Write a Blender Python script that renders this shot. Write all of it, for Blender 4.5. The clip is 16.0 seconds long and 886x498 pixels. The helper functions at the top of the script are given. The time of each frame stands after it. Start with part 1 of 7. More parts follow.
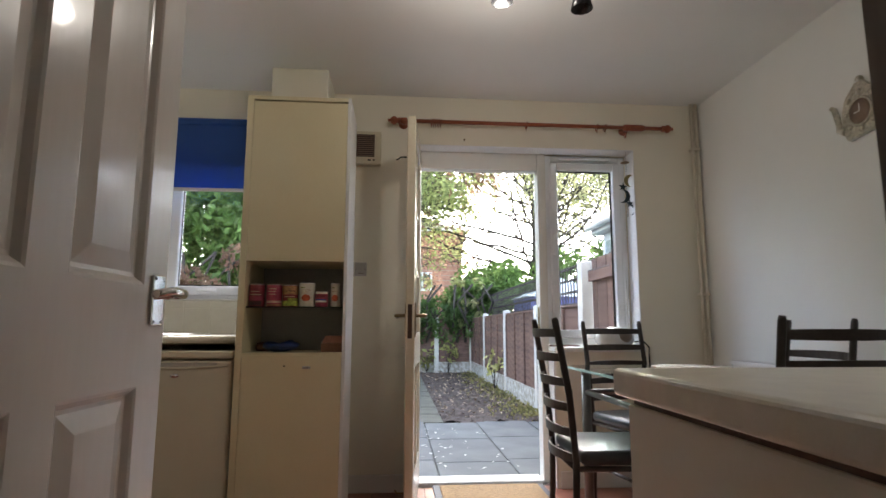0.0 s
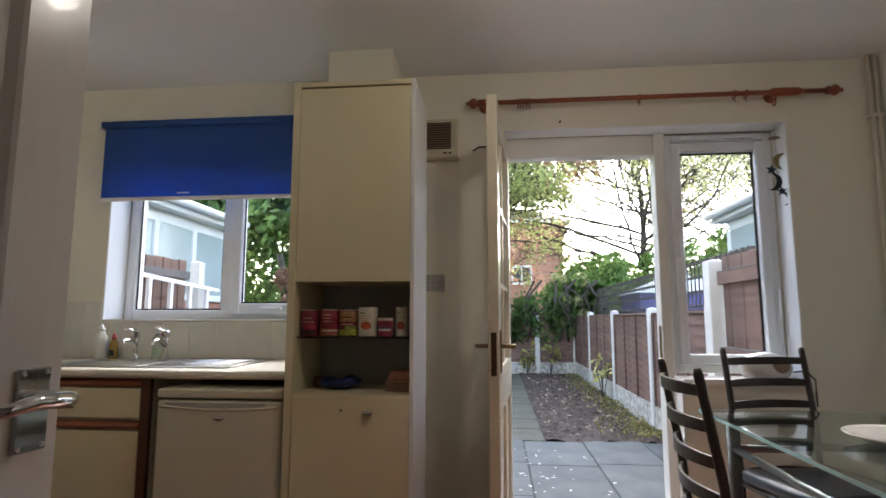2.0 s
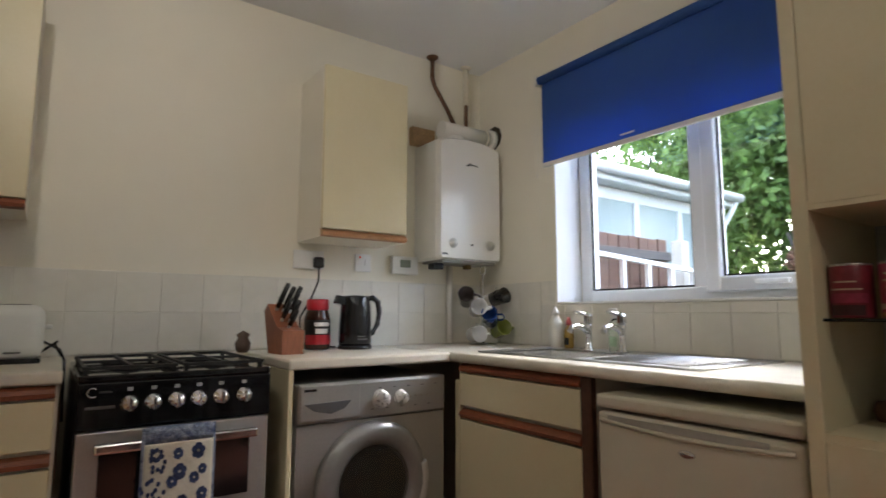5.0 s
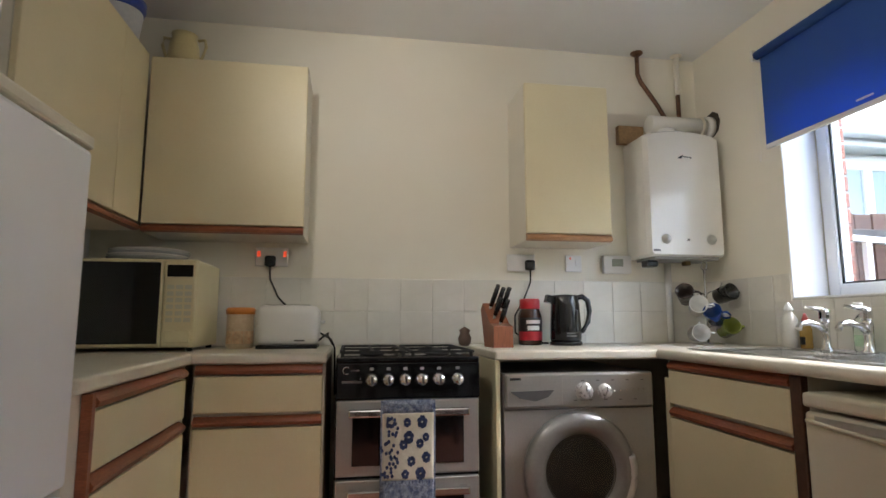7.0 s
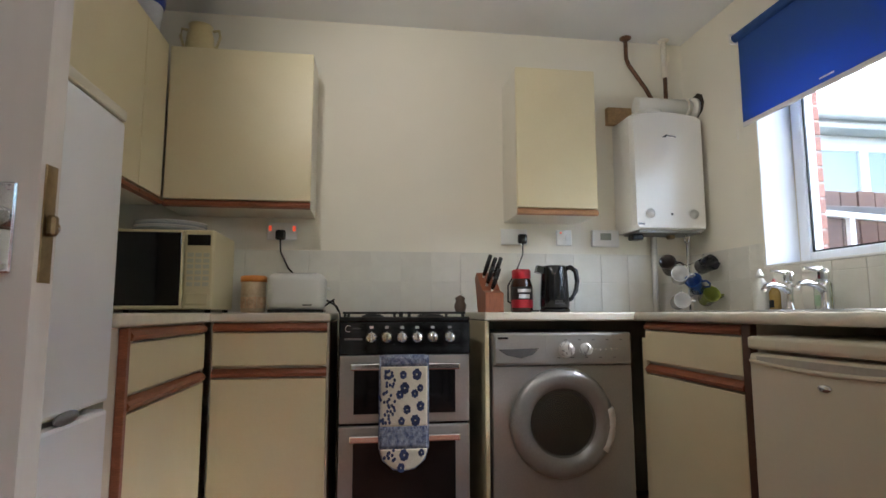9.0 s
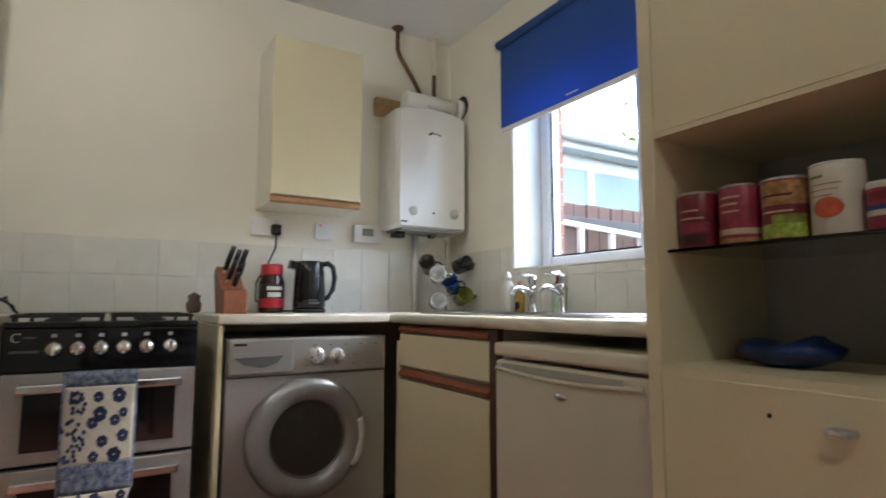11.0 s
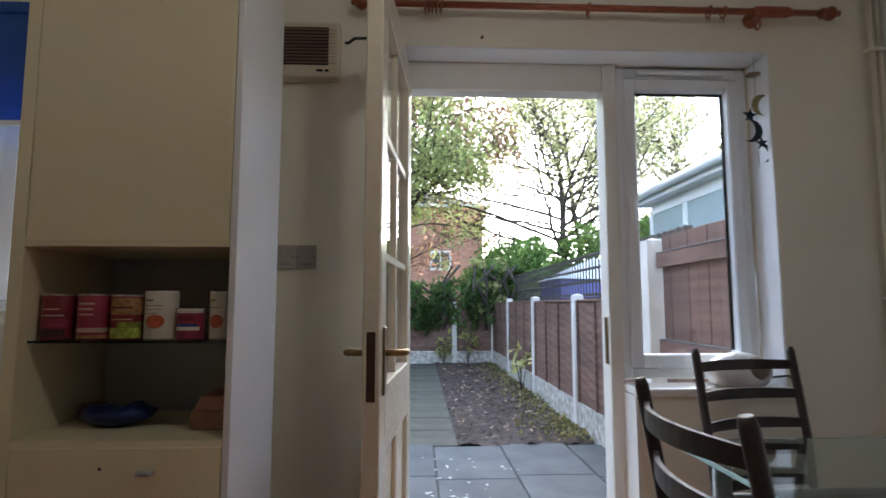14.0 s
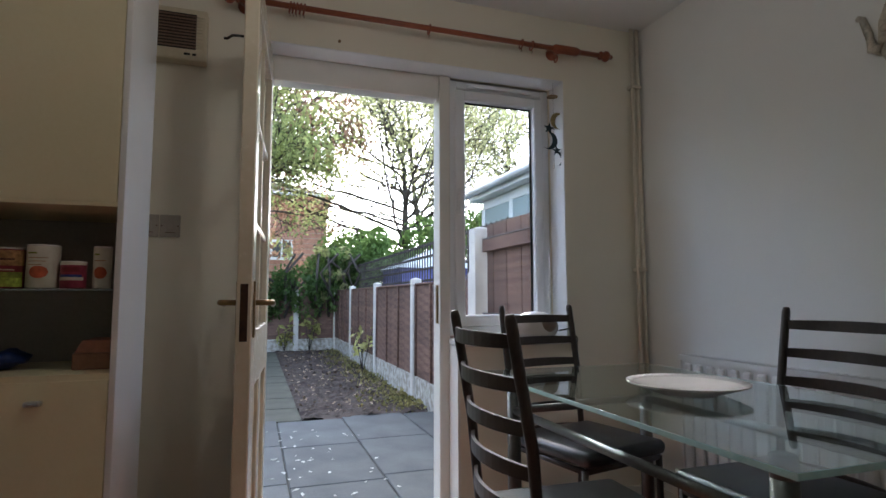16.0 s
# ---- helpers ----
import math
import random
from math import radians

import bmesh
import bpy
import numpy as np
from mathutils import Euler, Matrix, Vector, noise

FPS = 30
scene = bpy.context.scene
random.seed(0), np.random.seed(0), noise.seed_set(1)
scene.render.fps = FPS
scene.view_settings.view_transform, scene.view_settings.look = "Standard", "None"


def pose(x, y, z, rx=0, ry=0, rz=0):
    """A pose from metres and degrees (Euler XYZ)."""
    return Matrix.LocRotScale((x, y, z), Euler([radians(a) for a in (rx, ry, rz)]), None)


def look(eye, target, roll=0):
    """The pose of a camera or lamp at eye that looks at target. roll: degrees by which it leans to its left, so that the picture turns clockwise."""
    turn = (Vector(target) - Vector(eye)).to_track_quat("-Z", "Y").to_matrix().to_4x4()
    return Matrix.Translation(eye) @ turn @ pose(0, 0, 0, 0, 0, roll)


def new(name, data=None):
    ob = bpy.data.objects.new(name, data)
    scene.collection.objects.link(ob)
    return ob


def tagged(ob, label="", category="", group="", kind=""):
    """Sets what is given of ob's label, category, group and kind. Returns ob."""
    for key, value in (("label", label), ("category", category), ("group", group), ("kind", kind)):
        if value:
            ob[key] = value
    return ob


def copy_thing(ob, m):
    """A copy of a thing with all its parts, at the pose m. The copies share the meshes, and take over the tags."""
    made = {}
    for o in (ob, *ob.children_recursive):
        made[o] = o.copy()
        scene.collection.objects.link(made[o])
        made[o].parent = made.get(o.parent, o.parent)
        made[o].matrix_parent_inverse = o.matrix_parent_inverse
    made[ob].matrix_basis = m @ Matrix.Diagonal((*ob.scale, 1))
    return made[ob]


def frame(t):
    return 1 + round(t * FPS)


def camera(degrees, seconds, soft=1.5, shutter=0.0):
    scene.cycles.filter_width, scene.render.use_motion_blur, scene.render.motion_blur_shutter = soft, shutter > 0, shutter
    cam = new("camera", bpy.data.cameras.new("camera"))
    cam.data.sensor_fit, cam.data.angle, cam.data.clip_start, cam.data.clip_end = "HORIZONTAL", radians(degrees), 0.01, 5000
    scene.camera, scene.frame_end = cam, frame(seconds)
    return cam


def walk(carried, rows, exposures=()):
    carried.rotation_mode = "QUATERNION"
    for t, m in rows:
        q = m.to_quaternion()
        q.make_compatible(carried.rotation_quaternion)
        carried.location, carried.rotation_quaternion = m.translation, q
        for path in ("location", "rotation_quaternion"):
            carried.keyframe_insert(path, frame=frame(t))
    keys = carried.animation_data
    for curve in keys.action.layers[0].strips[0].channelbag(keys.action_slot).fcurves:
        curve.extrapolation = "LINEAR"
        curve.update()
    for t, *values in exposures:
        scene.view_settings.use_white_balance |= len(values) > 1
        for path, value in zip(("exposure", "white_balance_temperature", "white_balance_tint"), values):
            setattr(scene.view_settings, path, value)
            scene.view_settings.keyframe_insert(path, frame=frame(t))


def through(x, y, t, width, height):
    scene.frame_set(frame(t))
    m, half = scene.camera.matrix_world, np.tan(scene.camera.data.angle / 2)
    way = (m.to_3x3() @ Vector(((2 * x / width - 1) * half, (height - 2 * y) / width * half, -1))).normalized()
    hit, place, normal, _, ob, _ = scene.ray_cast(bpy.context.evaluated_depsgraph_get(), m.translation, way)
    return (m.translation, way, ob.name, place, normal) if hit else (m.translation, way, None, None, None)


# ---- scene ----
cam = camera(77.1, 16.0, shutter=0.3)
PATH = [
    (0, (2.632, -3.411, 0.946), (2.795, -1.437, 1.227), 0.1),
    (0.5, (2.674, -3.3, 0.998), (2.725, -1.319, 1.263), 0.0),
    (1, (2.684, -3.154, 1.047), (2.65, -1.17, 1.3), 0.1),
    (1.5, (2.7, -3.003, 1.087), (2.607, -1.021, 1.339), 0.1),
    (2, (2.716, -2.855, 1.116), (2.521, -0.88, 1.365), 0.0),
    (2.5, (2.666, -2.678, 1.115), (2.309, -0.726, 1.362), 0.1),
    (3, (2.589, -2.507, 1.094), (2.07, -0.59, 1.333), 0.3),
    (3.5, (2.556, -2.292, 1.087), (1.82, -0.447, 1.324), 0.2),
    (4, (2.493, -2.142, 1.073), (1.428, -0.465, 1.302), 0.1),
    (4.5, (2.404, -2.014, 1.057), (1.025, -0.585, 1.291), 0.1),
    (5, (2.386, -1.949, 1.052), (0.768, -0.798, 1.287), 0.1),
    (5.2, (2.374, -1.93, 1.051), (0.686, -0.884, 1.289), 0.2),
    (7.5, (2.744, -1.801, 0.991), (0.776, -1.542, 1.236), 0.0),
    (8.2, (2.857, -1.779, 0.942), (0.887, -1.532, 1.179), 0.1),
    (10.5, (2.643, -1.69, 0.889), (0.784, -0.977, 1.08), 0.0),
    (11, (2.611, -1.614, 0.938), (0.906, -0.588, 1.14), 0.1),
    (11.5, (2.634, -1.626, 1.011), (1.172, -0.278, 1.217), 0.1),
    (12, (2.676, -1.659, 1.071), (1.624, 0.029, 1.273), 0.1),
    (12.5, (2.735, -1.703, 1.098), (2.076, 0.174, 1.299), 0.2),
    (13, (2.802, -1.781, 1.135), (2.481, 0.184, 1.328), 0.3),
    (13.5, (2.836, -1.873, 1.142), (2.718, 0.113, 1.338), 0.2),
    (14, (2.812, -2.017, 1.128), (2.9, -0.029, 1.328), 0.0),
    (14.5, (2.79, -2.158, 1.099), (3.096, -0.191, 1.298), 0.2),
    (15, (2.775, -2.247, 1.094), (3.322, -0.333, 1.284), 0.1),
    (15.5, (2.755, -2.309, 1.062), (3.376, -0.416, 1.239), -0.0),
    (16, (2.725, -2.372, 1.021), (3.364, -0.485, 1.195), -0.1),
]
EXPOSURES = [(0, 2.25, 6650, 10), (1, 2.0, 6550, 10), (2.5, 2.1, 6700, 10), (3.5, 2.18, 6800, 10), (5, 2.35, 6500, 10), (7.5, 2.7, 6350, 9), (8.2, 2.7, 6200, 9),
             (10.5, 2.7, 6150, 7), (11, 2.68, 6150, 7), (12, 2.65, 6200, 8), (13, 2.2, 6150, 9), (14, 1.82, 6150, 10), (16, 1.6, 6200, 10)]
walk(cam, [(t, look(e, g, r)) for t, e, g, r in PATH], EXPOSURES)

# ---- light ----
world = bpy.data.worlds.new("overcast_sky")
scene.world = world
world.use_nodes = True
wn, wl = world.node_tree.nodes, world.node_tree.links
wn.clear()
sky = wn.new("ShaderNodeTexSky")
sky.sky_type = 'NISHITA'
sky.sun_disc = False
sky.sun_elevation = radians(34)
sky.sun_rotation = 0.0
sky.air_density, sky.dust_density, sky.ozone_density = 1.0, 1.5, 1.5
wsat = wn.new("ShaderNodeHueSaturation")
wsat.inputs["Saturation"].default_value = 0.72
wbg = wn.new("ShaderNodeBackground")
wbg.inputs["Strength"].default_value = 0.40
wout = wn.new("ShaderNodeOutputWorld")
wl.new(sky.outputs[0], wsat.inputs["Color"])
wl.new(wsat.outputs[0], wbg.inputs["Color"])
wl.new(wbg.outputs[0], wout.inputs["Surface"])

sun_data = bpy.data.lights.new("sun", 'SUN')
sun_data.energy, sun_data.angle, sun_data.color = 0.9, radians(40), (1.0, 0.98, 0.96)
sun = new("sun", sun_data)
sun.matrix_world = look((3, 14.8, 10), (3, 0, 0))

LAMP_W = 1.95


def lamp_point(name, place, watts, radius=0.05, color=(1.0, 0.945, 0.87)):
    d = bpy.data.lights.new(name, 'POINT')
    d.energy, d.shadow_soft_size, d.color = watts, radius, color
    o = new(name, d)
    o.location = place
    return o


def lamp_spot(name, place, target, watts, color=(1.0, 0.945, 0.87)):
    d = bpy.data.lights.new(name, 'SPOT')
    d.energy, d.shadow_soft_size, d.color, d.spot_size, d.spot_blend = watts, 0.05, color, radians(135), 1.0
    o = new(name, d)
    o.matrix_world = look(place, target)
    return o


# ---- materials ----
def surf(name, color, rough=0.5, metal=0.0, var=0.08, scale=6.0, fine=80.0, bump=0.05, stretch=(1, 1, 1), spec=0.5, coat=0.0, island=0.0, second=None, mix=0.5):
    """A surface with a large and a small variation of its colour and a fine relief."""
    m = bpy.data.materials.new(name)
    m.use_nodes = True
    n, l = m.node_tree.nodes, m.node_tree.links
    b = n["Principled BSDF"]
    co = n.new("ShaderNodeTexCoord")
    mp = n.new("ShaderNodeMapping")
    mp.inputs["Scale"].default_value = stretch
    l.new(co.outputs["Object"], mp.inputs["Vector"])
    big = n.new("ShaderNodeTexNoise")
    big.inputs["Scale"].default_value, big.inputs["Detail"].default_value = scale, 4
    small = n.new("ShaderNodeTexNoise")
    small.inputs["Scale"].default_value, small.inputs["Detail"].default_value = fine, 3
    l.new(mp.outputs[0], big.inputs["Vector"])
    l.new(mp.outputs[0], small.inputs["Vector"])
    ramp = n.new("ShaderNodeMix")
    ramp.data_type = 'RGBA'
    c = Vector(color)
    ramp.inputs["A"].default_value = (*(c * (1 - var)), 1)
    ramp.inputs["B"].default_value = (*([min(1.0, v * (1 + var)) for v in c] if second is None else second), 1)
    rg = n.new("ShaderNodeMapRange")
    rg.inputs["From Min"].default_value, rg.inputs["From Max"].default_value = 0.5 - 0.3 * (1 - mix) - 0.05, 0.5 + 0.3 * mix + 0.05
    l.new(big.outputs[0], rg.inputs["Value"])
    l.new(rg.outputs[0], ramp.inputs["Factor"])
    fm = n.new("ShaderNodeMix")
    fm.data_type, fm.blend_type = 'RGBA', 'OVERLAY'
    fm.inputs["Factor"].default_value = min(1.0, var * 2.5)
    l.new(ramp.outputs["Result"], fm.inputs["A"])
    gray = n.new("ShaderNodeCombineColor")
    for k in range(3):
        l.new(small.outputs[0], gray.inputs[k])
    l.new(gray.outputs[0], fm.inputs["B"])
    last = fm.outputs["Result"]
    if island:
        oi = n.new("ShaderNodeObjectInfo")
        geo = n.new("ShaderNodeNewGeometry")
        add = n.new("ShaderNodeMath")
        add.operation = 'ADD'
        l.new(oi.outputs["Random"], add.inputs[0])
        l.new(geo.outputs["Random Per Island"], add.inputs[1])
        fr = n.new("ShaderNodeMath")
        fr.operation = 'FRACT'
        l.new(add.outputs[0], fr.inputs[0])
        mr = n.new("ShaderNodeMapRange")
        mr.inputs["To Min"].default_value, mr.inputs["To Max"].default_value = 1 - island, 1 + island
        l.new(fr.outputs[0], mr.inputs["Value"])
        hs = n.new("ShaderNodeHueSaturation")
        l.new(mr.outputs[0], hs.inputs["Value"])
        l.new(last, hs.inputs["Color"])
        last = hs.outputs[0]
    l.new(last, b.inputs["Base Color"])
    rr = n.new("ShaderNodeMapRange")
    rr.inputs["To Min"].default_value, rr.inputs["To Max"].default_value = max(0.02, rough * 0.85), min(1.0, rough * 1.15)
    l.new(small.outputs[0], rr.inputs["Value"])
    l.new(rr.outputs[0], b.inputs["Roughness"])
    b.inputs["Metallic"].default_value = metal
    b.inputs["Specular IOR Level"].default_value = spec
    b.inputs["Coat Weight"].default_value = coat
    if bump:
        bp = n.new("ShaderNodeBump")
        bp.inputs["Strength"].default_value, bp.inputs["Distance"].default_value = bump, 0.004
        l.new(small.outputs[0], bp.inputs["Height"])
        l.new(bp.outputs[0], b.inputs["Normal"])
    return m


def glass(name, color=(1, 1, 1), rough=0.0, ior=1.45):
    m = bpy.data.materials.new(name)
    m.use_nodes = True
    b = m.node_tree.nodes["Principled BSDF"]
    b.inputs["Base Color"].default_value = (*color, 1)
    b.inputs["Roughness"].default_value = rough
    b.inputs["IOR"].default_value = ior
    b.inputs["Transmission Weight"].default_value = 1.0
    return m


def pane_glass(name, tint=(1, 1, 1), gloss=0.08):
    """Thin flat glass: clear, with a weak mirror over it."""
    m = bpy.data.materials.new(name)
    m.use_nodes = True
    n, l = m.node_tree.nodes, m.node_tree.links
    n.clear()
    out = n.new("ShaderNodeOutputMaterial")
    tr = n.new("ShaderNodeBsdfTransparent")
    tr.inputs[0].default_value = (*tint, 1)
    gl = n.new("ShaderNodeBsdfGlossy")
    gl.inputs["Roughness"].default_value = 0.02
    lw = n.new("ShaderNodeLayerWeight")
    lw.inputs[0].default_value = 0.5
    pw = n.new("ShaderNodeMath")
    pw.operation = 'POWER'
    pw.inputs[1].default_value = 4.0
    mr = n.new("ShaderNodeMapRange")
    mr.inputs["To Min"].default_value, mr.inputs["To Max"].default_value = 0.03, 0.75
    mx = n.new("ShaderNodeMixShader")
    l.new(lw.outputs["Facing"], pw.inputs[0])
    l.new(pw.outputs[0], mr.inputs["Value"])
    l.new(mr.outputs[0], mx.inputs[0])
    l.new(tr.outputs[0], mx.inputs[1])
    l.new(gl.outputs[0], mx.inputs[2])
    l.new(mx.outputs[0], out.inputs[0])
    return m


def glow(name, color, strength):
    m = bpy.data.materials.new(name)
    m.use_nodes = True
    b = m.node_tree.nodes["Principled BSDF"]
    b.inputs["Base Color"].default_value = (*color, 1)
    b.inputs["Emission Color"].default_value = (*color, 1)
    b.inputs["Emission Strength"].default_value = strength
    return m


WALL = surf("cream_emulsion_wall", (0.83, 0.785, 0.66), 0.75, var=0.03, scale=1.5, fine=140, bump=0.12)
WALL_W = surf("white_emulsion_wall", (0.82, 0.82, 0.79), 0.75, var=0.03, scale=1.5, fine=140, bump=0.12)
CEIL = surf("white_ceiling_paint", (0.80, 0.80, 0.78), 0.85, var=0.03, scale=1.2, fine=160, bump=0.15)
GLOSS = surf("white_gloss_paint", (0.81, 0.79, 0.74), 0.22, var=0.03, scale=4, fine=50, bump=0.06, coat=0.2)
DOORP = surf("white_gloss_door_paint", (0.74, 0.70, 0.65), 0.24, var=0.04, scale=4, fine=60, bump=0.05, stretch=(1, 1, 0.15), coat=0.15)
LAMINATE = surf("cream_laminate", (0.76, 0.675, 0.445), 0.42, var=0.03, scale=3, fine=120, bump=0.02)
LAMINATE2 = surf("magnolia_carcass", (0.75, 0.70, 0.59), 0.4, var=0.03, scale=3, fine=120, bump=0.02)
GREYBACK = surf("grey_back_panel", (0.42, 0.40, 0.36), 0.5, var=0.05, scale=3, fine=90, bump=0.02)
WORKTOP = surf("cream_speckled_worktop", (0.76, 0.71, 0.60), 0.3, var=0.06, scale=18, fine=300, bump=0.02)
REDWOOD = surf("red_brown_wood_trim", (0.26, 0.085, 0.04), 0.35, var=0.22, scale=5, fine=60, bump=0.08, stretch=(1, 1, 8))
POLEWOOD = surf("mahogany_pole", (0.27, 0.07, 0.03), 0.3, var=0.2, scale=8, fine=60, bump=0.05, stretch=(0.3, 3, 3))
DARKWOOD = surf("dark_brown_trim", (0.10, 0.045, 0.025), 0.4, var=0.2, scale=6, fine=60, bump=0.05)
BLIND = surf("blue_blind_fabric", (0.045, 0.125, 0.36), 0.8, var=0.06, scale=3, fine=500, bump=0.15)
UPVC = surf("white_upvc", (0.82, 0.84, 0.86), 0.3, var=0.02, scale=3, fine=60, bump=0.01)
PANE = pane_glass("window_glass")
_bn, _bl = BLIND.node_tree.nodes, BLIND.node_tree.links
_bt, _bm = _bn.new("ShaderNodeBsdfTranslucent"), _bn.new("ShaderNodeMixShader")
_bt.inputs["Color"].default_value = (0.05, 0.19, 0.66, 1)
_bm.inputs[0].default_value = 0.35
_bl.new(_bn["Principled BSDF"].outputs[0], _bm.inputs[1])
_bl.new(_bt.outputs[0], _bm.inputs[2])
_bl.new(_bm.outputs[0], _bn["Material Output"].inputs["Surface"])
TILE = surf("cream_ceramic_tile", (0.78, 0.75, 0.66), 0.14, var=0.04, scale=7, fine=40, bump=0.04, island=0.03, coat=0.3)
GROUT = surf("pale_grout", (0.77, 0.74, 0.65), 0.9, var=0.08, scale=20, fine=200, bump=0.2)
FLOORT = surf("terracotta_floor_tile", (0.33, 0.13, 0.085), 0.35, var=0.15, scale=8, fine=90, bump=0.08, island=0.08)
FLOORG = surf("dark_floor_grout", (0.18, 0.14, 0.12), 0.9, var=0.1, scale=30, fine=200, bump=0.2)
STEEL = surf("brushed_steel", (0.60, 0.60, 0.59), 0.28, 1.0, var=0.06, scale=6, fine=150, bump=0.03, stretch=(1, 8, 1))
CHROME = surf("chrome", (0.78, 0.78, 0.78), 0.08, 1.0, var=0.03, scale=6, fine=60, bump=0.01)
SILVER = surf("silver_painted_metal", (0.42, 0.41, 0.39), 0.32, 0.55, var=0.04, scale=4, fine=140, bump=0.02)
WHITEA = surf("white_appliance_enamel", (0.70, 0.65, 0.51), 0.32, var=0.015, scale=3, fine=90, bump=0.0)
BLACKP = surf("black_plastic", (0.012, 0.012, 0.013), 0.25, var=0.1, scale=8, fine=90, bump=0.02)
BLACKG = surf("black_glass_panel", (0.008, 0.008, 0.009), 0.06, var=0.05, scale=5, fine=50, bump=0.0)
CASTIRON = surf("cast_iron", (0.02, 0.02, 0.02), 0.6, var=0.2, scale=20, fine=150, bump=0.2)
BRASS = surf("aged_brass", (0.26, 0.18, 0.085), 0.36, 1.0, var=0.15, scale=14, fine=90, bump=0.05)
CHAIRM = surf("dark_brown_metal_frame", (0.045, 0.035, 0.03), 0.38, 0.3, var=0.12, scale=12, fine=120, bump=0.04)
LEATHER = surf("black_vinyl_seat", (0.02, 0.022, 0.026), 0.33, var=0.15, scale=14, fine=160, bump=0.12)
TABLEG = glass("green_tinted_table_glass", (0.74, 0.91, 0.89))
GREYM = surf("grey_metal_tube", (0.15, 0.145, 0.14), 0.35, 0.8, var=0.08, scale=8, fine=90, bump=0.02)
CERAMIC = surf("white_glazed_ceramic", (0.82, 0.80, 0.76), 0.12, var=0.02, scale=4, fine=60, bump=0.01, coat=0.3)
RADP = surf("white_radiator_enamel", (0.78, 0.78, 0.76), 0.35, var=0.02, scale=4, fine=80, bump=0.03)
PIPEP = surf("painted_pipe", (0.74, 0.68, 0.56), 0.45, var=0.05, scale=10, fine=80, bump=0.06)
COPPER = surf("tarnished_copper_pipe", (0.16, 0.085, 0.05), 0.4, 0.7, var=0.3, scale=14, fine=80, bump=0.1)
BRICK = surf("red_brick", (0.34, 0.16, 0.12), 0.9, var=0.18, scale=9, fine=90, bump=0.3, island=0.18)
SLAB_P = surf("mossy_path_slab", (0.050, 0.051, 0.036), 0.88, var=0.2, scale=4, fine=60, bump=0.25, island=0.1, second=(0.08, 0.08, 0.058))
JOINT = surf("dark_mossy_joint", (0.035, 0.036, 0.028), 0.95, var=0.2, scale=12, fine=90, bump=0.4)
MORTAR = surf("mortar", (0.42, 0.38, 0.33), 0.95, var=0.1, scale=20, fine=150, bump=0.3)
SLAB = surf("grey_paving_slab", (0.060, 0.068, 0.072), 0.85, var=0.14, scale=3, fine=60, bump=0.25, island=0.1, second=(0.095, 0.104, 0.106))
SOIL = surf("dark_garden_soil", (0.046, 0.031, 0.024), 0.95, var=0.4, scale=9, fine=60, bump=0.9)
GRASS = surf("rough_grass", (0.055, 0.085, 0.025), 0.9, var=0.3, scale=4, fine=50, bump=0.8)
FENCE = surf("stained_brown_fence_board", (0.092, 0.042, 0.032), 0.75, var=0.25, scale=5, fine=60, bump=0.5, stretch=(1, 1, 5), island=0.22, second=(0.165, 0.095, 0.07), mix=0.3)
FENCE2 = surf("weathered_grey_trellis", (0.09, 0.085, 0.085), 0.85, var=0.2, scale=6, fine=60, bump=0.25, island=0.12)
GRAVELB = surf("flaking_whitewashed_concrete", (0.30, 0.27, 0.22), 0.9, var=0.12, scale=14, fine=60, bump=0.9, second=(0.66, 0.65, 0.61), mix=0.75)
CONCRETE = surf("pale_concrete_post", (0.55, 0.53, 0.49), 0.9, var=0.1, scale=7, fine=90, bump=0.3)
TRELLIS = surf("dark_weathered_trellis", (0.06, 0.05, 0.042), 0.85, var=0.2, scale=6, fine=60, bump=0.2)
BARK = surf("dark_tree_bark", (0.05, 0.04, 0.032), 0.95, var=0.25, scale=10, fine=60, bump=0.6)


def leafy(name, color, second, rough=0.55, through=0.68):
    """A leaf that lets some light through; each leaf differs a little."""
    m = surf(name, color, rough, var=0.2, scale=1.6, fine=20, bump=0.0, island=0.4, second=second, mix=0.35)
    n, l = m.node_tree.nodes, m.node_tree.links
    b = n["Principled BSDF"]
    tr = n.new("ShaderNodeBsdfTranslucent")
    mx = n.new("ShaderNodeMixShader")
    mx.inputs[0].default_value = through
    l.new(b.inputs["Base Color"].links[0].from_socket, tr.inputs["Color"])
    l.new(b.outputs[0], mx.inputs[1])
    l.new(tr.outputs[0], mx.inputs[2])
    l.new(mx.outputs[0], n["Material Output"].inputs["Surface"])
    return m


LEAF_A = leafy("green_leaf", (0.14, 0.25, 0.07), (0.22, 0.32, 0.10))
LEAF_B = leafy("yellow_green_leaf", (0.34, 0.39, 0.11), (0.45, 0.42, 0.16))
LEAF_C = leafy("dark_ivy_leaf", (0.06, 0.13, 0.035), (0.13, 0.21, 0.06))
ROOFT = surf("grey_brown_roof_tile", (0.10, 0.08, 0.07), 0.85, var=0.15, scale=8, fine=60, bump=0.2)
# Opaque dark colour for unlit rooms; the shade is painted, no room is built.
DARKIN = surf("painted_room_shade", (0.05, 0.06, 0.065), 0.3, var=0.1, scale=2, fine=30, bump=0.0)
TARP = surf("blue_violet_tarpaulin", (0.13, 0.14, 0.38), 0.6, var=0.12, scale=4, fine=60, bump=0.1)


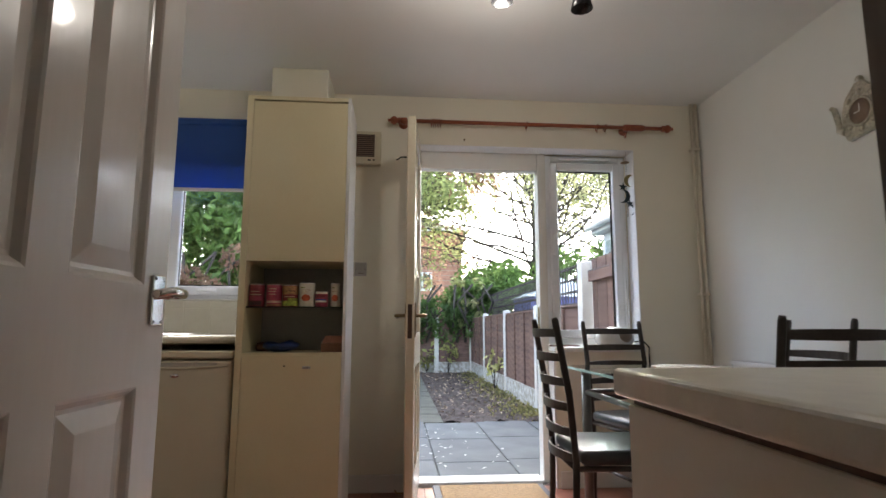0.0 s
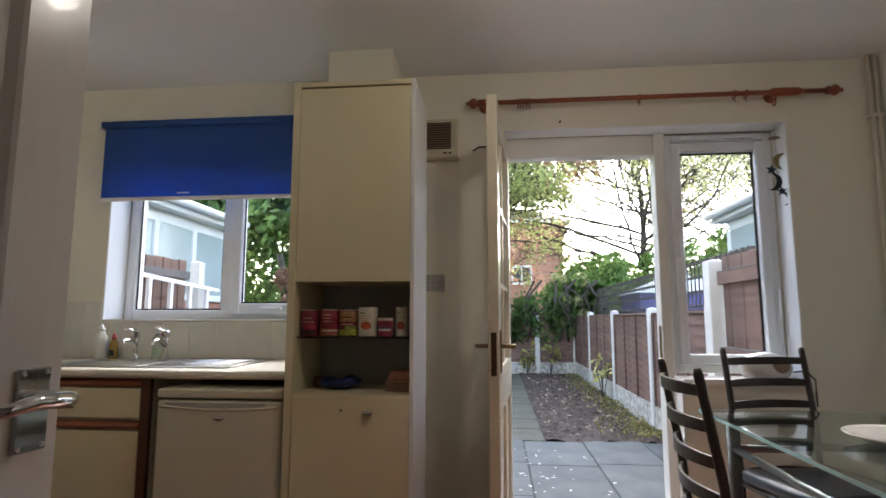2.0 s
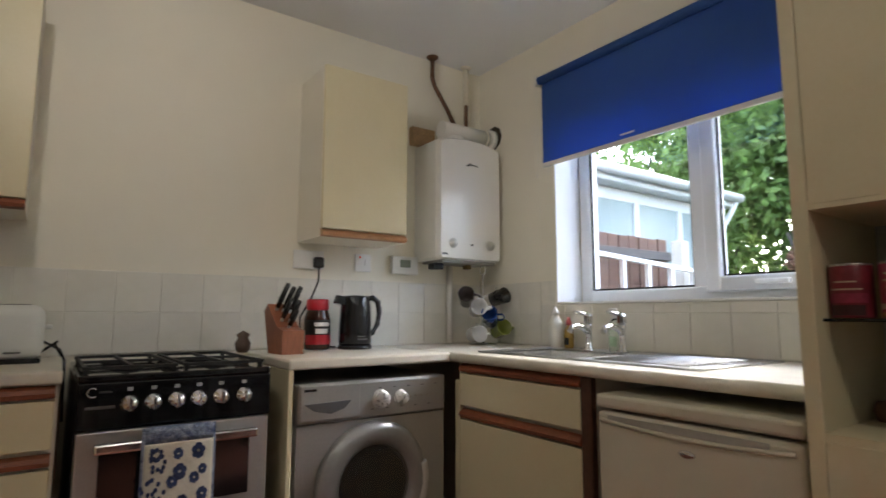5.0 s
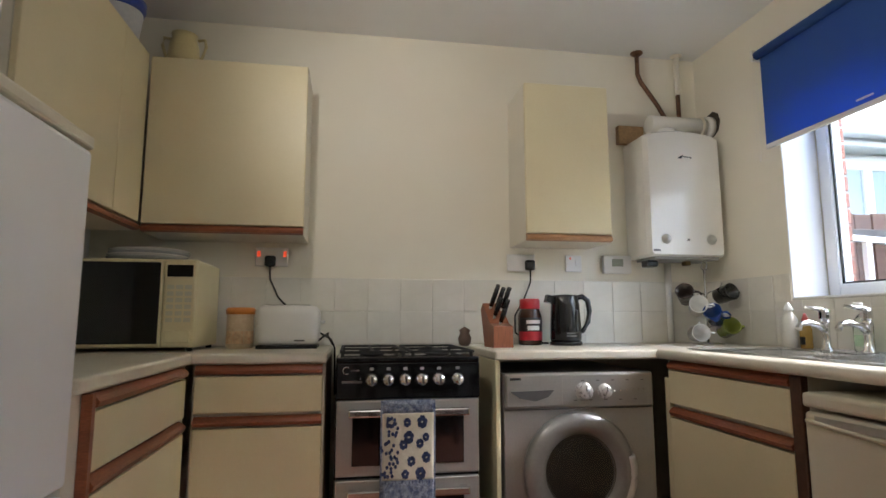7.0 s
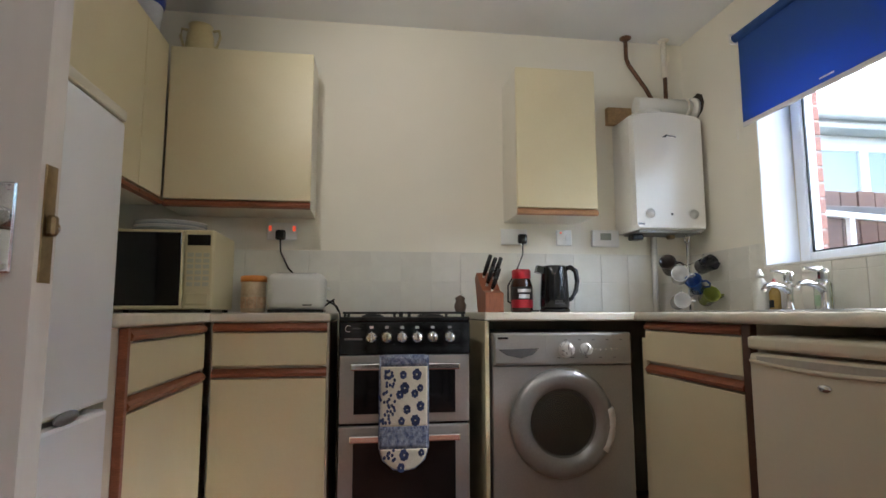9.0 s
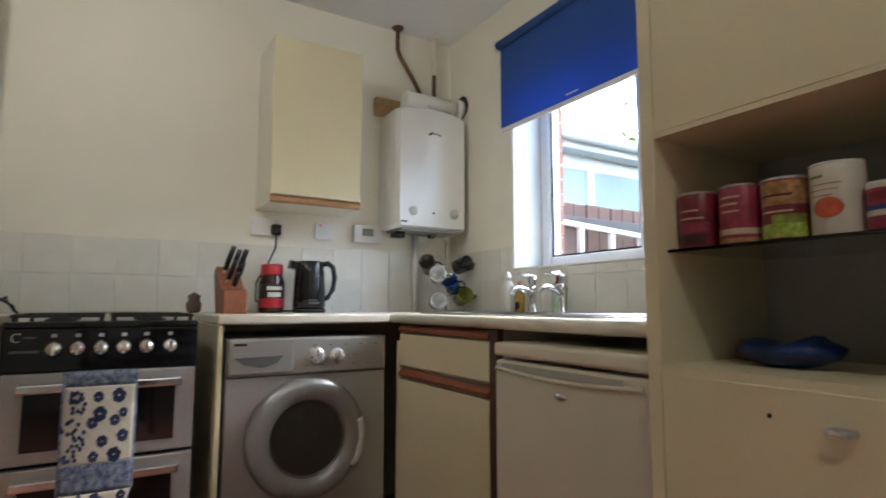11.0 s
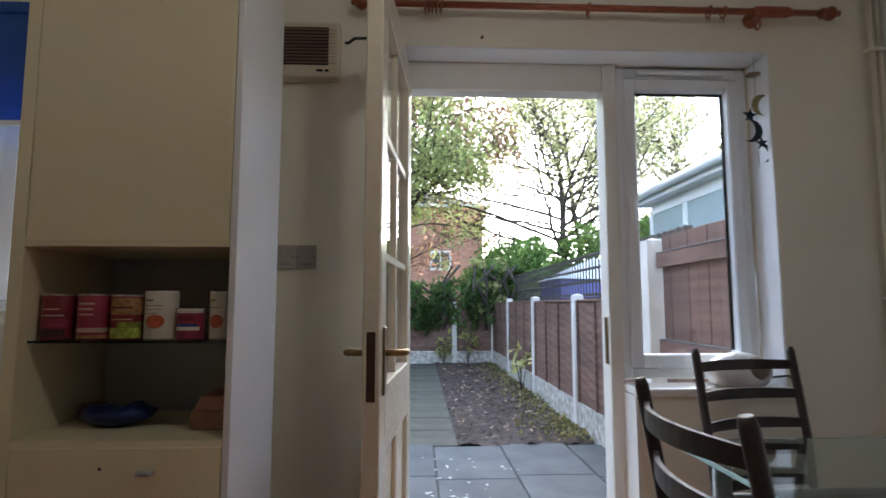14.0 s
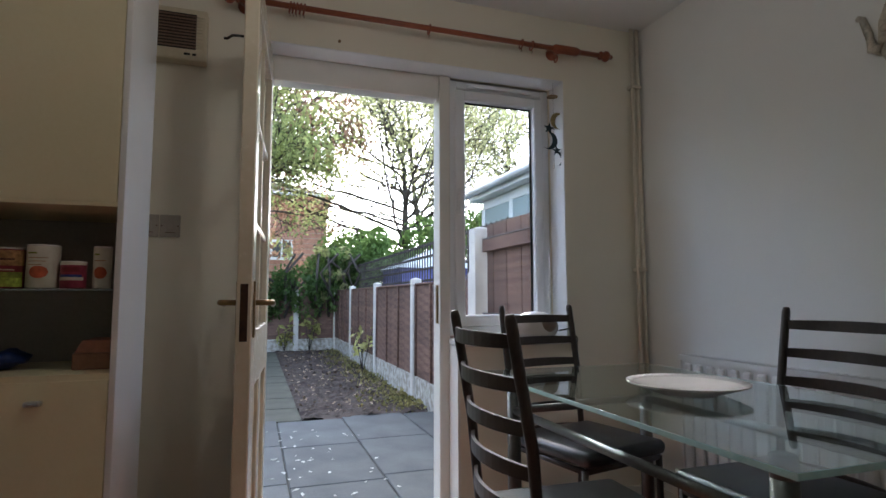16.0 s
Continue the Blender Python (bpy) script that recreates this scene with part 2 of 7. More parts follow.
# ---- mesh helpers ----
def bm_box(bm, x0, x1, y0, y1, z0, z1, bevel=0.0, seg=1):
    """An axis-aligned box added to bm; its edges may be rounded."""
    vs = [bm.verts.new((x, y, z)) for z in (z0, z1) for y in (y0, y1) for x in (x0, x1)]
    quads = ((0, 2, 3, 1), (4, 5, 7, 6), (0, 1, 5, 4), (2, 6, 7, 3), (0, 4, 6, 2), (1, 3, 7, 5))
    fs = [bm.faces.new([vs[k] for k in q]) for q in quads]
    if bevel > 0:
        es = list({e for f in fs for e in f.edges})
        bmesh.ops.bevel(bm, geom=es, offset=bevel, segments=seg, affect='EDGES', profile=0.5)
    return bm


def box(x0, x1, y0, y1, z0, z1, bevel=0.0, seg=1):
    return bm_box(bmesh.new(), min(x0, x1), max(x0, x1), min(y0, y1), max(y0, y1), min(z0, z1), max(z0, z1), bevel, seg)


def bm_tube(bm, pts, radius, n=10, close=True, radii=None):
    """A round bar along a line of points."""
    pts = [Vector(p) for p in pts]
    rings = []
    ref = Vector((0.13, 0.27, 0.95))
    for k, p in enumerate(pts):
        d = (pts[min(k + 1, len(pts) - 1)] - pts[max(k - 1, 0)]).normalized()
        u = d.cross(ref)
        if u.length < 0.2:
            u = d.cross(Vector((1, 0.1, 0)))
        u.normalize()
        v = d.cross(u)
        r = radii[k] if radii else radius
        rings.append([bm.verts.new(p + r * (math.cos(2 * math.pi * a / n) * u + math.sin(2 * math.pi * a / n) * v)) for a in range(n)])
    for a, b in zip(rings, rings[1:]):
        for k in range(n):
            f = bm.faces.new((a[k], a[(k + 1) % n], b[(k + 1) % n], b[k]))
            f.smooth = True
    if close:
        bm.faces.new(rings[0][::-1])
        bm.faces.new(rings[-1])
    return bm


def tube(pts, radius, n=10, radii=None):
    return bm_tube(bmesh.new(), pts, radius, n, True, radii)


def bm_lathe(bm, prof, n=24, m=None, smooth=True):
    """A turned body: (radius, height) rows round the z axis, then moved by m."""
    rings = []
    for r, z in prof:
        rings.append([bm.verts.new((m or Matrix()) @ Vector((r * math.cos(2 * math.pi * k / n), r * math.sin(2 * math.pi * k / n), z))) for k in range(n)])
    for a, b in zip(rings, rings[1:]):
        for k in range(n):
            f = bm.faces.new((a[k], a[(k + 1) % n], b[(k + 1) % n], b[k]))
            f.smooth = smooth
    if prof[0][0] > 1e-5:
        bm.faces.new(rings[0][::-1])
    if prof[-1][0] > 1e-5:
        bm.faces.new(rings[-1])
    return bm


def lathe(prof, n=24, m=None, smooth=True):
    return bm_lathe(bmesh.new(), prof, n, m, smooth)


def bm_prism(bm, poly, depth, m=None):
    """A flat outline (x, z) pushed from y=0 to y=depth, then moved by m."""
    m = m or Matrix()
    a = [bm.verts.new(m @ Vector((x, 0, z))) for x, z in poly]
    b = [bm.verts.new(m @ Vector((x, depth, z))) for x, z in poly]
    bm.faces.new(a)
    bm.faces.new(b[::-1])
    for k in range(len(a)):
        q = (k + 1) % len(a)
        bm.faces.new((a[q], a[k], b[k], b[q]))
    return bm


def prism(poly, depth, m=None):
    return bm_prism(bmesh.new(), poly, depth, m)


def along(axis, place):
    """A pose whose z axis points along x, y or z, or their opposites."""
    turn = {"x": pose(0, 0, 0, 0, 90, 0), "-x": pose(0, 0, 0, 0, -90, 0), "y": pose(0, 0, 0, -90, 0, 0), "-y": pose(0, 0, 0, 90, 0, 0), "z": Matrix(), "-z": pose(0, 0, 0, 180, 0, 0)}[axis]
    return Matrix.Translation(place) @ turn


def mesh_of(name, bm, mat):
    bmesh.ops.recalc_face_normals(bm, faces=bm.faces)
    me = bpy.data.meshes.new(name)
    bm.to_mesh(me)
    bm.free()
    me.materials.append(mat)
    return me


def base_of(ob):
    p = Vector((0, 0, 0))
    while ob is not None:
        p = p + ob.location
        ob = ob.parent
    return p


def thing(name, label, category, at=(0, 0, 0), group="", kind=""):
    e = new(name)
    e.empty_display_size = 0.05
    e.location = at
    return tagged(e, label, category, group, kind)


def part(name, bm, material, parent, label="", local=False):
    """One mesh under a thing or under a part. Its bmesh is in world metres, unless local."""
    if not local:
        bmesh.ops.translate(bm, verts=bm.verts, vec=-base_of(parent))
    ob = new(name, mesh_of(name, bm, material))
    ob.parent = parent
    return tagged(ob, label)


def solo(name, bm, material, label, category, kind="", group="", at=None):
    """A thing or a piece of the setting that is one mesh."""
    if at is not None:
        bmesh.ops.translate(bm, verts=bm.verts, vec=-Vector(at))
    ob = new(name, mesh_of(name, bm, material))
    if at is not None:
        ob.location = at
    return tagged(ob, label, category, group, kind)


def piece(name, me, parent, place, turn=None):
    """A small repeated piece that shares its mesh."""
    ob = new(name, me)
    ob.parent = parent
    m = Matrix.Translation(Vector(place) - base_of(parent))
    ob.matrix_basis = m @ turn if turn else m
    return ob

# ---- the room ----
RW, CH, FY = 4.62, 2.42, -2.95          # right wall, ceiling height, front wall
HALL_Y = -5.2

solo("floor", box(-0.02, RW + 0.02, HALL_Y, 0.14, -0.12, -0.006), FLOORG, "dark grout bed under red floor tiles", "floor", "structure")
floor_ob = bpy.data.objects["floor"]
solo("ceiling", box(-0.27, RW + 0.27, HALL_Y, 0.30, CH, CH + 0.12), CEIL, "plain white painted ceiling", "ceiling", "structure")
wall_left = solo("wall_left", box(-0.25, 0, HALL_Y, 0.30, -0.12, CH), WALL, "cream painted wall behind the cooker", "wall", "structure")
wall_right = solo("wall_right", box(RW, RW + 0.25, HALL_Y, 0.30, -0.12, CH), WALL_W, "white painted dining wall", "wall", "structure")

# back wall with the kitchen window and the garden door opening
WX0, WX1, WZ0, WZ1 = 0.566, 1.86, 1.10, 2.16
DX0, DX1, DZ1 = 2.700, 4.167, 2.104
SX0, SZ = 3.61, 0.80
wb = bmesh.new()
bm_box(wb, 0, WX0, 0, 0.27, -0.12, CH)
bm_box(wb, WX0, WX1, 0, 0.27, -0.12, WZ0)
bm_box(wb, WX0, WX1, 0, 0.27, WZ1, CH)
bm_box(wb, WX1, DX0, 0, 0.27, -0.12, CH)
bm_box(wb, DX0, DX1, 0, 0.27, DZ1, CH)
bm_box(wb, DX1, RW, 0, 0.27, -0.12, CH)
bm_box(wb, SX0, DX1, 0.0, 0.27, -0.12, SZ)
wall_back = solo("wall_back", wb, WALL, "cream painted wall with the garden door", "wall", "structure")
wall_outer = solo("wall_back_outer", box(-0.6, 0.512, 0.274, 0.368, -0.3, 2.9), MORTAR, "red brick outer face beside the kitchen window", "wall", "structure")

# front wall with the hall doorway
HX0, HX1, HZ = 2.02, 3.103, 2.05
wf = bmesh.new()
bm_box(wf, 0, HX0, FY - 0.11, FY, -0.12, CH)
bm_box(wf, HX1, RW, FY - 0.11, FY, -0.12, CH)
bm_box(wf, HX0, HX1, FY - 0.11, FY, HZ, CH)
solo("wall_front", wf, WALL_W, "white painted wall with the hall doorway", "wall", "structure")
solo("wall_hall_left", box(1.7, 1.8, HALL_Y, FY - 0.11, -0.1, CH), WALL_W, "plain white hall wall", "wall", "structure")
solo("wall_hall_right", box(3.25, 3.35, HALL_Y, FY - 0.11, -0.1, CH), WALL_W, "plain white hall wall", "wall", "structure")
solo("wall_hall_end", box(-0.2, RW + 0.2, HALL_Y - 0.1, HALL_Y, -0.1, CH), WALL_W, "plain white hall end wall", "wall", "structure")
ar = bmesh.new()
bm_box(ar, HX1 - 0.02, HX1 + 0.0, FY - 0.12, FY + 0.01, 0, HZ)
bm_box(ar, HX0, HX0 + 0.03, FY - 0.12, FY + 0.01, 0, HZ)
bm_box(ar, HX0, HX1, FY - 0.12, FY + 0.01, HZ - 0.03, HZ)
# The dark brown paints in the shade of the unlit hall.
solo("trim_hall_doorway", ar, surf("shade_brown_lining", (0.14, 0.10, 0.07), 0.4, var=0.15, scale=5, fine=60, stretch=(1, 1, 0.2)), "door lining coloured dark brown for the unlit hall side", "door frame", "structure")

# boxed duct behind the tall cabinet
solo("boxed_duct", box(1.905, 2.222, -0.335, 0, 0, CH, 0.003), WALL, "cream painted boxed-in duct in the corner of the chimney", "duct", "structure")

# skirting
sk = bmesh.new()
bm_box(sk, 2.24, DX0 - 0.02, -0.014, 0.0, 0, 0.10, 0.003)
bm_box(sk, SX0 + 0.01, RW - 0.016, -0.014, 0.0, 0, 0.10, 0.003)
bm_box(sk, RW - 0.014, RW, -2.26, -0.016, 0, 0.10, 0.003)
solo("baseboard", sk, GLOSS, "white gloss skirting board", "skirting", "structure")

# kitchen window
def window_frame(parent, x0, x1, z0, z1, w, y0, y1, name="window_frame"):
    bm = bmesh.new()
    bm_box(bm, x0, x0 + w, y0, y1, z0, z1, 0.006)
    bm_box(bm, x1 - w, x1, y0, y1, z0, z1, 0.006)
    bm_box(bm, x0 + w - 0.004, x1 - w + 0.004, y0 + 0.001, y1 - 0.001, z0, z0 + w, 0.006)
    bm_box(bm, x0 + w - 0.004, x1 - w + 0.004, y0 + 0.001, y1 - 0.001, z1 - w, z1, 0.006)
    return part(name, bm, UPVC, parent)


def pane_of(parent, x0, x1, z0, z1, y):
    p = part("pane", box(x0, x1, y, y + 0.006, z0, z1), PANE, parent, "clear glass pane")
    p.visible_shadow = False
    return p


win1 = thing("window_1", "white plastic kitchen window with an opening casement", "window", (WX0, 0.12, WZ0), kind="structure")
window_frame(win1, WX0 + 0.004, WX1 - 0.004, WZ0 + 0.004, WZ1 - 0.004, 0.062, 0.17, 0.24)
part("mullion", box(1.148, 1.206, 0.171, 0.238, WZ0 + 0.06, WZ1 - 0.06, 0.006), UPVC, win1)
sash = window_frame(win1, 1.207, WX1 - 0.064, WZ0 + 0.042, WZ1 - 0.066, 0.06, 0.155, 0.22, "casement")
part("window_handle", box(1.40, 1.52, 0.132, 0.152, 1.165, 1.183, 0.005, 2), UPVC, sash)
pane_of(win1, WX0 + 0.062, 1.152, WZ0 + 0.06, WZ1 - 0.06, 0.20)
pane_of(win1, 1.26, WX1 - 0.12, WZ0 + 0.095, WZ1 - 0.12, 0.19)
gk = bmesh.new()
for gx0, gx1, gz0, gz1 in ((WX0 + 0.066, 1.15, WZ0 + 0.066, WZ1 - 0.066), (1.266, WX1 - 0.124, WZ0 + 0.102, WZ1 - 0.126)):
    bm_box(gk, gx0, gx0 + 0.008, 0.182, 0.189, gz0, gz1)
    bm_box(gk, gx1 - 0.008, gx1, 0.182, 0.189, gz0, gz1)
    bm_box(gk, gx0, gx1, 0.182, 0.189, gz0, gz0 + 0.008)
part("gasket", gk, BLACKP, win1, "black rubber gasket")

solo("window_sill_kitchen", box(WX0 + 0.001, WX1 - 0.001, -0.004, 0.17, WZ0 + 0.0005, WZ0 + 0.012, 0.003), GLOSS, "white gloss ledge of the kitchen window", "sill", "structure")

# roller blind
bl = thing("roller_blind", "blue fabric roller blind half lowered over the window", "blind", (1.2, -0.05, 2.2))
part("fabric", box(0.538, 1.875, -0.043, -0.041, 1.775, 2.19), BLIND, bl)
part("roller", tube([(0.53, -0.052, 2.19), (1.88, -0.052, 2.19)], 0.02, 14), BLIND, bl)
part("bottom_bar", box(0.538, 1.875, -0.047, -0.036, 1.756, 1.778, 0.003), GLOSS, bl, "cream bottom bar")
part("pull_tab", box(0.985, 1.055, -0.052, -0.047, 1.792, 1.800, 0.002), CERAMIC, bl, "clear plastic pull tab")
part("bracket", box(0.515, 0.53, -0.075, 0.0, 2.165, 2.215, 0.003), GLOSS, bl)
ch = bmesh.new()
for k in range(64):
    a = k / 64 * 2 * math.pi
    cx = 0.505 + 0.012 * math.sin(a) if abs(math.cos(a)) > 0.7 else 0.505 + 0.012 * (1 if math.sin(a) > 0 else -1)
    bmesh.ops.create_icosphere(ch, subdivisions=1, radius=0.0022, matrix=Matrix.Translation((cx, -0.05, 1.95 + 0.24 * math.cos(a))))
part("bead_chain", ch, CERAMIC, bl, "white bead chain")

# garden door frame and side window
gf = thing("door_frame_garden", "cream painted timber frame round the garden door", "door frame", (3.2, 0.17, 0), kind="structure")
part("jamb", box(DX0, 2.738, 0.13, 0.215, 0.0, DZ1, 0.004), GLOSS, gf)
part("mullion_post", box(3.552, 3.606, 0.12, 0.215, 0.0, DZ1 - 0.002, 0.004), GLOSS, gf)
part("head", box(2.738, 3.552, 0.131, 0.214, 1.986, DZ1 - 0.001, 0.004), GLOSS, gf)
part("threshold", box(2.738, 3.552, 0.10, 0.25, -0.02, 0.022, 0.006), surf("white_worn_threshold", (0.7, 0.69, 0.66), 0.5, var=0.1, scale=12), gf, "worn pale threshold")
part("strike_plate", box(3.546, 3.5515, 0.14, 0.165, 0.90, 1.08, 0.001), BRASS, gf, "brass strike plate")
win2 = thing("window_2", "white plastic side window beside the garden door", "window", (3.9, 0.17, 0.82), kind="structure")
window_frame(win2, 3.607, DX1 - 0.004, SZ + 0.04, DZ1 - 0.003, 0.045, 0.150, 0.215)
sash2 = window_frame(win2, 3.640, DX1 - 0.045, SZ + 0.085, DZ1 - 0.056, 0.05, 0.135, 0.20, "casement")
part("trickle_vent", box(3.70, 4.06, 0.126, 0.149, DZ1 - 0.040, DZ1 - 0.022, 0.003), UPVC, win2)
part("window_handle", box(3.650, 3.668, 0.108, 0.134, 1.42, 1.55, 0.004), UPVC, sash2)
pane_of(win2, 3.68, 4.085, SZ + 0.125, DZ1 - 0.10, 0.18)
gk = bmesh.new()
bm_box(gk, 3.690, 3.696, 0.170, 0.178, SZ + 0.15, DZ1 - 0.108)
bm_box(gk, 4.062, 4.071, 0.170, 0.178, SZ + 0.15, DZ1 - 0.108)
bm_box(gk, 3.692, 4.07, 0.170, 0.178, DZ1 - 0.114, DZ1 - 0.106)
part("gasket", gk, BLACKP, win2, "black rubber gasket")
solo("window_sill", box(SX0 - 0.012, DX1 + 0.02, -0.025, 0.135, SZ, SZ + 0.03, 0.008, 2), GLOSS, "white gloss window sill", "sill", "structure")
solo("trim_door_cheek", box(SX0 - 0.012, SX0 - 0.001, 0.0, 0.215, 0, SZ), GLOSS, "white painted cheek beside the door", "trim", "structure")

REVEAL = surf("white_reveal_paint", (0.84, 0.85, 0.86), 0.45, var=0.02, scale=3, fine=120, bump=0.06)
solo("trim_door_soffit", box(DX0 + 0.002, DX1 - 0.002, 0.002, 0.128, DZ1 - 0.005, DZ1 - 0.0005), REVEAL, "white painted soffit over the garden door", "trim", "structure")
solo("trim_window_cheek", box(DX1 - 0.005, DX1 - 0.0005, 0.002, 0.134, SZ + 0.031, DZ1 - 0.006), REVEAL, "white painted cheek beside the side window", "trim", "structure")
solo("trim_kitchen_cheek", box(WX0 + 0.0005, WX0 + 0.005, 0.002, 0.169, WZ0 + 0.013, WZ1 - 0.001), REVEAL, "white painted cheek of the kitchen window", "trim", "structure")

# open garden door leaf, hinged at the frame and swung into the room
# The leaf has a deeper cream than the frame's GLOSS.
LEAFP = surf("deep_cream_gloss", (0.74, 0.66, 0.50), 0.26, var=0.05, scale=4, fine=50, bump=0.06, coat=0.15)
leaf = thing("door_1", "open cream garden door with small glass panes and brass handles", "door", (2.79, 0.13, 0.02), kind="structure")
LW, LH, LT = 0.765, 2.018, 0.044
def leaf_box(x0, x1, z0, z1, y0=0.0, y1=LT, bev=0.004):
    return bm_box(bmesh.new(), x0, x1, y0, y1, z0, z1, bev)
for nm, x0, x1, z0, z1 in (("stile", 0, 0.10, 0, LH), ("stile", LW - 0.10, LW, 0, LH), ("top_rail", 0.10, LW - 0.10, LH - 0.10, LH), ("lock_rail", 0.10, LW - 0.10, 0.72, 0.90), ("bottom_rail", 0.10, LW - 0.10, 0, 0.20)):
    part(nm, leaf_box(x0, x1, z0, z1), LEAFP, leaf, local=True)
cw = (LW - 0.20) / 2
for c in range(1, 2):
    part("glazing_bar", leaf_box(0.10 + c * cw - 0.012, 0.10 + c * cw + 0.012, 0.90, LH - 0.10, 0.008, LT - 0.008, 0.003), LEAFP, leaf, local=True)
rh = (LH - 0.10 - 0.90) / 3
for r in range(1, 3):
    part("glazing_bar", leaf_box(0.10, LW - 0.10, 0.90 + r * rh - 0.012, 0.90 + r * rh + 0.012, 0.009, LT - 0.009, 0.003), LEAFP, leaf, local=True)
for c in range(2):
    for r in range(3):
        p = part("pane", leaf_box(0.10 + c * cw + 0.01, 0.10 + (c + 1) * cw - 0.01, 0.90 + r * rh + 0.01, 0.90 + (r + 1) * rh - 0.01, 0.019, 0.025, 0), PANE, leaf, local=True)
        p.visible_shadow = False
for c in range(2):
    part("door_panel", leaf_box(0.10 + c * cw + 0.02, 0.10 + (c + 1) * cw - 0.02, 0.22, 0.70, 0.014, LT - 0.014, 0.006), LEAFP, leaf, local=True)
part("middle_stile", leaf_box(0.10 + cw - 0.03, 0.10 + cw + 0.03, 0.20, 0.72, 0.001, LT - 0.001), LEAFP, leaf, local=True)
part("mortise_plate", leaf_box(LW - 0.001, LW + 0.0015, 0.872, 1.04, 0.011, LT - 0.011, 0.0005), surf("bare_wood_mortise", (0.06, 0.026, 0.012), 0.8, var=0.3, scale=20), leaf, "dark bare lock mortise in the door edge", local=True)
for side, y in ((-1, -0.006), (1, LT)):
    pl = part("handle_plate", leaf_box(LW - 0.085, LW - 0.045, 0.88, 1.05, y, y + 0.006, 0.002), BRASS, leaf, "brass handle plate", local=True)
    yy = -0.05 if side < 0 else LT + 0.05
    part("lever", tube([(LW - 0.065, y, 0.985), (LW - 0.065, yy, 0.985), (LW - 0.075, yy + 0.004 * side, 0.985), (LW - 0.152, yy + 0.002 * side, 0.98)], 0.009, 10), BRASS, pl, "brass lever", local=True)
part("hook", tube([(LW - 0.02, 0, 1.80), (LW - 0.02, -0.035, 1.80), (LW - 0.02, -0.05, 1.788), (LW - 0.02, -0.06, 1.788)], 0.004, 6), BLACKP, leaf, "black coat hook", local=True)
part("hook", tube([(LW - 0.03, -0.002, 0.14), (LW - 0.03, -0.035, 0.14), (LW - 0.03, -0.045, 0.155)], 0.004, 6), BRASS, leaf, "small brass bolt", local=True)
leaf.matrix_world = pose(2.738, 0.125, 0.022, 0, 0, -94.7)

# hall door, swung into the kitchen
hd = thing("door_2", "open white gloss panelled hall door with chrome lever handle", "door", (2.10, -2.94, 0.01), kind="structure")
HWD, HHD, HTD = 0.765, 1.98, 0.038
HCOLS, HROWS = ((0.095, 0.335), (0.430, 0.670)), ((0.20, 0.82), (1.02, 1.87))
def panel_leaf():
    bm = bmesh.new()
    for q in ((0, HCOLS[0][0]), (HCOLS[0][1], HCOLS[1][0]), (HCOLS[1][1], HWD)):
        bm_box(bm, q[0], q[1], 0, HTD, 0, HHD)
    for c0, c1 in HCOLS:
        for z0, z1 in ((0, HROWS[0][0]), (HROWS[0][1], HROWS[1][0]), (HROWS[1][1], HHD)):
            bm_box(bm, c0, c1, 0, HTD, z0, z1)
    return bm
def raised(c0, c1, z0, z1, y, s):
    """A moulded panel: a step down, a flat, a slope up to the raised field. s: which way is into the leaf."""
    bm = bmesh.new()
    rings = []
    for inset, depth in ((0, 0), (0.006, 0.003), (0.016, 0.013), (0.024, 0.014), (0.056, 0.004), (0.060, 0.003)):
        rings.append([bm.verts.new((x, y + s * depth, z)) for x, z in ((c0 + inset, z0 + inset), (c1 - inset, z0 + inset), (c1 - inset, z1 - inset), (c0 + inset, z1 - inset))])
    for a, b in zip(rings, rings[1:]):
        for k in range(4):
            bm.faces.new((a[k], a[(k + 1) % 4], b[(k + 1) % 4], b[k]))
    bm.faces.new(rings[-1])
    return bm
leafb = part("leaf", panel_leaf(), DOORP, hd, local=True)
for cx0, cx1 in HCOLS:
    for z0, z1 in HROWS:
        part("raised_panel", raised(cx0, cx1, z0, z1, 0.0, 1), DOORP, hd, local=True)
        part("raised_panel", raised(cx0, cx1, z0, z1, HTD, -1), DOORP, hd, local=True)
part("latch_plate", bm_box(bmesh.new(), HWD - 0.001, HWD + 0.002, 0.008, HTD - 0.008, 0.93, 1.07, 0.0005), BRASS, hd, "aged brass latch plate", local=True)
part("latch_bolt", bm_box(bmesh.new(), HWD + 0.001, HWD + 0.012, 0.012, HTD - 0.014, 0.985, 1.01, 0.003), BRASS, hd, "brass latch bolt", local=True)
for side, y in ((-1, -0.007), (1, HTD)):
    pl = part("handle_plate", bm_box(bmesh.new(), HWD - 0.069, HWD - 0.021, y, y + 0.006, 0.940, 1.045, 0.002), CHROME, hd, "chrome handle plate", local=True)
    yy = -0.052 if side < 0 else HTD + 0.052
    part("lever", tube([(HWD - 0.036, y + (0.007 if side > 0 else 0), 1.005), (HWD - 0.036, yy, 1.005), (HWD - 0.046, yy + 0.006 * side, 1.005), (HWD - 0.09, yy + 0.004 * side, 1.009), (HWD - 0.14, yy - 0.004 * side, 1.001)], 0.009, 10, radii=(0.011, 0.010, 0.011, 0.009, 0.008)), CHROME, pl, "curved chrome lever", local=True)
    for sx in (-0.062, -0.028):
        for sz in (0.947, 1.038):
            part("screw", lathe([(0.004, 0), (0.003, 0.002)], 8, along("-y" if side < 0 else "y", (HWD + sx, y + (0.007 if side > 0 else 0), sz))), STEEL, pl, local=True)
hd.matrix_world = pose(2.081, -2.9065, 0.01, 0, 0, 86.6)


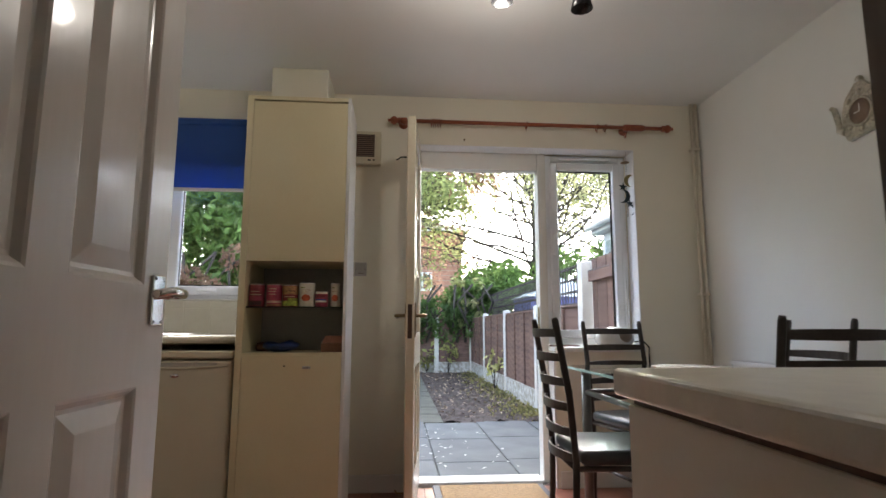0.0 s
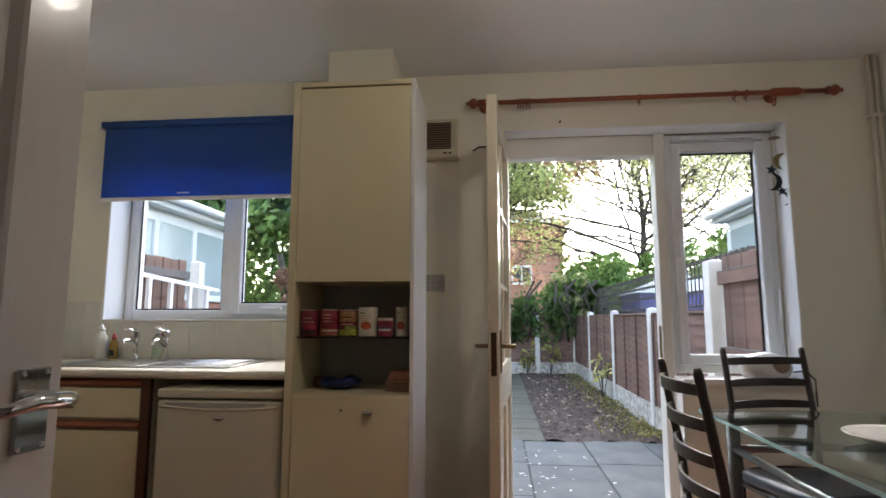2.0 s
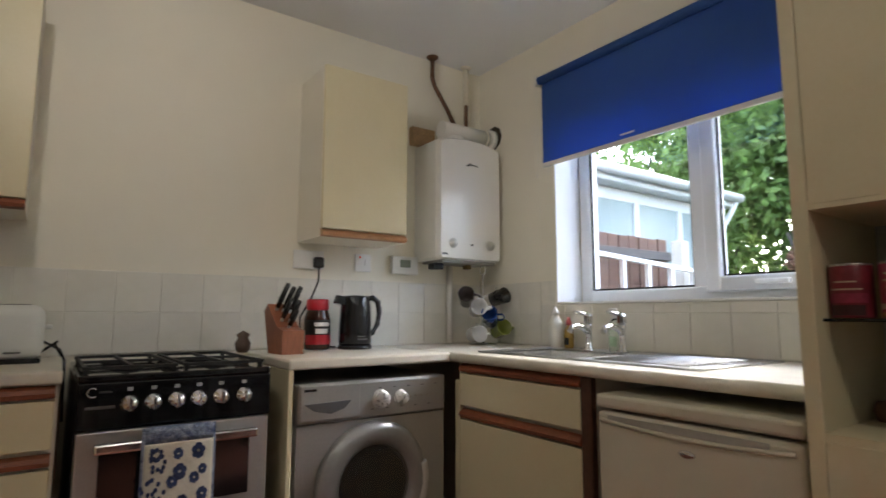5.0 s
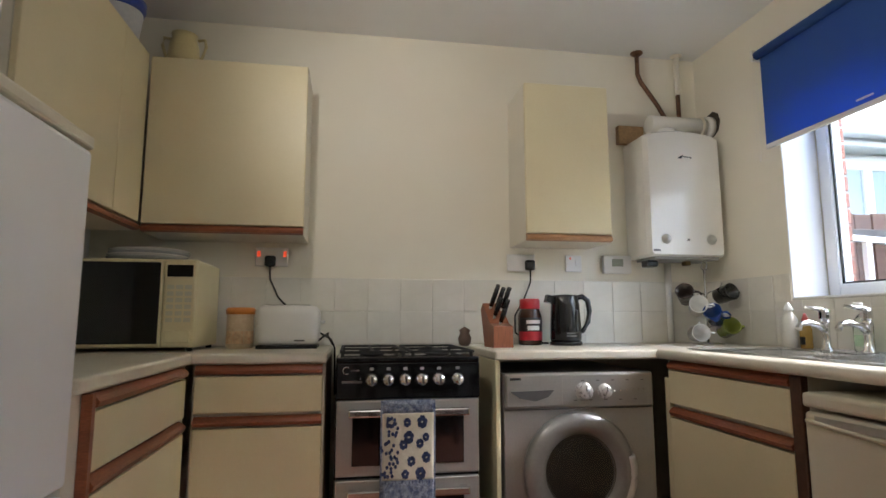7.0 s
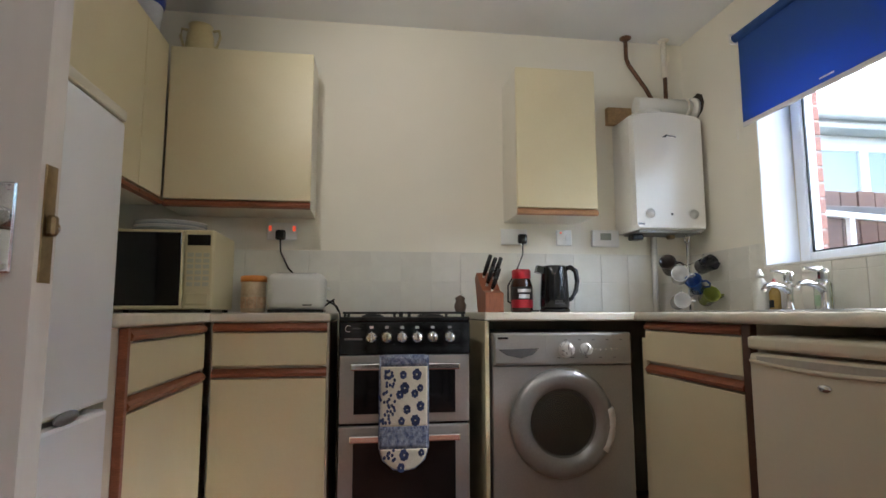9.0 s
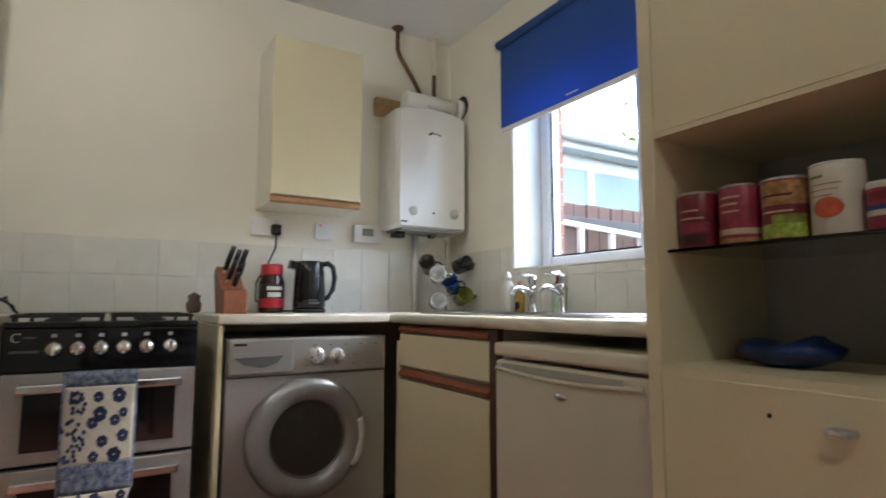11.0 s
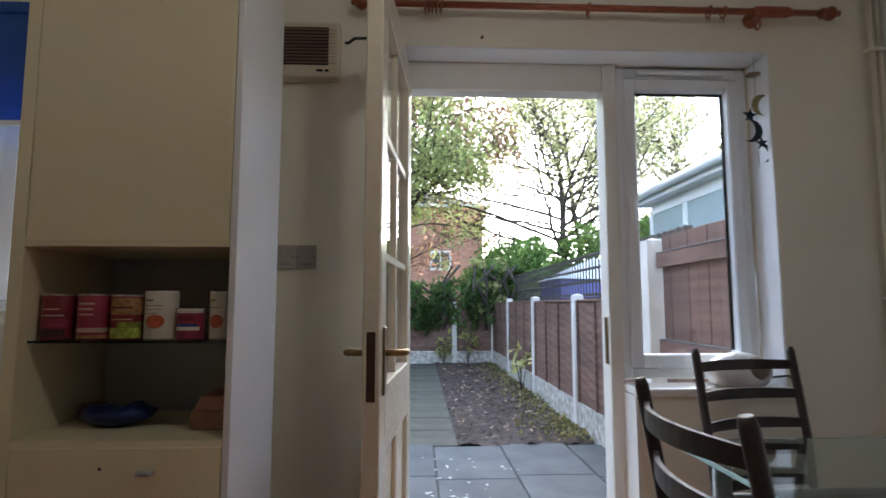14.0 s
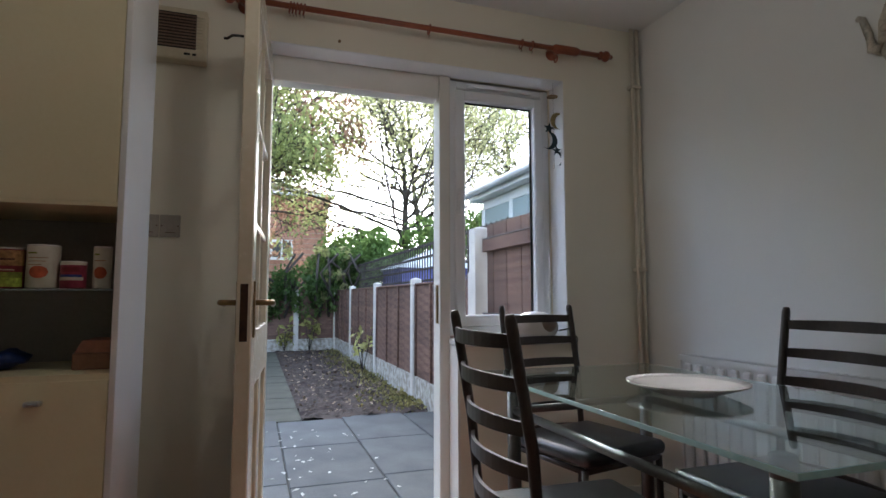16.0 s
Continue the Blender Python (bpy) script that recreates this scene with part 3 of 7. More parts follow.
# ---- kitchen units ----
# Paler variant of REDWOOD, used on one wall unit only.
PALERWOOD = surf("paler_wood_trim", (0.42, 0.21, 0.10), 0.4, var=0.18, scale=5, fine=60, bump=0.08, stretch=(1, 1, 8))
def cup_rail(parent, axis, a0, a1, front, z, mat=REDWOOD, h=0.034):
    """A wooden finger-pull rail: axis is the run, front is the face it sits on (facing +x or -y)."""
    prof = [(0, 0), (0.022, 0.004), (0.026, 0.016), (0.018, h - 0.008), (0.006, h), (0, h)]
    if axis == "y":
        bm = prism([(x, z0) for x, z0 in prof], a1 - a0)
        bmesh.ops.translate(bm, verts=bm.verts, vec=(front, a0, z))
    elif axis == "x-":
        bm = prism([(x, z0) for x, z0 in prof], a1 - a0)
        bmesh.ops.transform(bm, matrix=pose(a0, front, z, 0, 0, -90), verts=bm.verts)
    else:
        bm = prism([(x, z0) for x, z0 in prof], a1 - a0)
        bmesh.ops.transform(bm, matrix=pose(a1, front, z, 0, 0, 90), verts=bm.verts)
    return part("finger_pull", bm, mat, parent, "red-brown wooden finger pull")


# left run, beside the cooker: drawer over door
u = thing("base_cabinet", "cream base cabinet with drawer, door and wooden finger pulls", "cabinet", (0.3, -2.13, 0), group="base cabinets")
part("carcass", box(0.02, 0.575, -2.345, -1.90, 0.10, 0.868), LAMINATE2, u)
part("plinth", box(0.02, 0.52, -2.345, -1.90, 0.0, 0.099), DARKWOOD, u)
part("drawer_front", box(0.577, 0.595, -2.335, -1.912, 0.705, 0.828, 0.002), LAMINATE, u)
part("door", box(0.577, 0.595, -2.335, -1.912, 0.12, 0.655, 0.002), LAMINATE, u)
cup_rail(u, "y", -2.335, -1.912, 0.577, 0.832)
cup_rail(u, "y", -2.335, -1.912, 0.577, 0.660)
# corner run along the front wall
u = thing("base_cabinet", "cream corner base cabinet with wooden finger pulls", "cabinet", (0.98, -2.6, 0), group="base cabinets")
part("carcass", box(0.602, 1.40, FY, -2.365, 0.10, 0.868), LAMINATE2, u)
part("plinth", box(0.602, 1.40, FY, -2.42, 0.0, 0.099), DARKWOOD, u)
part("drawer_front", box(0.66, 1.32, -2.363, -2.345, 0.705, 0.828, 0.002), LAMINATE, u)
part("door", box(0.66, 1.32, -2.363, -2.345, 0.12, 0.655, 0.002), LAMINATE, u)
part("side_trim", box(1.325, 1.345, -2.364, -2.342, 0.10, 0.868, 0.002), REDWOOD, u, "dark wooden edge trim")
cup_rail(u, "x+", 0.66, 1.32, -2.363, 0.832)
cup_rail(u, "x+", 0.66, 1.32, -2.363, 0.660)
# sink unit under the window
u = thing("base_cabinet", "cream sink cabinet with drawer front, door and wooden trim", "cabinet", (0.94, -0.3, 0), group="base cabinets")
part("carcass", box(0.605, 1.275, -0.60, -0.02, 0.10, 0.868), LAMINATE2, u)
part("plinth", box(0.605, 1.275, -0.54, -0.02, 0.0, 0.099), DARKWOOD, u)
part("drawer_front", box(0.635, 1.232, -0.622, -0.602, 0.708, 0.828, 0.002), LAMINATE, u)
part("door", box(0.635, 1.232, -0.622, -0.602, 0.12, 0.655, 0.002), LAMINATE, u)
part("side_trim", box(1.235, 1.275, -0.624, -0.60, 0.10, 0.868, 0.002), DARKWOOD, u, "dark wooden edge trim")
part("corner_post", box(0.600, 0.630, -0.618, -0.60, 0.10, 0.80, 0.002), LAMINATE, u)
cup_rail(u, "x-", 0.635, 1.232, -0.602, 0.832)
cup_rail(u, "x-", 0.635, 1.232, -0.602, 0.660)
solo("end_panel", box(0.02, 0.585, -1.285, -1.268, 0.0, 0.870, 0.002), LAMINATE, "cream end panel between cooker and washing machine", "panel")
solo("end_panel", box(0.02, 0.575, -1.905, -1.8985, 0.0, 0.868, 0.001), DARKWOOD, "dark edge of the cabinet beside the cooker", "panel")

# worktops
def worktop(name, boxes, label):
    t = thing(name, label, "worktop", (boxes[0][0], boxes[0][2], 0.87))
    for b in boxes:
        part("slab", box(*b, 0.870, 0.905, 0.008, 3), WORKTOP, t)
    return t
worktop("worktop", [(0.0, 0.598, -1.288, -0.632)], "cream worktop over the washing machine")
wt = thing("worktop", "cream worktop with an inset steel sink under the window", "worktop", (0.0, -0.3, 0.87))
SKX0, SKX1, SKY0, SKY1 = 0.645, 1.565, -0.535, -0.055
bm = bmesh.new()
for q in ((0, SKX0 + 0.02, -0.632, 0), (SKX1 - 0.02, 1.884, -0.632, 0), (SKX0 + 0.02, SKX1 - 0.02, -0.632, SKY0 + 0.02), (SKX0 + 0.02, SKX1 - 0.02, SKY1 - 0.02, 0)):
    bm_box(bm, *q, 0.870, 0.905)
part("slab", bm, WORKTOP, wt)
part("front_edge", tube([(0.602, -0.6325, 0.8875), (1.884, -0.6325, 0.8875)], 0.0175, 16), WORKTOP, wt, "rounded front edge")
worktop("worktop", [(0.0, 0.598, FY, -1.898), (0.599, 1.40, FY, -2.345)], "cream corner worktop under the microwave")

# inset sink with drainer
sk = thing("kitchen_sink", "stainless steel inset sink with ribbed drainer", "sink", (1.1, -0.3, 0.905))
bm = bmesh.new()
BX0, BX1, BY0, BY1 = 0.70, 1.09, -0.50, -0.185
for q in ((SKX0, BX0, SKY0, SKY1), (BX1, SKX1, SKY0, SKY1), (BX0, BX1, SKY0, BY0), (BX0, BX1, BY1, SKY1)):
    bm_box(bm, *q, 0.905, 0.9085)
part("rim", bm, STEEL, sk)
bm = bmesh.new()
bm_box(bm, BX0, BX1, BY0, BY1, 0.765, 0.768)
for q in ((BX0 - 0.002, BX0, BY0, BY1), (BX1, BX1 + 0.002, BY0, BY1), (BX0, BX1, BY0 - 0.002, BY0), (BX0, BX1, BY1, BY1 + 0.002)):
    bm_box(bm, *q, 0.765, 0.9084)
part("bowl", bm, STEEL, sk)
for k in range(9):
    y = -0.47 + k * 0.042
    part("drainer_rib", tube([(1.16, y, 0.909), (1.50, y, 0.909)], 0.005, 6), STEEL, sk)
part("raised_edge", tube([(SKX0, SKY0, 0.908), (SKX1, SKY0, 0.908), (SKX1, SKY1, 0.908), (SKX0, SKY1, 0.908), (SKX0, SKY0, 0.908)], 0.004, 6), STEEL, sk)

def tap(x, y, label):
    t = thing("tap", label, "tap", (x, y, 0.9085), group="sink taps")
    part("body", lathe([(0.024, 0), (0.025, 0.006), (0.015, 0.014), (0.012, 0.05), (0.014, 0.09), (0.017, 0.10), (0.012, 0.112)], 18), CHROME, t, local=True)
    part("spout", tube([(0, 0, 0.07), (0, -0.03, 0.092), (0, -0.07, 0.100), (0, -0.10, 0.096), (0, -0.112, 0.078)], 0.011, 12, radii=(0.013, 0.012, 0.0105, 0.010, 0.0115)), CHROME, t, local=True)
    hp = part("head", lathe([(0.014, 0.108), (0.019, 0.114), (0.019, 0.140), (0.012, 0.150), (0.0, 0.152)], 10, smooth=False), CHROME, t, local=True)
    part("lever", tube([(0, 0, 0.146), (-0.012, -0.03, 0.150), (-0.02, -0.06, 0.156)], 0.007, 10, radii=(0.008, 0.007, 0.006)), CHROME, t, local=True)
    return t
tap(0.868, -0.142, "chrome pillar tap with lever on the sink")
tap(1.026, -0.136, "chrome pillar tap with lever on the sink")

# undercounter fridge
fr = thing("fridge", "white undercounter fridge standing under the worktop", "fridge", (1.6, -0.4, 0))
part("body", box(1.348, 1.867, -0.63, -0.06, 0.02, 0.80, 0.006), WHITEA, fr)
dr = part("door", box(1.348, 1.867, -0.688, -0.634, 0.06, 0.792, 0.012, 3), WHITEA, fr)
part("top", box(1.346, 1.869, -0.69, -0.05, 0.801, 0.838, 0.010, 3), WHITEA, fr, "white fridge top")
bm = bmesh.new()
pts = [(1.36 + 0.49 * k / 16, -0.690 - 0.0, 0.770 - 0.012 * math.sin(math.pi * k / 16)) for k in range(17)]
bm_tube(bm, pts, 0.0055, 8)
part("grip", bm, WHITEA, dr, "curved door grip")
# No hollow here: a flat grey strip paints the grip's shade.
part("grip_shade_strip", box(1.385, 1.80, -0.6905, -0.6885, 0.766, 0.784, 0.0005), surf("grip_shade_grey", (0.45, 0.43, 0.38), 0.4, var=0.05), dr, "grey strip painted as the shade of the grip")
part("badge", lathe([(0.022, 0), (0.018, 0.003), (0.0, 0.004)], 20, along("-y", (1.61, -0.688, 0.724)) @ Matrix.Diagonal((1, 0.45, 1, 1))), CHROME, dr, "oval silver badge")
part("foot", lathe([(0.015, 0), (0.015, 0.02)], 10, Matrix.Translation((1.38, -0.6, 0))), BLACKP, fr)
part("foot", lathe([(0.015, 0), (0.015, 0.02)], 10, Matrix.Translation((1.82, -0.6, 0))), BLACKP, fr)

# tall cabinet with an open niche
TX0, TX1, TY0, TY1, TZ = 1.885, 2.392, -0.718, -0.345, 2.088
tc = thing("tall_cabinet", "tall cream cabinet with an open niche between two doors", "cabinet", (2.14, -0.53, 0))
part("side_panel", box(TX0, TX0 + 0.030, TY0, TY1, 0, TZ, 0.0015), LAMINATE, tc)
# Right side panel is whiter than the cream left one.
part("side_panel", box(TX1 - 0.016, TX1, TY0, TY1, 0, TZ, 0.0015), surf("whiter_end_laminate", (0.80, 0.79, 0.76), 0.4, var=0.03, scale=3, fine=120, bump=0.02), tc, "end panel whiter than the opposite side")
part("top", box(TX0 + 0.03, TX1 - 0.016, TY0, TY1, TZ - 0.02, TZ - 0.001), LAMINATE, tc)
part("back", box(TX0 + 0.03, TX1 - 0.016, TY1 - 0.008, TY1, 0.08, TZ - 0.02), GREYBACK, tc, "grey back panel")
part("niche_top", box(TX0 + 0.03, TX1 - 0.016, TY0 + 0.002, TY1 - 0.008, 1.262, 1.28), LAMINATE, tc)
part("niche_floor", box(TX0 + 0.03, TX1 - 0.016, TY0 + 0.002, TY1 - 0.008, 0.810, 0.828), LAMINATE, tc)
part("plinth", box(TX0 + 0.03, TX1 - 0.016, TY0 + 0.04, TY1, 0, 0.08), LAMINATE, tc)
ud = part("upper_door", box(TX0 + 0.032, TX1 - 0.018, TY0 + 0.001, TY0 + 0.019, 1.272, TZ - 0.028, 0.0015), LAMINATE, tc)
ld = part("lower_door", box(TX0 + 0.032, TX1 - 0.018, TY0 - 0.001, TY0 + 0.017, 0.085, 0.813, 0.0015), LAMINATE, tc)
part("knob", box(2.198, 2.235, TY0 - 0.024, TY0 - 0.001, 0.756, 0.768, 0.004, 2), STEEL, ld, "small grey bar knob")
part("screw_hole", lathe([(0.004, 0), (0.0, 0.001)], 10, along("-y", (2.112, TY0 - 0.001, 0.768))), BLACKP, ld, "empty dark screw hole")
sh = part("glass_shelf", box(TX0 + 0.031, TX1 - 0.017, TY0 + 0.03, TY1 - 0.012, 1.040, 1.046, 0.001), glass("shelf_glass", (0.75, 0.9, 0.85)), tc, "thin glass shelf")

def can(x, y, r, h, body, label, band=None, topm=STEEL, bandz=(0.3, 0.75), z=1.047):
    c = thing("food_can", label, "can", (x, y, z), group="cans on the glass shelf")
    part("body", lathe([(r * 0.96, 0), (r, 0.003), (r, h - 0.003), (r * 0.96, h)], 24), body, c, local=True)
    part("rim", lathe([(r * 0.97, h - 0.004), (r * 1.01, h - 0.001), (r * 1.01, h + 0.002), (r * 0.93, h + 0.002), (r * 0.93, h - 0.001)], 24), topm, c, local=True)
    if band:
        for bz0, bz1, mm, a0, a1 in band:
            bm = bmesh.new()
            n = 12
            rows = []
            for k in range(n + 1):
                a = radians(-90 + a0 + (a1 - a0) * k / n)
                rows.append([bm.verts.new((q * math.cos(a), q * math.sin(a), zz)) for q, zz in ((r + 0.0008, bz0 * h), (r + 0.0008, bz1 * h))])
            for a, b in zip(rows, rows[1:]):
                f = bm.faces.new((a[0], b[0], b[1], a[1]))
                f.smooth = True
            part("label_band", bm, mm, c, local=True)
    return c
def disc_label(c, r, z, w, hgt, mat):
    """A round spot printed on a can."""
    bm = bmesh.new()
    rows = []
    for k in range(13):
        u = -1 + 2 * k / 12
        ang, hh = radians(-90) + w / r * u, hgt * math.sqrt(max(0.004, 1 - u * u))
        rows.append([bm.verts.new(((r + 0.0012) * math.cos(ang), (r + 0.0012) * math.sin(ang), z + s * hh)) for s in (-1, 1)])
    for a, e in zip(rows, rows[1:]):
        bm.faces.new((a[0], e[0], e[1], a[1])).smooth = True
    part("printed_spot", bm, mat, c, local=True)
CRED = surf("dark_red_label", (0.20, 0.02, 0.03), 0.35, var=0.15, scale=30, fine=90, bump=0)
CPINK = surf("crimson_label", (0.30, 0.035, 0.065), 0.35, var=0.15, scale=30, fine=90, bump=0)
CTAN = surf("tan_label", (0.38, 0.20, 0.08), 0.4, var=0.25, scale=60, fine=120, bump=0)
CCREAM = surf("cream_label_band", (0.55, 0.42, 0.30), 0.4, var=0.1, scale=40, bump=0)
CLIME = surf("lime_label", (0.34, 0.42, 0.06), 0.4, var=0.35, scale=50, fine=120, bump=0)
CWHITE = surf("white_label", (0.66, 0.63, 0.52), 0.35, var=0.05, scale=30, fine=90, bump=0)
CGREEN = surf("green_label", (0.22, 0.26, 0.04), 0.4, var=0.25, scale=40, fine=90, bump=0)
CORANGE = surf("orange_label", (0.50, 0.10, 0.04), 0.4, var=0.15, scale=40, fine=90, bump=0)
CDARK = surf("near_black_label", (0.05, 0.012, 0.012), 0.4, var=0.15, scale=40, fine=90, bump=0)
CTEAL = surf("blue_label", (0.03, 0.06, 0.25), 0.4, var=0.15, scale=40, fine=90, bump=0)
can(1.952, -0.635, 0.037, 0.105, CRED, "dark red food can on the glass shelf", [(0.05, 0.24, CDARK, -50, 50), (0.28, 0.46, CPINK, -60, 60), (0.52, 0.55, CCREAM, -45, 45), (0.66, 0.69, CCREAM, -30, 30)])
can(2.036, -0.635, 0.037, 0.105, CPINK, "crimson food can on the glass shelf", [(0.78, 0.82, CCREAM, -34, 26), (0.66, 0.70, CCREAM, -38, 20), (0.54, 0.57, CCREAM, -30, 24), (0.16, 0.26, CCREAM, -85, 85), (0.03, 0.10, CTAN, -85, 85)])
c3 = can(2.114, -0.635, 0.037, 0.103, CRED, "red and green vegetable can on the glass shelf", [(0.03, 0.26, CLIME, -75, 75), (0.26, 0.40, CGREEN, -10, 75), (0.44, 0.47, CCREAM, -40, 40), (0.56, 0.95, CTAN, -85, 85), (0.70, 0.74, CDARK, -40, 40)])
c4 = can(2.193, -0.635, 0.038, 0.112, CWHITE, "white food can with an orange spot", [(0.80, 0.84, CGREEN, -44, -6), (0.70, 0.715, CTAN, -40, 30), (0.62, 0.635, CTAN, -40, 24), (0.54, 0.555, CTAN, -40, 10)], CERAMIC)
disc_label(c4, 0.038, 0.042, 0.022, 0.016, CORANGE)
can(2.264, -0.64, 0.031, 0.07, CPINK, "short red can on the glass shelf", [(0.30, 0.42, CWHITE, -60, 60), (0.42, 0.52, CTEAL, -50, 50), (0.88, 0.97, CWHITE, -80, 80), (0.62, 0.80, CRED, -40, 40)], CERAMIC)
c6 = can(2.330, -0.635, 0.0225, 0.112, CWHITE, "narrow white can with an orange spot", [(0.80, 0.84, CGREEN, -44, -6), (0.66, 0.68, CTAN, -40, 30)], CERAMIC)
disc_label(c6, 0.0225, 0.042, 0.016, 0.016, CORANGE)

# things on the niche floor
BLUEP = surf("blue_plastic_bag", (0.010, 0.025, 0.11), 0.4, var=0.3, scale=14, fine=60, bump=0.3)
bm = bmesh.new()
bmesh.ops.create_uvsphere(bm, u_segments=28, v_segments=14, radius=1.0)
for v in bm.verts:
    a = noise.noise(v.co * 2.2)
    dip = 0.35 * math.exp(-((v.co.x + 0.1) / 0.35) ** 2) * max(0, v.co.z)
    v.co = Vector((2.06 + v.co.x * (0.088 + 0.012 * a), -0.55 + v.co.y * 0.06, 0.8285 + max(0.0, 0.030 + v.co.z * 0.030 * (1 + 0.3 * a) - 0.06 * dip)))
for f in bm.faces:
    f.smooth = True
solo("folded_bag", bm, BLUEP, "crumpled dark blue plastic packet in the niche", "packet", at=(2.06, -0.55, 0.8285))
PINKW = surf("pink_brown_card", (0.45, 0.20, 0.13), 0.6, var=0.1, scale=12, fine=60, bump=0.05)
cb = thing("card_box", "small pink-brown box in the niche", "box", (2.31, -0.56, 0.8285))
part("carton", box(2.265, 2.368, -0.62, -0.47, 0.8285, 0.872, 0.003), surf("brown_card", (0.30, 0.15, 0.09), 0.6, var=0.1, scale=12), cb)
bm = prism([(2.268, 0.872), (2.365, 0.872), (2.365, 0.905), (2.285, 0.905)], 0.13)
bmesh.ops.translate(bm, verts=bm.verts, vec=(0, -0.61, 0.001))
part("lid", bm, PINKW, cb, "lighter sloping lid")
bm = lathe([(0.03, 0), (0.036, 0.02), (0.03, 0.04), (0.0, 0.046)], 18, Matrix.Translation((1.955, -0.47, 0.8285)))
solo("small_pot", bm, surf("terracotta", (0.28, 0.14, 0.08), 0.7), "small brown clay pot in the niche corner", "pot")

# wall units
def wall_unit(name, face, a0, a1, d0, d1, doors, label, trim=REDWOOD):
    """face 'x': hangs on the left wall and faces +x; face 'y': hangs on the front wall and faces +y."""
    z0, z1 = 1.372, 2.107
    w = thing(name, label, "cabinet", ((d0 + d1) / 2, (a0 + a1) / 2, z0) if face == "x" else ((a0 + a1) / 2, (d0 + d1) / 2, z0), group="wall units")
    body = (d0, d1 - 0.02, a0, a1) if face == "x" else (a0, a1, d0, d1 - 0.02)
    part("carcass", box(*body, z0, z1, 0.001), LAMINATE2, w)
    for b0, b1 in doors:
        g = 0.0015
        q = (d1 - 0.018, d1, b0 + g, b1 - g) if face == "x" else (b0 + g, b1 - g, d1 - 0.018, d1)
        part("door", box(*q, z0 + 0.034, z1, 0.0015), LAMINATE, w)
        if face == "x":
            cup_rail(w, "y", b0 + g, b1 - g, d1 - 0.018, z0, trim, 0.032)
        else:
            cup_rail(w, "x+", b0 + g, b1 - g, d1 - 0.018, z0, trim, 0.032)
    return w
wall_unit("wall_cabinet", "x", -1.052, -0.645, 0.0, 0.272, [(-1.052, -0.645)], "cream wall cabinet with a wooden bottom pull", PALERWOOD)
wall_unit("wall_cabinet", "x", -2.655, -2.02, 0.0, 0.272, [(-2.655, -2.02)], "wide cream wall cabinet with a wooden bottom pull")
wall_unit("wall_cabinet", "y", 0.275, 1.15, FY, -2.657, [(0.285, 0.53), (0.53, 1.15)], "cream corner wall cabinet pair")

# things on top of the wall units
tb = thing("storage_tub", "blue lidded storage tub on the wall cabinet", "tub", (0.42, -2.735, 2.108))
part("tub", lathe([(0.078, 0), (0.09, 0.115), (0.09, 0.12)], 28), surf("clear_plastic", (0.55, 0.58, 0.62), 0.3), tb, local=True)
lid_b = part("lid", lathe([(0.090, 0.10), (0.098, 0.118), (0.098, 0.145), (0.07, 0.152), (0.045, 0.154), (0.04, 0.170), (0.0, 0.172)], 28), surf("blue_plastic_lid", (0.02, 0.05, 0.30), 0.3), tb, "blue plastic lid", local=True)
part("lid_handle", tube([(-0.05, 0, 0.150), (-0.045, 0, 0.185), (0.045, 0, 0.185), (0.05, 0, 0.150)], 0.01, 8), surf("blue_plastic_grip", (0.02, 0.05, 0.30), 0.3), lid_b, local=True)
dsh = solo("stacked_dish", lathe([(0.05, 0), (0.10, 0.03), (0.115, 0.06), (0.118, 0.066), (0.11, 0.066), (0.09, 0.03), (0.0, 0.012)], 28, Matrix.Translation((0.72, -2.80, 2.108))), CERAMIC, "grey-white dish on the wall cabinet", "dish")
jug = thing("plastic_jug", "cream two-handled jug on the wall cabinet", "jug", (0.17, -2.56, 2.108))
CREAMP = surf("cream_plastic", (0.66, 0.56, 0.30), 0.4, var=0.05)
part("body", lathe([(0.06, 0), (0.068, 0.03), (0.06, 0.10), (0.05, 0.13), (0.055, 0.15), (0.05, 0.15), (0.045, 0.13), (0.0, 0.12)], 24), CREAMP, jug, local=True)
for s in (-1, 1):
    part("handle", tube([(0, s * 0.055, 0.13), (0, s * 0.085, 0.135), (0, s * 0.09, 0.10), (0, s * 0.075, 0.05), (0, s * 0.06, 0.04)], 0.007, 8), CREAMP, jug, local=True)

# boiler
WHB = surf("white_boiler_enamel", (0.80, 0.78, 0.72), 0.25, var=0.02, scale=3, fine=60, bump=0.02)
bo = thing("boiler", "white wall-hung gas boiler with rounded top and two dials", "boiler", (0.12, -0.25, 1.3))
by0, by1, bz0, bz1 = -0.432, -0.030, 1.318, 1.925
prof = [(by0, bz0 + 0.012), (by0 + 0.012, bz0), (by1 - 0.012, bz0), (by1, bz0 + 0.012), (by1, bz1 - 0.012)]
prof += [(by1 + (by0 - by1) * k / 10, bz1 + 0.022 * math.sin(math.pi * k / 10)) for k in range(1, 10)] + [(by0, bz1 - 0.012)]
bm = bmesh.new()
a = [bm.verts.new((0.002, y, z)) for y, z in prof]
b = [bm.verts.new((0.190, y, z)) for y, z in prof]
cyc, czc = (by0 + by1) / 2, (bz0 + bz1) / 2
c = [bm.verts.new((0.217, cyc + (y - cyc) * 0.93, czc + (z - czc) * 0.965)) for y, z in prof]
for p, q in ((a, b), (b, c)):
    for k in range(len(p)):
        bm.faces.new((p[k], p[(k + 1) % len(p)], q[(k + 1) % len(p)], q[k]))
bm.faces.new(a)
bm.faces.new(c)
part("casing", bm, WHB, bo)
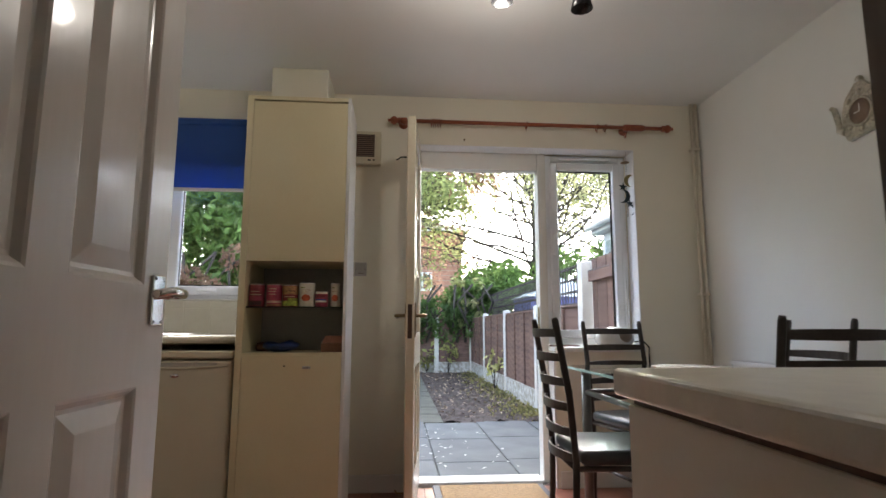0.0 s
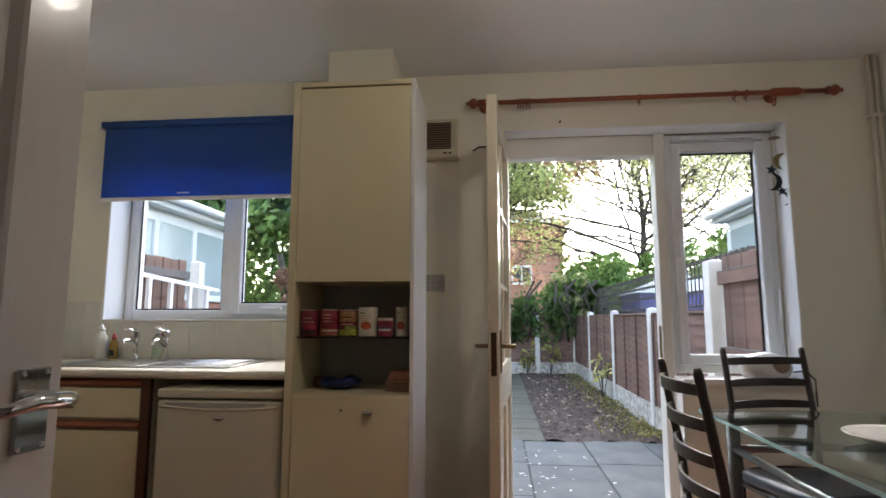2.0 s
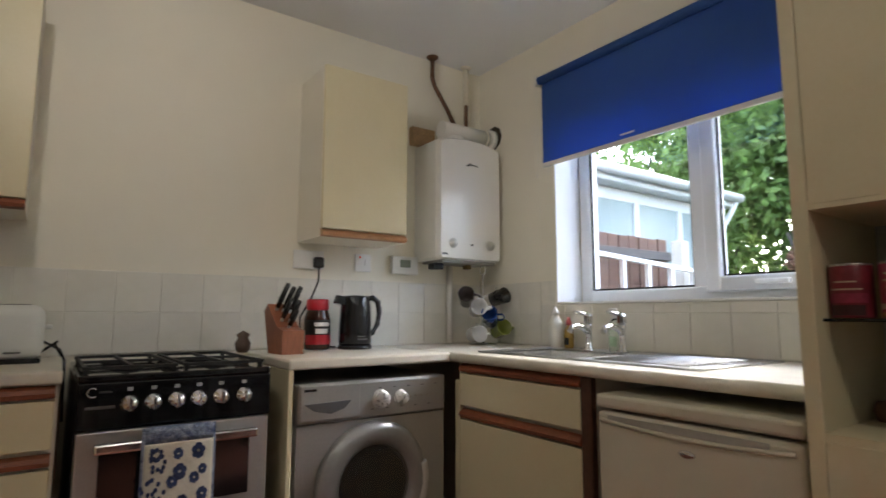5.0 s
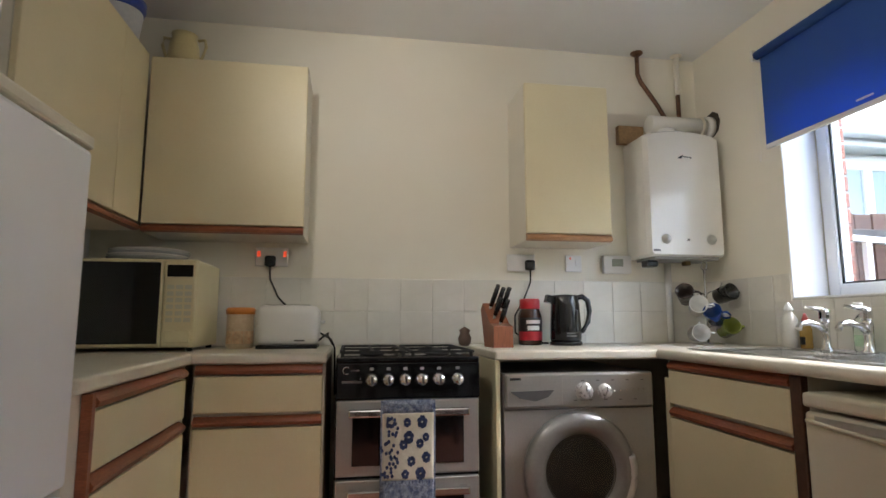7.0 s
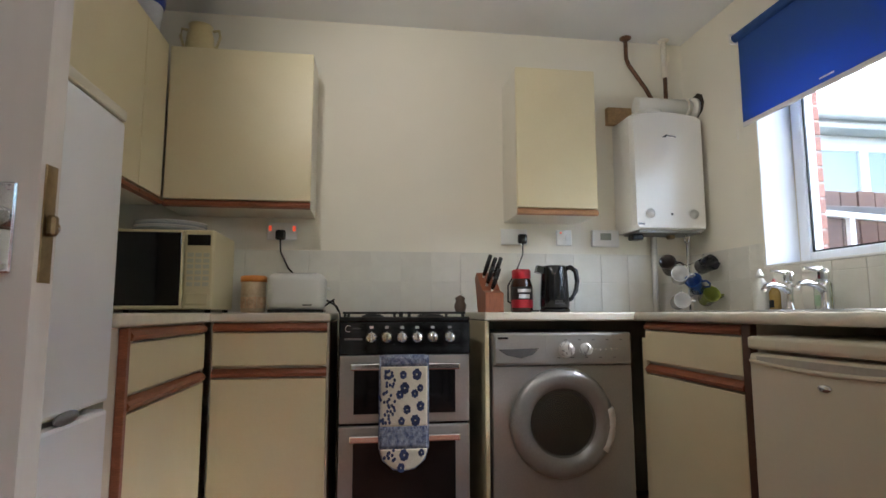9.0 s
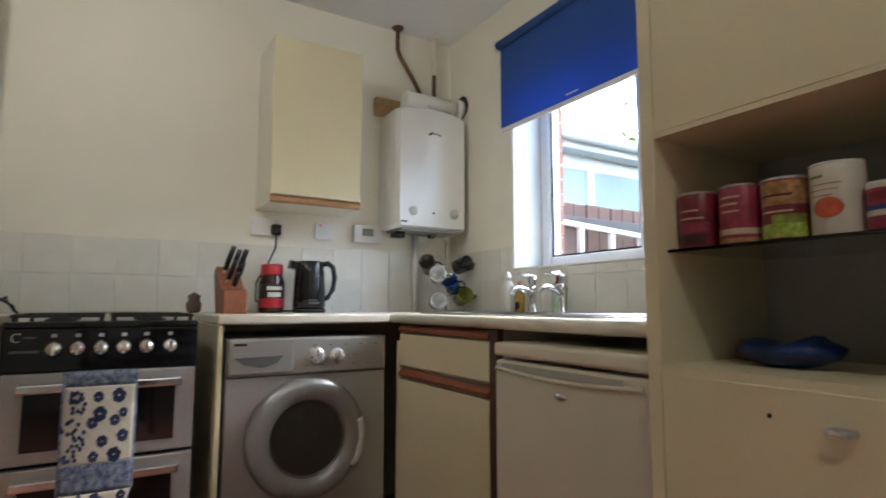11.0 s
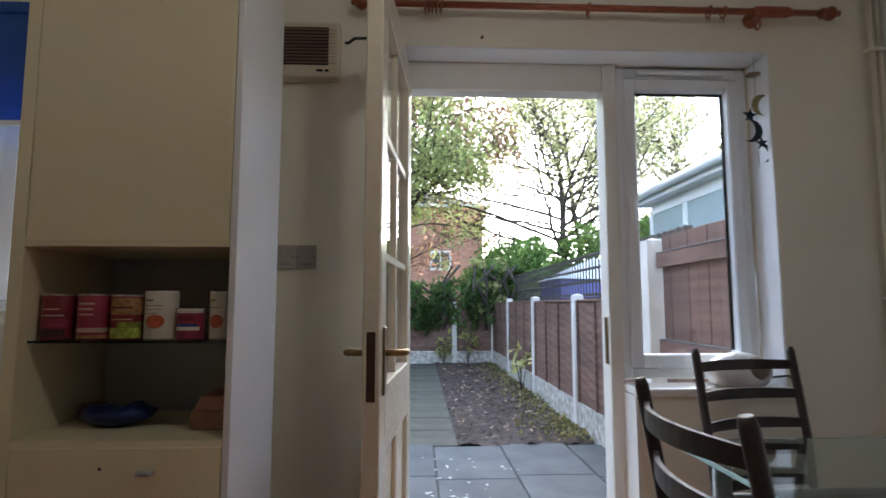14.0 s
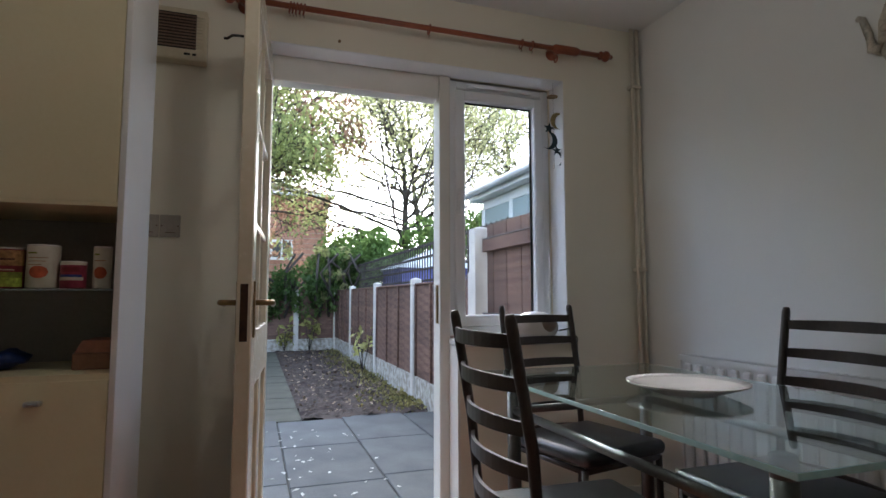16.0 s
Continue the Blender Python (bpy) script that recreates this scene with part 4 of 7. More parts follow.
for y in (-0.345, -0.108):
    kn = part("dial", lathe([(0.024, 0), (0.024, 0.004), (0.016, 0.006), (0.016, 0.018), (0.0, 0.019)], 22, along("x", (0.217, y, 1.402))), surf("grey_dial", (0.55, 0.54, 0.50), 0.35), bo, "round grey dial")
part("indicator", box(0.217, 0.220, -0.235, -0.223, 1.395, 1.404, 0.001), BLACKP, bo, "small dark indicator window")
part("logo", prism([(0, 0), (0.02, 0.0), (0.03, 0.012), (0.036, 0.006), (0.07, 0.006), (0.07, 0.0), (0.075, 0.0), (0.075, 0.009), (0.034, 0.012), (0.028, 0.018)], 0.001, Matrix.Translation((0.2185, -0.265, 1.80)) @ pose(0, 0, 0, 0, 0, 90)), BLACKP, bo, "dark printed mark")
part("name_plate", box(0.2175, 0.2185, -0.412, -0.377, 1.342, 1.352), GREYM, bo)
part("underside_tray", box(0.03, 0.20, by0 + 0.03, by1 - 0.03, bz0 - 0.012, bz0 + 0.002, 0.003), surf("dark_tray", (0.25, 0.24, 0.22), 0.5), bo)
part("valve", box(0.09, 0.15, -0.41, -0.35, 1.275, 1.306, 0.006), BLACKP, bo, "black gas valve")
part("valve", box(0.10, 0.14, -0.20, -0.17, 1.285, 1.306, 0.004), BRASS, bo)
fl = thing("boiler_flue", "white flue pipe on top of the boiler with an elbow", "flue", (0.12, -0.2, 1.95))
part("duct", tube([(0.11, -0.345, 2.004), (0.11, -0.04, 2.004)], 0.046, 20), WHB, fl)
part("elbow_base", lathe([(0.055, 0), (0.055, 0.03), (0.045, 0.035)], 20, Matrix.Translation((0.11, -0.26, 1.944))), WHB, fl)
part("wall_collar", lathe([(0.058, 0), (0.058, 0.025), (0.045, 0.03)], 20, along("-y", (0.11, -0.004, 2.004))), WHB, fl)
part("wall_gap", lathe([(0.068, 0), (0.066, 0.002), (0.0, 0.0025)], 9, along("-y", (0.125, -0.0005, 2.016))), surf("dark_rough_hole", (0.06, 0.045, 0.03), 0.95, var=0.3, scale=30, bump=0.6), fl, "dark rough hole round the flue")
part("sealing_ring", tube([(0.11 + 0.050 * math.cos(t), -0.065, 2.004 + 0.050 * math.sin(t)) for t in [k * math.pi / 10 for k in range(21)]], 0.006, 6), PIPEP, fl)
solo("wooden_batten", box(0.0, 0.035, -0.47, -0.33, 1.925, 2.02, 0.002), surf("bare_batten", (0.42, 0.27, 0.13), 0.7, var=0.15, scale=14), "bare wooden batten behind the boiler", "batten")
pp = thing("copper_pipe", "dark copper pipe bending from the ceiling to the boiler", "pipe", (0.05, -0.3, 2.0))
part("pipe", tube([(0.045, -0.355, CH), (0.045, -0.355, 2.30), (0.048, -0.342, 2.26), (0.055, -0.255, 2.13), (0.065, -0.20, 2.02)], 0.0115, 10), COPPER, pp)
part("collar", lathe([(0.032, 0), (0.032, 0.006), (0.02, 0.016), (0.0125, 0.018)], 16, along("-z", (0.045, -0.355, CH))), COPPER, pp)
pp = thing("painted_pipe", "cream painted pipe with a bare lower end", "pipe", (0.05, -0.13, 2.0))
part("pipe", tube([(0.045, -0.13, CH), (0.045, -0.13, 2.20)], 0.016, 12), PIPEP, pp)
part("bare_end", tube([(0.045, -0.13, 2.20), (0.045, -0.13, 2.00)], 0.0115, 10), COPPER, pp, "bare copper end")
part("collar", lathe([(0.03, 0), (0.03, 0.005), (0.017, 0.014)], 16, along("-z", (0.045, -0.13, CH))), PIPEP, pp)
solo("gas_pipe", tube([(0.035, -0.235, 1.31), (0.035, -0.235, 0.906)], 0.016, 12), WHB, "white painted pipe from boiler to worktop", "pipe")

# ---- appliances ----
# washing machine
wm = thing("washing_machine", "silver front-loading washing machine with a round glass door", "washing machine", (0.3, -0.957, 0))
WY0, WY1 = -1.254, -0.659
wb2 = bmesh.new()
for q in ((0.03, 0.565, WY0, WY0 + 0.012, 0.02, 0.820), (0.03, 0.565, WY1 - 0.012, WY1, 0.02, 0.820), (0.03, 0.565, WY0 + 0.012, WY1 - 0.012, 0.808, 0.820), (0.03, 0.565, WY0 + 0.012, WY1 - 0.012, 0.02, 0.032), (0.03, 0.042, WY0 + 0.012, WY1 - 0.012, 0.032, 0.808)):
    bm_box(wb2, *q)
part("body", wb2, SILVER, wm)
part("control_panel", box(0.560, 0.592, WY0 + 0.002, WY1 - 0.002, 0.690, 0.822, 0.010, 3), SILVER, wm)
# front plate with a round hole
fp = bmesh.new()
hy0, hy1, hz0, hz1, cy, cz = WY0 + 0.002, WY1 - 0.002, 0.075, 0.686, -0.969, 0.462
angs = sorted([2 * math.pi * k / 64 for k in range(64)] + [math.atan2(z - cz, y - cy) % (2 * math.pi) for y in (hy0, hy1) for z in (hz0, hz1)])
def to_edge(a):
    c, s = math.cos(a), math.sin(a)
    r = min(((hy1 if c > 0 else hy0) - cy) / c if abs(c) > 1e-6 else 9, ((hz1 if s > 0 else hz0) - cz) / s if abs(s) > 1e-6 else 9)
    return cy + r * c, cz + r * s
loops = [[fp.verts.new((0.580, cy + 0.152 * math.cos(a), cz + 0.152 * math.sin(a))) for a in angs], [fp.verts.new((0.580, *to_edge(a))) for a in angs], [fp.verts.new((0.566, *to_edge(a))) for a in angs]]
for la, lb2 in zip(loops, loops[1:]):
    for k in range(len(angs)):
        fp.faces.new((la[k], lb2[k], lb2[(k + 1) % len(angs)], la[(k + 1) % len(angs)]))
part("front_panel", fp, SILVER, wm)
part("kick_plate", box(0.56, 0.576, WY0 + 0.002, WY1 - 0.002, 0.02, 0.072, 0.003), SILVER, wm)
ring = part("door_ring", lathe([(0.216, 0), (0.218, 0.012), (0.208, 0.030), (0.186, 0.040), (0.160, 0.036), (0.138, 0.024), (0.132, 0.006)], 64, along("x", (0.580, -0.969, 0.462))), surf("light_silver_ring", (0.34, 0.335, 0.325), 0.3, 0.5, var=0.04), wm, "pale silver door ring")
part("door_glass", lathe([(0.138, 0.022), (0.115, 0.034), (0.07, 0.040), (0.0, 0.042)], 48, along("x", (0.580, -0.969, 0.462))), pane_glass("drum_glass", (0.76, 0.74, 0.70)), ring, "dark bulging door glass")
part("rubber_seal", lathe([(0.150, 0.012), (0.135, 0.008), (0.128, -0.03), (0.12, -0.05)], 48, along("x", (0.582, -0.969, 0.462))), surf("grey_rubber_seal", (0.12, 0.12, 0.12), 0.5), wm)
STEELD = surf("drum_steel", (0.45, 0.44, 0.42), 0.3, 0.9, var=0.15, scale=40, fine=200, bump=0.2)
drum = part("drum", lathe([(0.121, -0.052), (0.20, -0.075), (0.21, -0.28), (0.18, -0.30), (0.0, -0.31)], 40, along("x", (0.582, cy, cz))), STEELD, wm, "perforated steel drum")
for k in range(3):
    a = radians(40 + 120 * k)
    part("lifter", box(0.31, 0.49, cy + 0.18 * math.cos(a) - 0.022, cy + 0.18 * math.cos(a) + 0.022, cz + 0.18 * math.sin(a) - 0.022, cz + 0.18 * math.sin(a) + 0.022, 0.012, 2), surf("grey_lifter", (0.35, 0.35, 0.36), 0.4) if k == 0 else GREYM, drum)
part("door_handle", bm_tube(bmesh.new(), [(0.604, -0.969 + 0.200 * math.cos(a), 0.462 + 0.200 * math.sin(a)) for a in [radians(-34 + 50 * k / 10) for k in range(11)]], 0.020, 12), surf("pale_silver_handle", (0.66, 0.65, 0.62), 0.3, 0.3), ring, "curved pale door handle")
dw = part("detergent_drawer", box(0.590, 0.5955, WY0 + 0.008, WY0 + 0.225, 0.700, 0.816, 0.003, 2), SILVER, wm)
# Flat dark outline; the scoop's shadow is in its colour.
part("drawer_grip", prism([(-0.095, 0), (0.075, 0.004), (0.05, -0.022), (0.0, -0.036), (-0.06, -0.024)], 0.003, Matrix.Translation((0.5985, WY0 + 0.115, 0.756)) @ pose(0, 0, 0, 0, 0, 90)), surf("grip_shadow", (0.09, 0.09, 0.09), 0.4), dw, "dark shape painted as the shade in the drawer grip")
part("brand_mark", box(0.5958, 0.5964, WY0 + 0.02, WY0 + 0.062, 0.797, 0.805), BLACKP, dw)
for y, r in ((-0.945, 0.029), (-0.862, 0.022)):
    kb = part("program_dial", lathe([(r + 0.006, 0), (r + 0.005, 0.004), (r, 0.006), (r * 0.92, 0.026), (r * 0.8, 0.029), (0, 0.029)], 28, along("x", (0.590, y, 0.752))), surf("silver_dial_%d" % int(r * 1000), (0.62, 0.61, 0.59), 0.28, 0.5), wm, "round silver dial")
    part("pointer", box(0.6185, 0.6205, y - 0.002, y + 0.002, 0.752, 0.752 + r * 0.8), GREYM, kb)
for k in range(6):
    part("indicator", lathe([(0.0035, 0), (0.003, 0.003), (0, 0.003)], 8, along("x", (0.591, -0.822 + 0.024 * k, 0.752 + 0.001 * k))), CHROME, wm)
for k in range(10):
    part("print_bar", box(0.5916, 0.5921, -0.985 + 0.03 * k, -0.972 + 0.03 * k, 0.790 if k % 2 else 0.718, 0.7935 if k % 2 else 0.7215), GREYM, wm)
def text_mesh(body, size, m):
    cu = bpy.data.curves.new("words", 'FONT')
    cu.body, cu.size, cu.extrude = body, size, 0.0004
    o = bpy.data.objects.new("words", cu)
    dg = bpy.context.evaluated_depsgraph_get()
    scene.collection.objects.link(o)
    dg.update()
    me = bpy.data.meshes.new_from_object(o.evaluated_get(bpy.context.evaluated_depsgraph_get()))
    bm = bmesh.new()
    bm.from_mesh(me)
    bmesh.ops.transform(bm, matrix=m, verts=bm.verts)
    bpy.data.objects.remove(o)
    return bm
# words that face +x, reading towards +y
def face_x(x, y, z):
    return Matrix(((0, 0, 1, x), (1, 0, 0, y), (0, 1, 0, z), (0, 0, 0, 1)))
part("capacity_print", text_mesh("5kg", 0.024, face_x(0.5922, -1.105, 0.783)), GREYM, wm, "printed capacity")

# cooker
CY0, CY1 = -1.866, -1.350
ck = thing("gas_cooker", "black and silver gas cooker with double oven", "cooker", (0.3, -1.608, 0))
part("body", box(0.03, 0.575, CY0, CY1, 0.03, 0.87, 0.003), BLACKP, ck)
part("hob_top", box(0.03, 0.600, CY0, CY1, 0.868, 0.888, 0.005, 2), BLACKG, ck, "black glossy hob")
cpn = part("control_panel", box(0.575, 0.603, CY0, CY1, 0.742, 0.868, 0.004, 2), BLACKG, ck, "black control panel")
for k, y in enumerate((-1.741, -1.682, -1.622, -1.562, -1.500, -1.432)):
    kb = part("knob", lathe([(0.024, 0), (0.023, 0.006), (0.019, 0.008), (0.017, 0.028), (0.0, 0.030)], 24, along("x", (0.603, y, 0.808))), CHROME, cpn, "chrome control knob")
    part("knob_bar", box(0.620, 0.636, y - 0.005, y + 0.005, 0.790, 0.826, 0.002), CHROME, kb)
    part("icon", box(0.6032, 0.6037, y - 0.007, y + 0.007, 0.842, 0.852), surf("grey_print_%d" % k, (0.35, 0.35, 0.35), 0.5), cpn)
part("logo", tube([(0.6035, -1.83 + 0.012 * math.cos(a), 0.842 + 0.012 * math.sin(a)) for a in [radians(40 + 270 * k / 14) for k in range(15)]], 0.002, 6), CHROME, cpn, "pale ring mark")
part("print_bar", box(0.6032, 0.6037, -1.845, -1.775, 0.798, 0.806), GREYM, cpn)
part("print_bar", box(0.6032, 0.6037, -1.815, -1.785, 0.840, 0.845), GREYM, cpn)
for nm, z0, z1, label in (("upper_oven_door", 0.482, 0.738, "silver upper oven door"), ("lower_oven_door", 0.05, 0.470, "silver lower oven door")):
    d = part(nm, box(0.577, 0.602, CY0 + 0.004, CY1 - 0.004, z0, z1, 0.004, 2), SILVER, ck, label)
    part("oven_glass", box(0.602, 0.6045, CY0 + 0.06, CY1 - 0.06, z0 + 0.035, z1 - 0.05, 0.001), BLACKG, d, "dark oven glass")
    hz = z1 - 0.040
    part("oven_handle", box(0.628, 0.642, CY0 + 0.045, CY1 - 0.045, hz - 0.014, hz + 0.014, 0.006, 2), CHROME, d, "flat chrome handle bar")
    for y in (CY0 + 0.05, CY1 - 0.075):
        part("handle_bracket", box(0.602, 0.630, y, y + 0.025, hz - 0.012, hz + 0.012, 0.002), CHROME, d)
for cx in (0.19, 0.44):
    for cy in (-1.735, -1.48):
        bu = part("burner", lathe([(0.045, 0.0), (0.045, 0.004), (0.034, 0.006), (0.034, 0.009), (0.0, 0.0105)], 24, Matrix.Translation((cx, cy, 0.888))), CASTIRON, ck, "black gas burner")
for cy in (-1.735, -1.48):
    bm = bmesh.new()
    for x in (0.07, 0.315, 0.56):
        bm_box(bm, x - 0.005, x + 0.005, cy - 0.115, cy + 0.115, 0.899, 0.908)
    for y in (cy - 0.115, cy - 0.0, cy + 0.115):
        bm_box(bm, 0.07, 0.56, y - 0.005, y + 0.005, 0.8993, 0.9083)
    for x in (0.08, 0.55):
        for y in (cy - 0.11, cy + 0.11):
            bm_box(bm, x - 0.006, x + 0.006, y - 0.006, y + 0.006, 0.888, 0.900)
    part("pan_support", bm, CASTIRON, ck, "black cast pan support")

# oven glove hanging on the handle
GL_B = surf("blue_floral_cotton", (0.05, 0.09, 0.27), 0.9, var=0.5, scale=60, fine=220, bump=0.3, second=(0.30, 0.34, 0.43), mix=0.35)
GL_W = surf("cream_floral_cotton", (0.70, 0.66, 0.55), 0.9, var=0.05, scale=20, fine=200, bump=0.3)
GL_F = surf("printed_blue_flower", (0.03, 0.045, 0.115), 0.9, var=0.5, scale=80, fine=220, bump=0.2)
gv = thing("oven_glove", "quilted double oven glove with blue flowers hanging on the oven handle", "oven glove", (0.65, -1.615, 0.73))
gx, gy0, gy1 = 0.6445, -1.703, -1.527
def cloth(y0, y1, z0, z1, x, t=0.008, nz=30, ny=22, round_end=False):
    bm = bmesh.new()
    fr, bk = [], []
    for i in range(nz + 1):
        z = z0 + (z1 - z0) * i / nz
        row_f, row_b = [], []
        for j in range(ny + 1):
            s = j / ny
            half = (y1 - y0) / 2
            if round_end:
                q = min(1.0, (z - z0) / half + 0.02)
                half *= math.sqrt(max(0.02, 1 - (1 - q) ** 2))
            y = (y0 + y1) / 2 + (s * 2 - 1) * half
            puff = 0.004 * math.sin(math.pi * s) + 0.0022 * abs(math.sin((y + z) * 95)) * abs(math.sin((y - z) * 95))
            row_f.append(bm.verts.new((x + t * 0.5 + puff, y, z)))
            row_b.append(bm.verts.new((x - t * 0.5 + 0.006, y, z)))
        fr.append(row_f)
        bk.append(row_b)
    for i in range(nz):
        for j in range(ny):
            f = bm.faces.new((fr[i][j], fr[i][j + 1], fr[i + 1][j + 1], fr[i + 1][j]))
            f.smooth = True
            bm.faces.new((bk[i][j + 1], bk[i][j], bk[i + 1][j], bk[i + 1][j + 1]))
        bm.faces.new((bk[i][0], fr[i][0], fr[i + 1][0], bk[i + 1][0]))
        bm.faces.new((fr[i][ny], bk[i][ny], bk[i + 1][ny], fr[i + 1][ny]))
    for j in range(ny):
        bm.faces.new((fr[0][j + 1], fr[0][j], bk[0][j], bk[0][j + 1]))
        bm.faces.new((fr[nz][j], fr[nz][j + 1], bk[nz][j + 1], bk[nz][j]))
    return bm
part("top_band", cloth(gy0, gy1, 0.700, 0.742, gx, nz=3), GL_B, gv, "blue patterned band")
part("middle", cloth(gy0 - 0.001, gy1 + 0.001, 0.478, 0.700, gx), GL_W, gv, "cream quilted middle with blue flowers")
part("lower_band", cloth(gy0 - 0.002, gy1 + 0.002, 0.395, 0.478, gx, nz=5), GL_B, gv, "blue patterned pocket band")
part("pocket", cloth(gy0 - 0.002, gy1 + 0.002, 0.318, 0.395, gx, nz=9, round_end=True), GL_W, gv, "rounded cream pocket end")
part("binding", tube([(gx, gy0 - 0.003, 0.742), (gx, gy0 - 0.004, 0.40), (gx, gy0 + 0.01, 0.355), (gx, gy0 + 0.05, 0.322), (gx, -1.615, 0.317), (gx, gy1 - 0.05, 0.322), (gx, gy1 - 0.01, 0.355), (gx, gy1 + 0.004, 0.40), (gx, gy1 + 0.003, 0.742)], 0.0045, 8), GL_B, gv, "blue binding")
part("loop_over_bar", box(0.624, 0.650, gy0 + 0.003, gy1 - 0.003, 0.716, 0.7435, 0.006, 2), GL_B, gv)
rnd = random.Random(5)
spots = [(c, r) for r in range(7) for c in range(3)]
for k, (c, r) in enumerate(spots):
    y = gy0 + 0.026 + 0.055 * c + 0.024 * (r % 2) - 0.008 + rnd.gauss(0, 0.006)
    z = (0.346 + 0.030 * r if r < 2 else 0.500 + 0.043 * (r - 2)) + rnd.gauss(0, 0.008)
    if y > gy1 - 0.01 or (r == 0 and c in (0, 2)):
        continue
    bm = bmesh.new()
    big = (k * 7) % 3 != 0
    pet = 7 if big else 9
    rr = (0.020 if (k * 5) % 4 == 0 else 0.013 + 0.004 * rnd.random()) if big else 0.019
    for q in range(pet):
        a = 2 * math.pi * q / pet + rnd.random() * 0.5
        d = rr * (0.55 if big else 0.3 + 0.9 * rnd.random())
        s = rr * (0.42 if big else 0.30)
        vs = [bm.verts.new((gx + 0.0098 + 0.0002 * q, y + d * math.cos(a) + s * math.cos(2 * math.pi * i / 6), z + d * math.sin(a) * 1.15 + s * 1.3 * math.sin(2 * math.pi * i / 6))) for i in range(6)]
        bm.faces.new(vs)
    part("printed_flower", bm, GL_F, gv)
for k in range(30):
    y = gy0 + 0.004 + k * 0.0058
    part("printed_stripe", box(gx + 0.0086, gx + 0.0092, y, y + 0.0022, 0.466, 0.478), GL_F if k % 2 else GL_B, gv)

# tall fridge freezer
ff = thing("fridge_freezer", "white fridge freezer with scooped door grips", "fridge freezer", (1.72, -2.64, 0))
part("body", box(1.42, 1.985, FY + 0.01, -2.40, 0.03, 1.37, 0.006), WHITEA, ff)
d1 = part("fridge_door", box(1.42, 1.985, -2.398, -2.345, 0.705, 1.36, 0.010, 2), UPVC, ff)
d2 = part("freezer_door", box(1.42, 1.985, -2.398, -2.345, 0.06, 0.690, 0.010, 2), UPVC, ff)
part("top_trim", box(1.418, 1.987, FY + 0.01, -2.344, 1.362, 1.390, 0.006, 2), WHITEA, ff)
# Dark oval on the door face, coloured like a shaded hollow.
part("grip_scoop", lathe([(0.05, 0), (0.045, 0.003), (0, 0.004)], 24, along("y", (1.60, -2.3465, 0.70)) @ Matrix.Diagonal((1, 0.28, 1, 1))), surf("scoop_shade_grey", (0.20, 0.21, 0.22), 0.4), d1, "dark oval painted as the shade in the grip scoop")
for x in (1.45, 1.95):
    part("foot", lathe([(0.015, 0), (0.015, 0.03)], 10, Matrix.Translation((x, -2.42, 0))), BLACKP, ff)

# microwave in the corner
mw = thing("microwave", "cream microwave oven with a black glass door", "microwave", (0.28, -2.62, 0.905))
CREAMM = surf("cream_microwave_case", (0.72, 0.64, 0.40), 0.35, var=0.03)
part("case", box(0.08, 0.43, -2.865, -2.385, 0.918, 1.245, 0.008, 2), CREAMM, mw)
md = part("door", box(0.430, 0.452, -2.864, -2.500, 0.922, 1.241, 0.006, 2), CREAMM, mw)
part("door_glass", box(0.452, 0.4545, -2.855, -2.508, 0.934, 1.230, 0.002), BLACKG, md, "black door glass")
mp = part("control_panel", box(0.430, 0.450, -2.496, -2.386, 0.922, 1.241, 0.006, 2), CREAMM, mw)
part("display", box(0.450, 0.452, -2.486, -2.396, 1.178, 1.222, 0.001), BLACKG, mp, "dark display")
for r in range(6):
    for c in range(3):
        part("key", box(0.450, 0.4515, -2.484 + 0.031 * c, -2.460 + 0.031 * c, 1.012 + 0.024 * r, 1.028 + 0.024 * r, 0.001), surf("key_%d%d" % (r, c), (0.60, 0.58, 0.44), 0.5, var=0.02), mp)
part("door_button", box(0.450, 0.456, -2.485, -2.397, 0.938, 0.985, 0.003), CREAMM, mp)
for x in (0.11, 0.40):
    for y in (-2.84, -2.41):
        part("foot", lathe([(0.012, 0), (0.012, 0.014)], 10, Matrix.Translation((x, y, 0.905))), BLACKP, mw)
pl = thing("plate_stack", "stack of white plates on the microwave", "plates", (0.26, -2.62, 1.246))
for k in range(4):
    part("plate", lathe([(0.06, 0), (0.09, 0.004), (0.145, 0.013), (0.147, 0.016), (0.09, 0.009), (0, 0.006)], 36, Matrix.Translation((0.004 * (k % 2), 0.003 * k, 0.010 * k))), CERAMIC if k % 2 else surf("grey_plate_%d" % k, (0.5, 0.52, 0.53), 0.2), pl, local=True)

# toaster
ts = thing("toaster", "white two-slice toaster on the worktop", "toaster", (0.22, -2.07, 0.905))
WHP = surf("white_plastic", (0.78, 0.77, 0.73), 0.3, var=0.02)
bm = bmesh.new()
bm_box(bm, -0.085, 0.085, -0.125, 0.125, 0.012, 0.175, 0.035, 5)
for f in bm.faces:
    f.smooth = True
part("shell", bm, WHP, ts, local=True)
part("base", bm_box(bmesh.new(), -0.08, 0.08, -0.12, 0.12, 0.0, 0.014, 0.003), BLACKP, ts, local=True)
for x in (-0.03, 0.03):
    part("slot", bm_box(bmesh.new(), x - 0.014, x + 0.014, -0.085, 0.085, 0.172, 0.1765), BLACKP, ts, "dark bread slot", local=True)
part("badge", bm_box(bmesh.new(), 0.0845, 0.0858, 0.03, 0.07, 0.03, 0.036), GREYM, ts, local=True)
part("lever", bm_box(bmesh.new(), -0.02, 0.02, 0.125, 0.145, 0.10, 0.115, 0.004), WHP, ts, local=True)
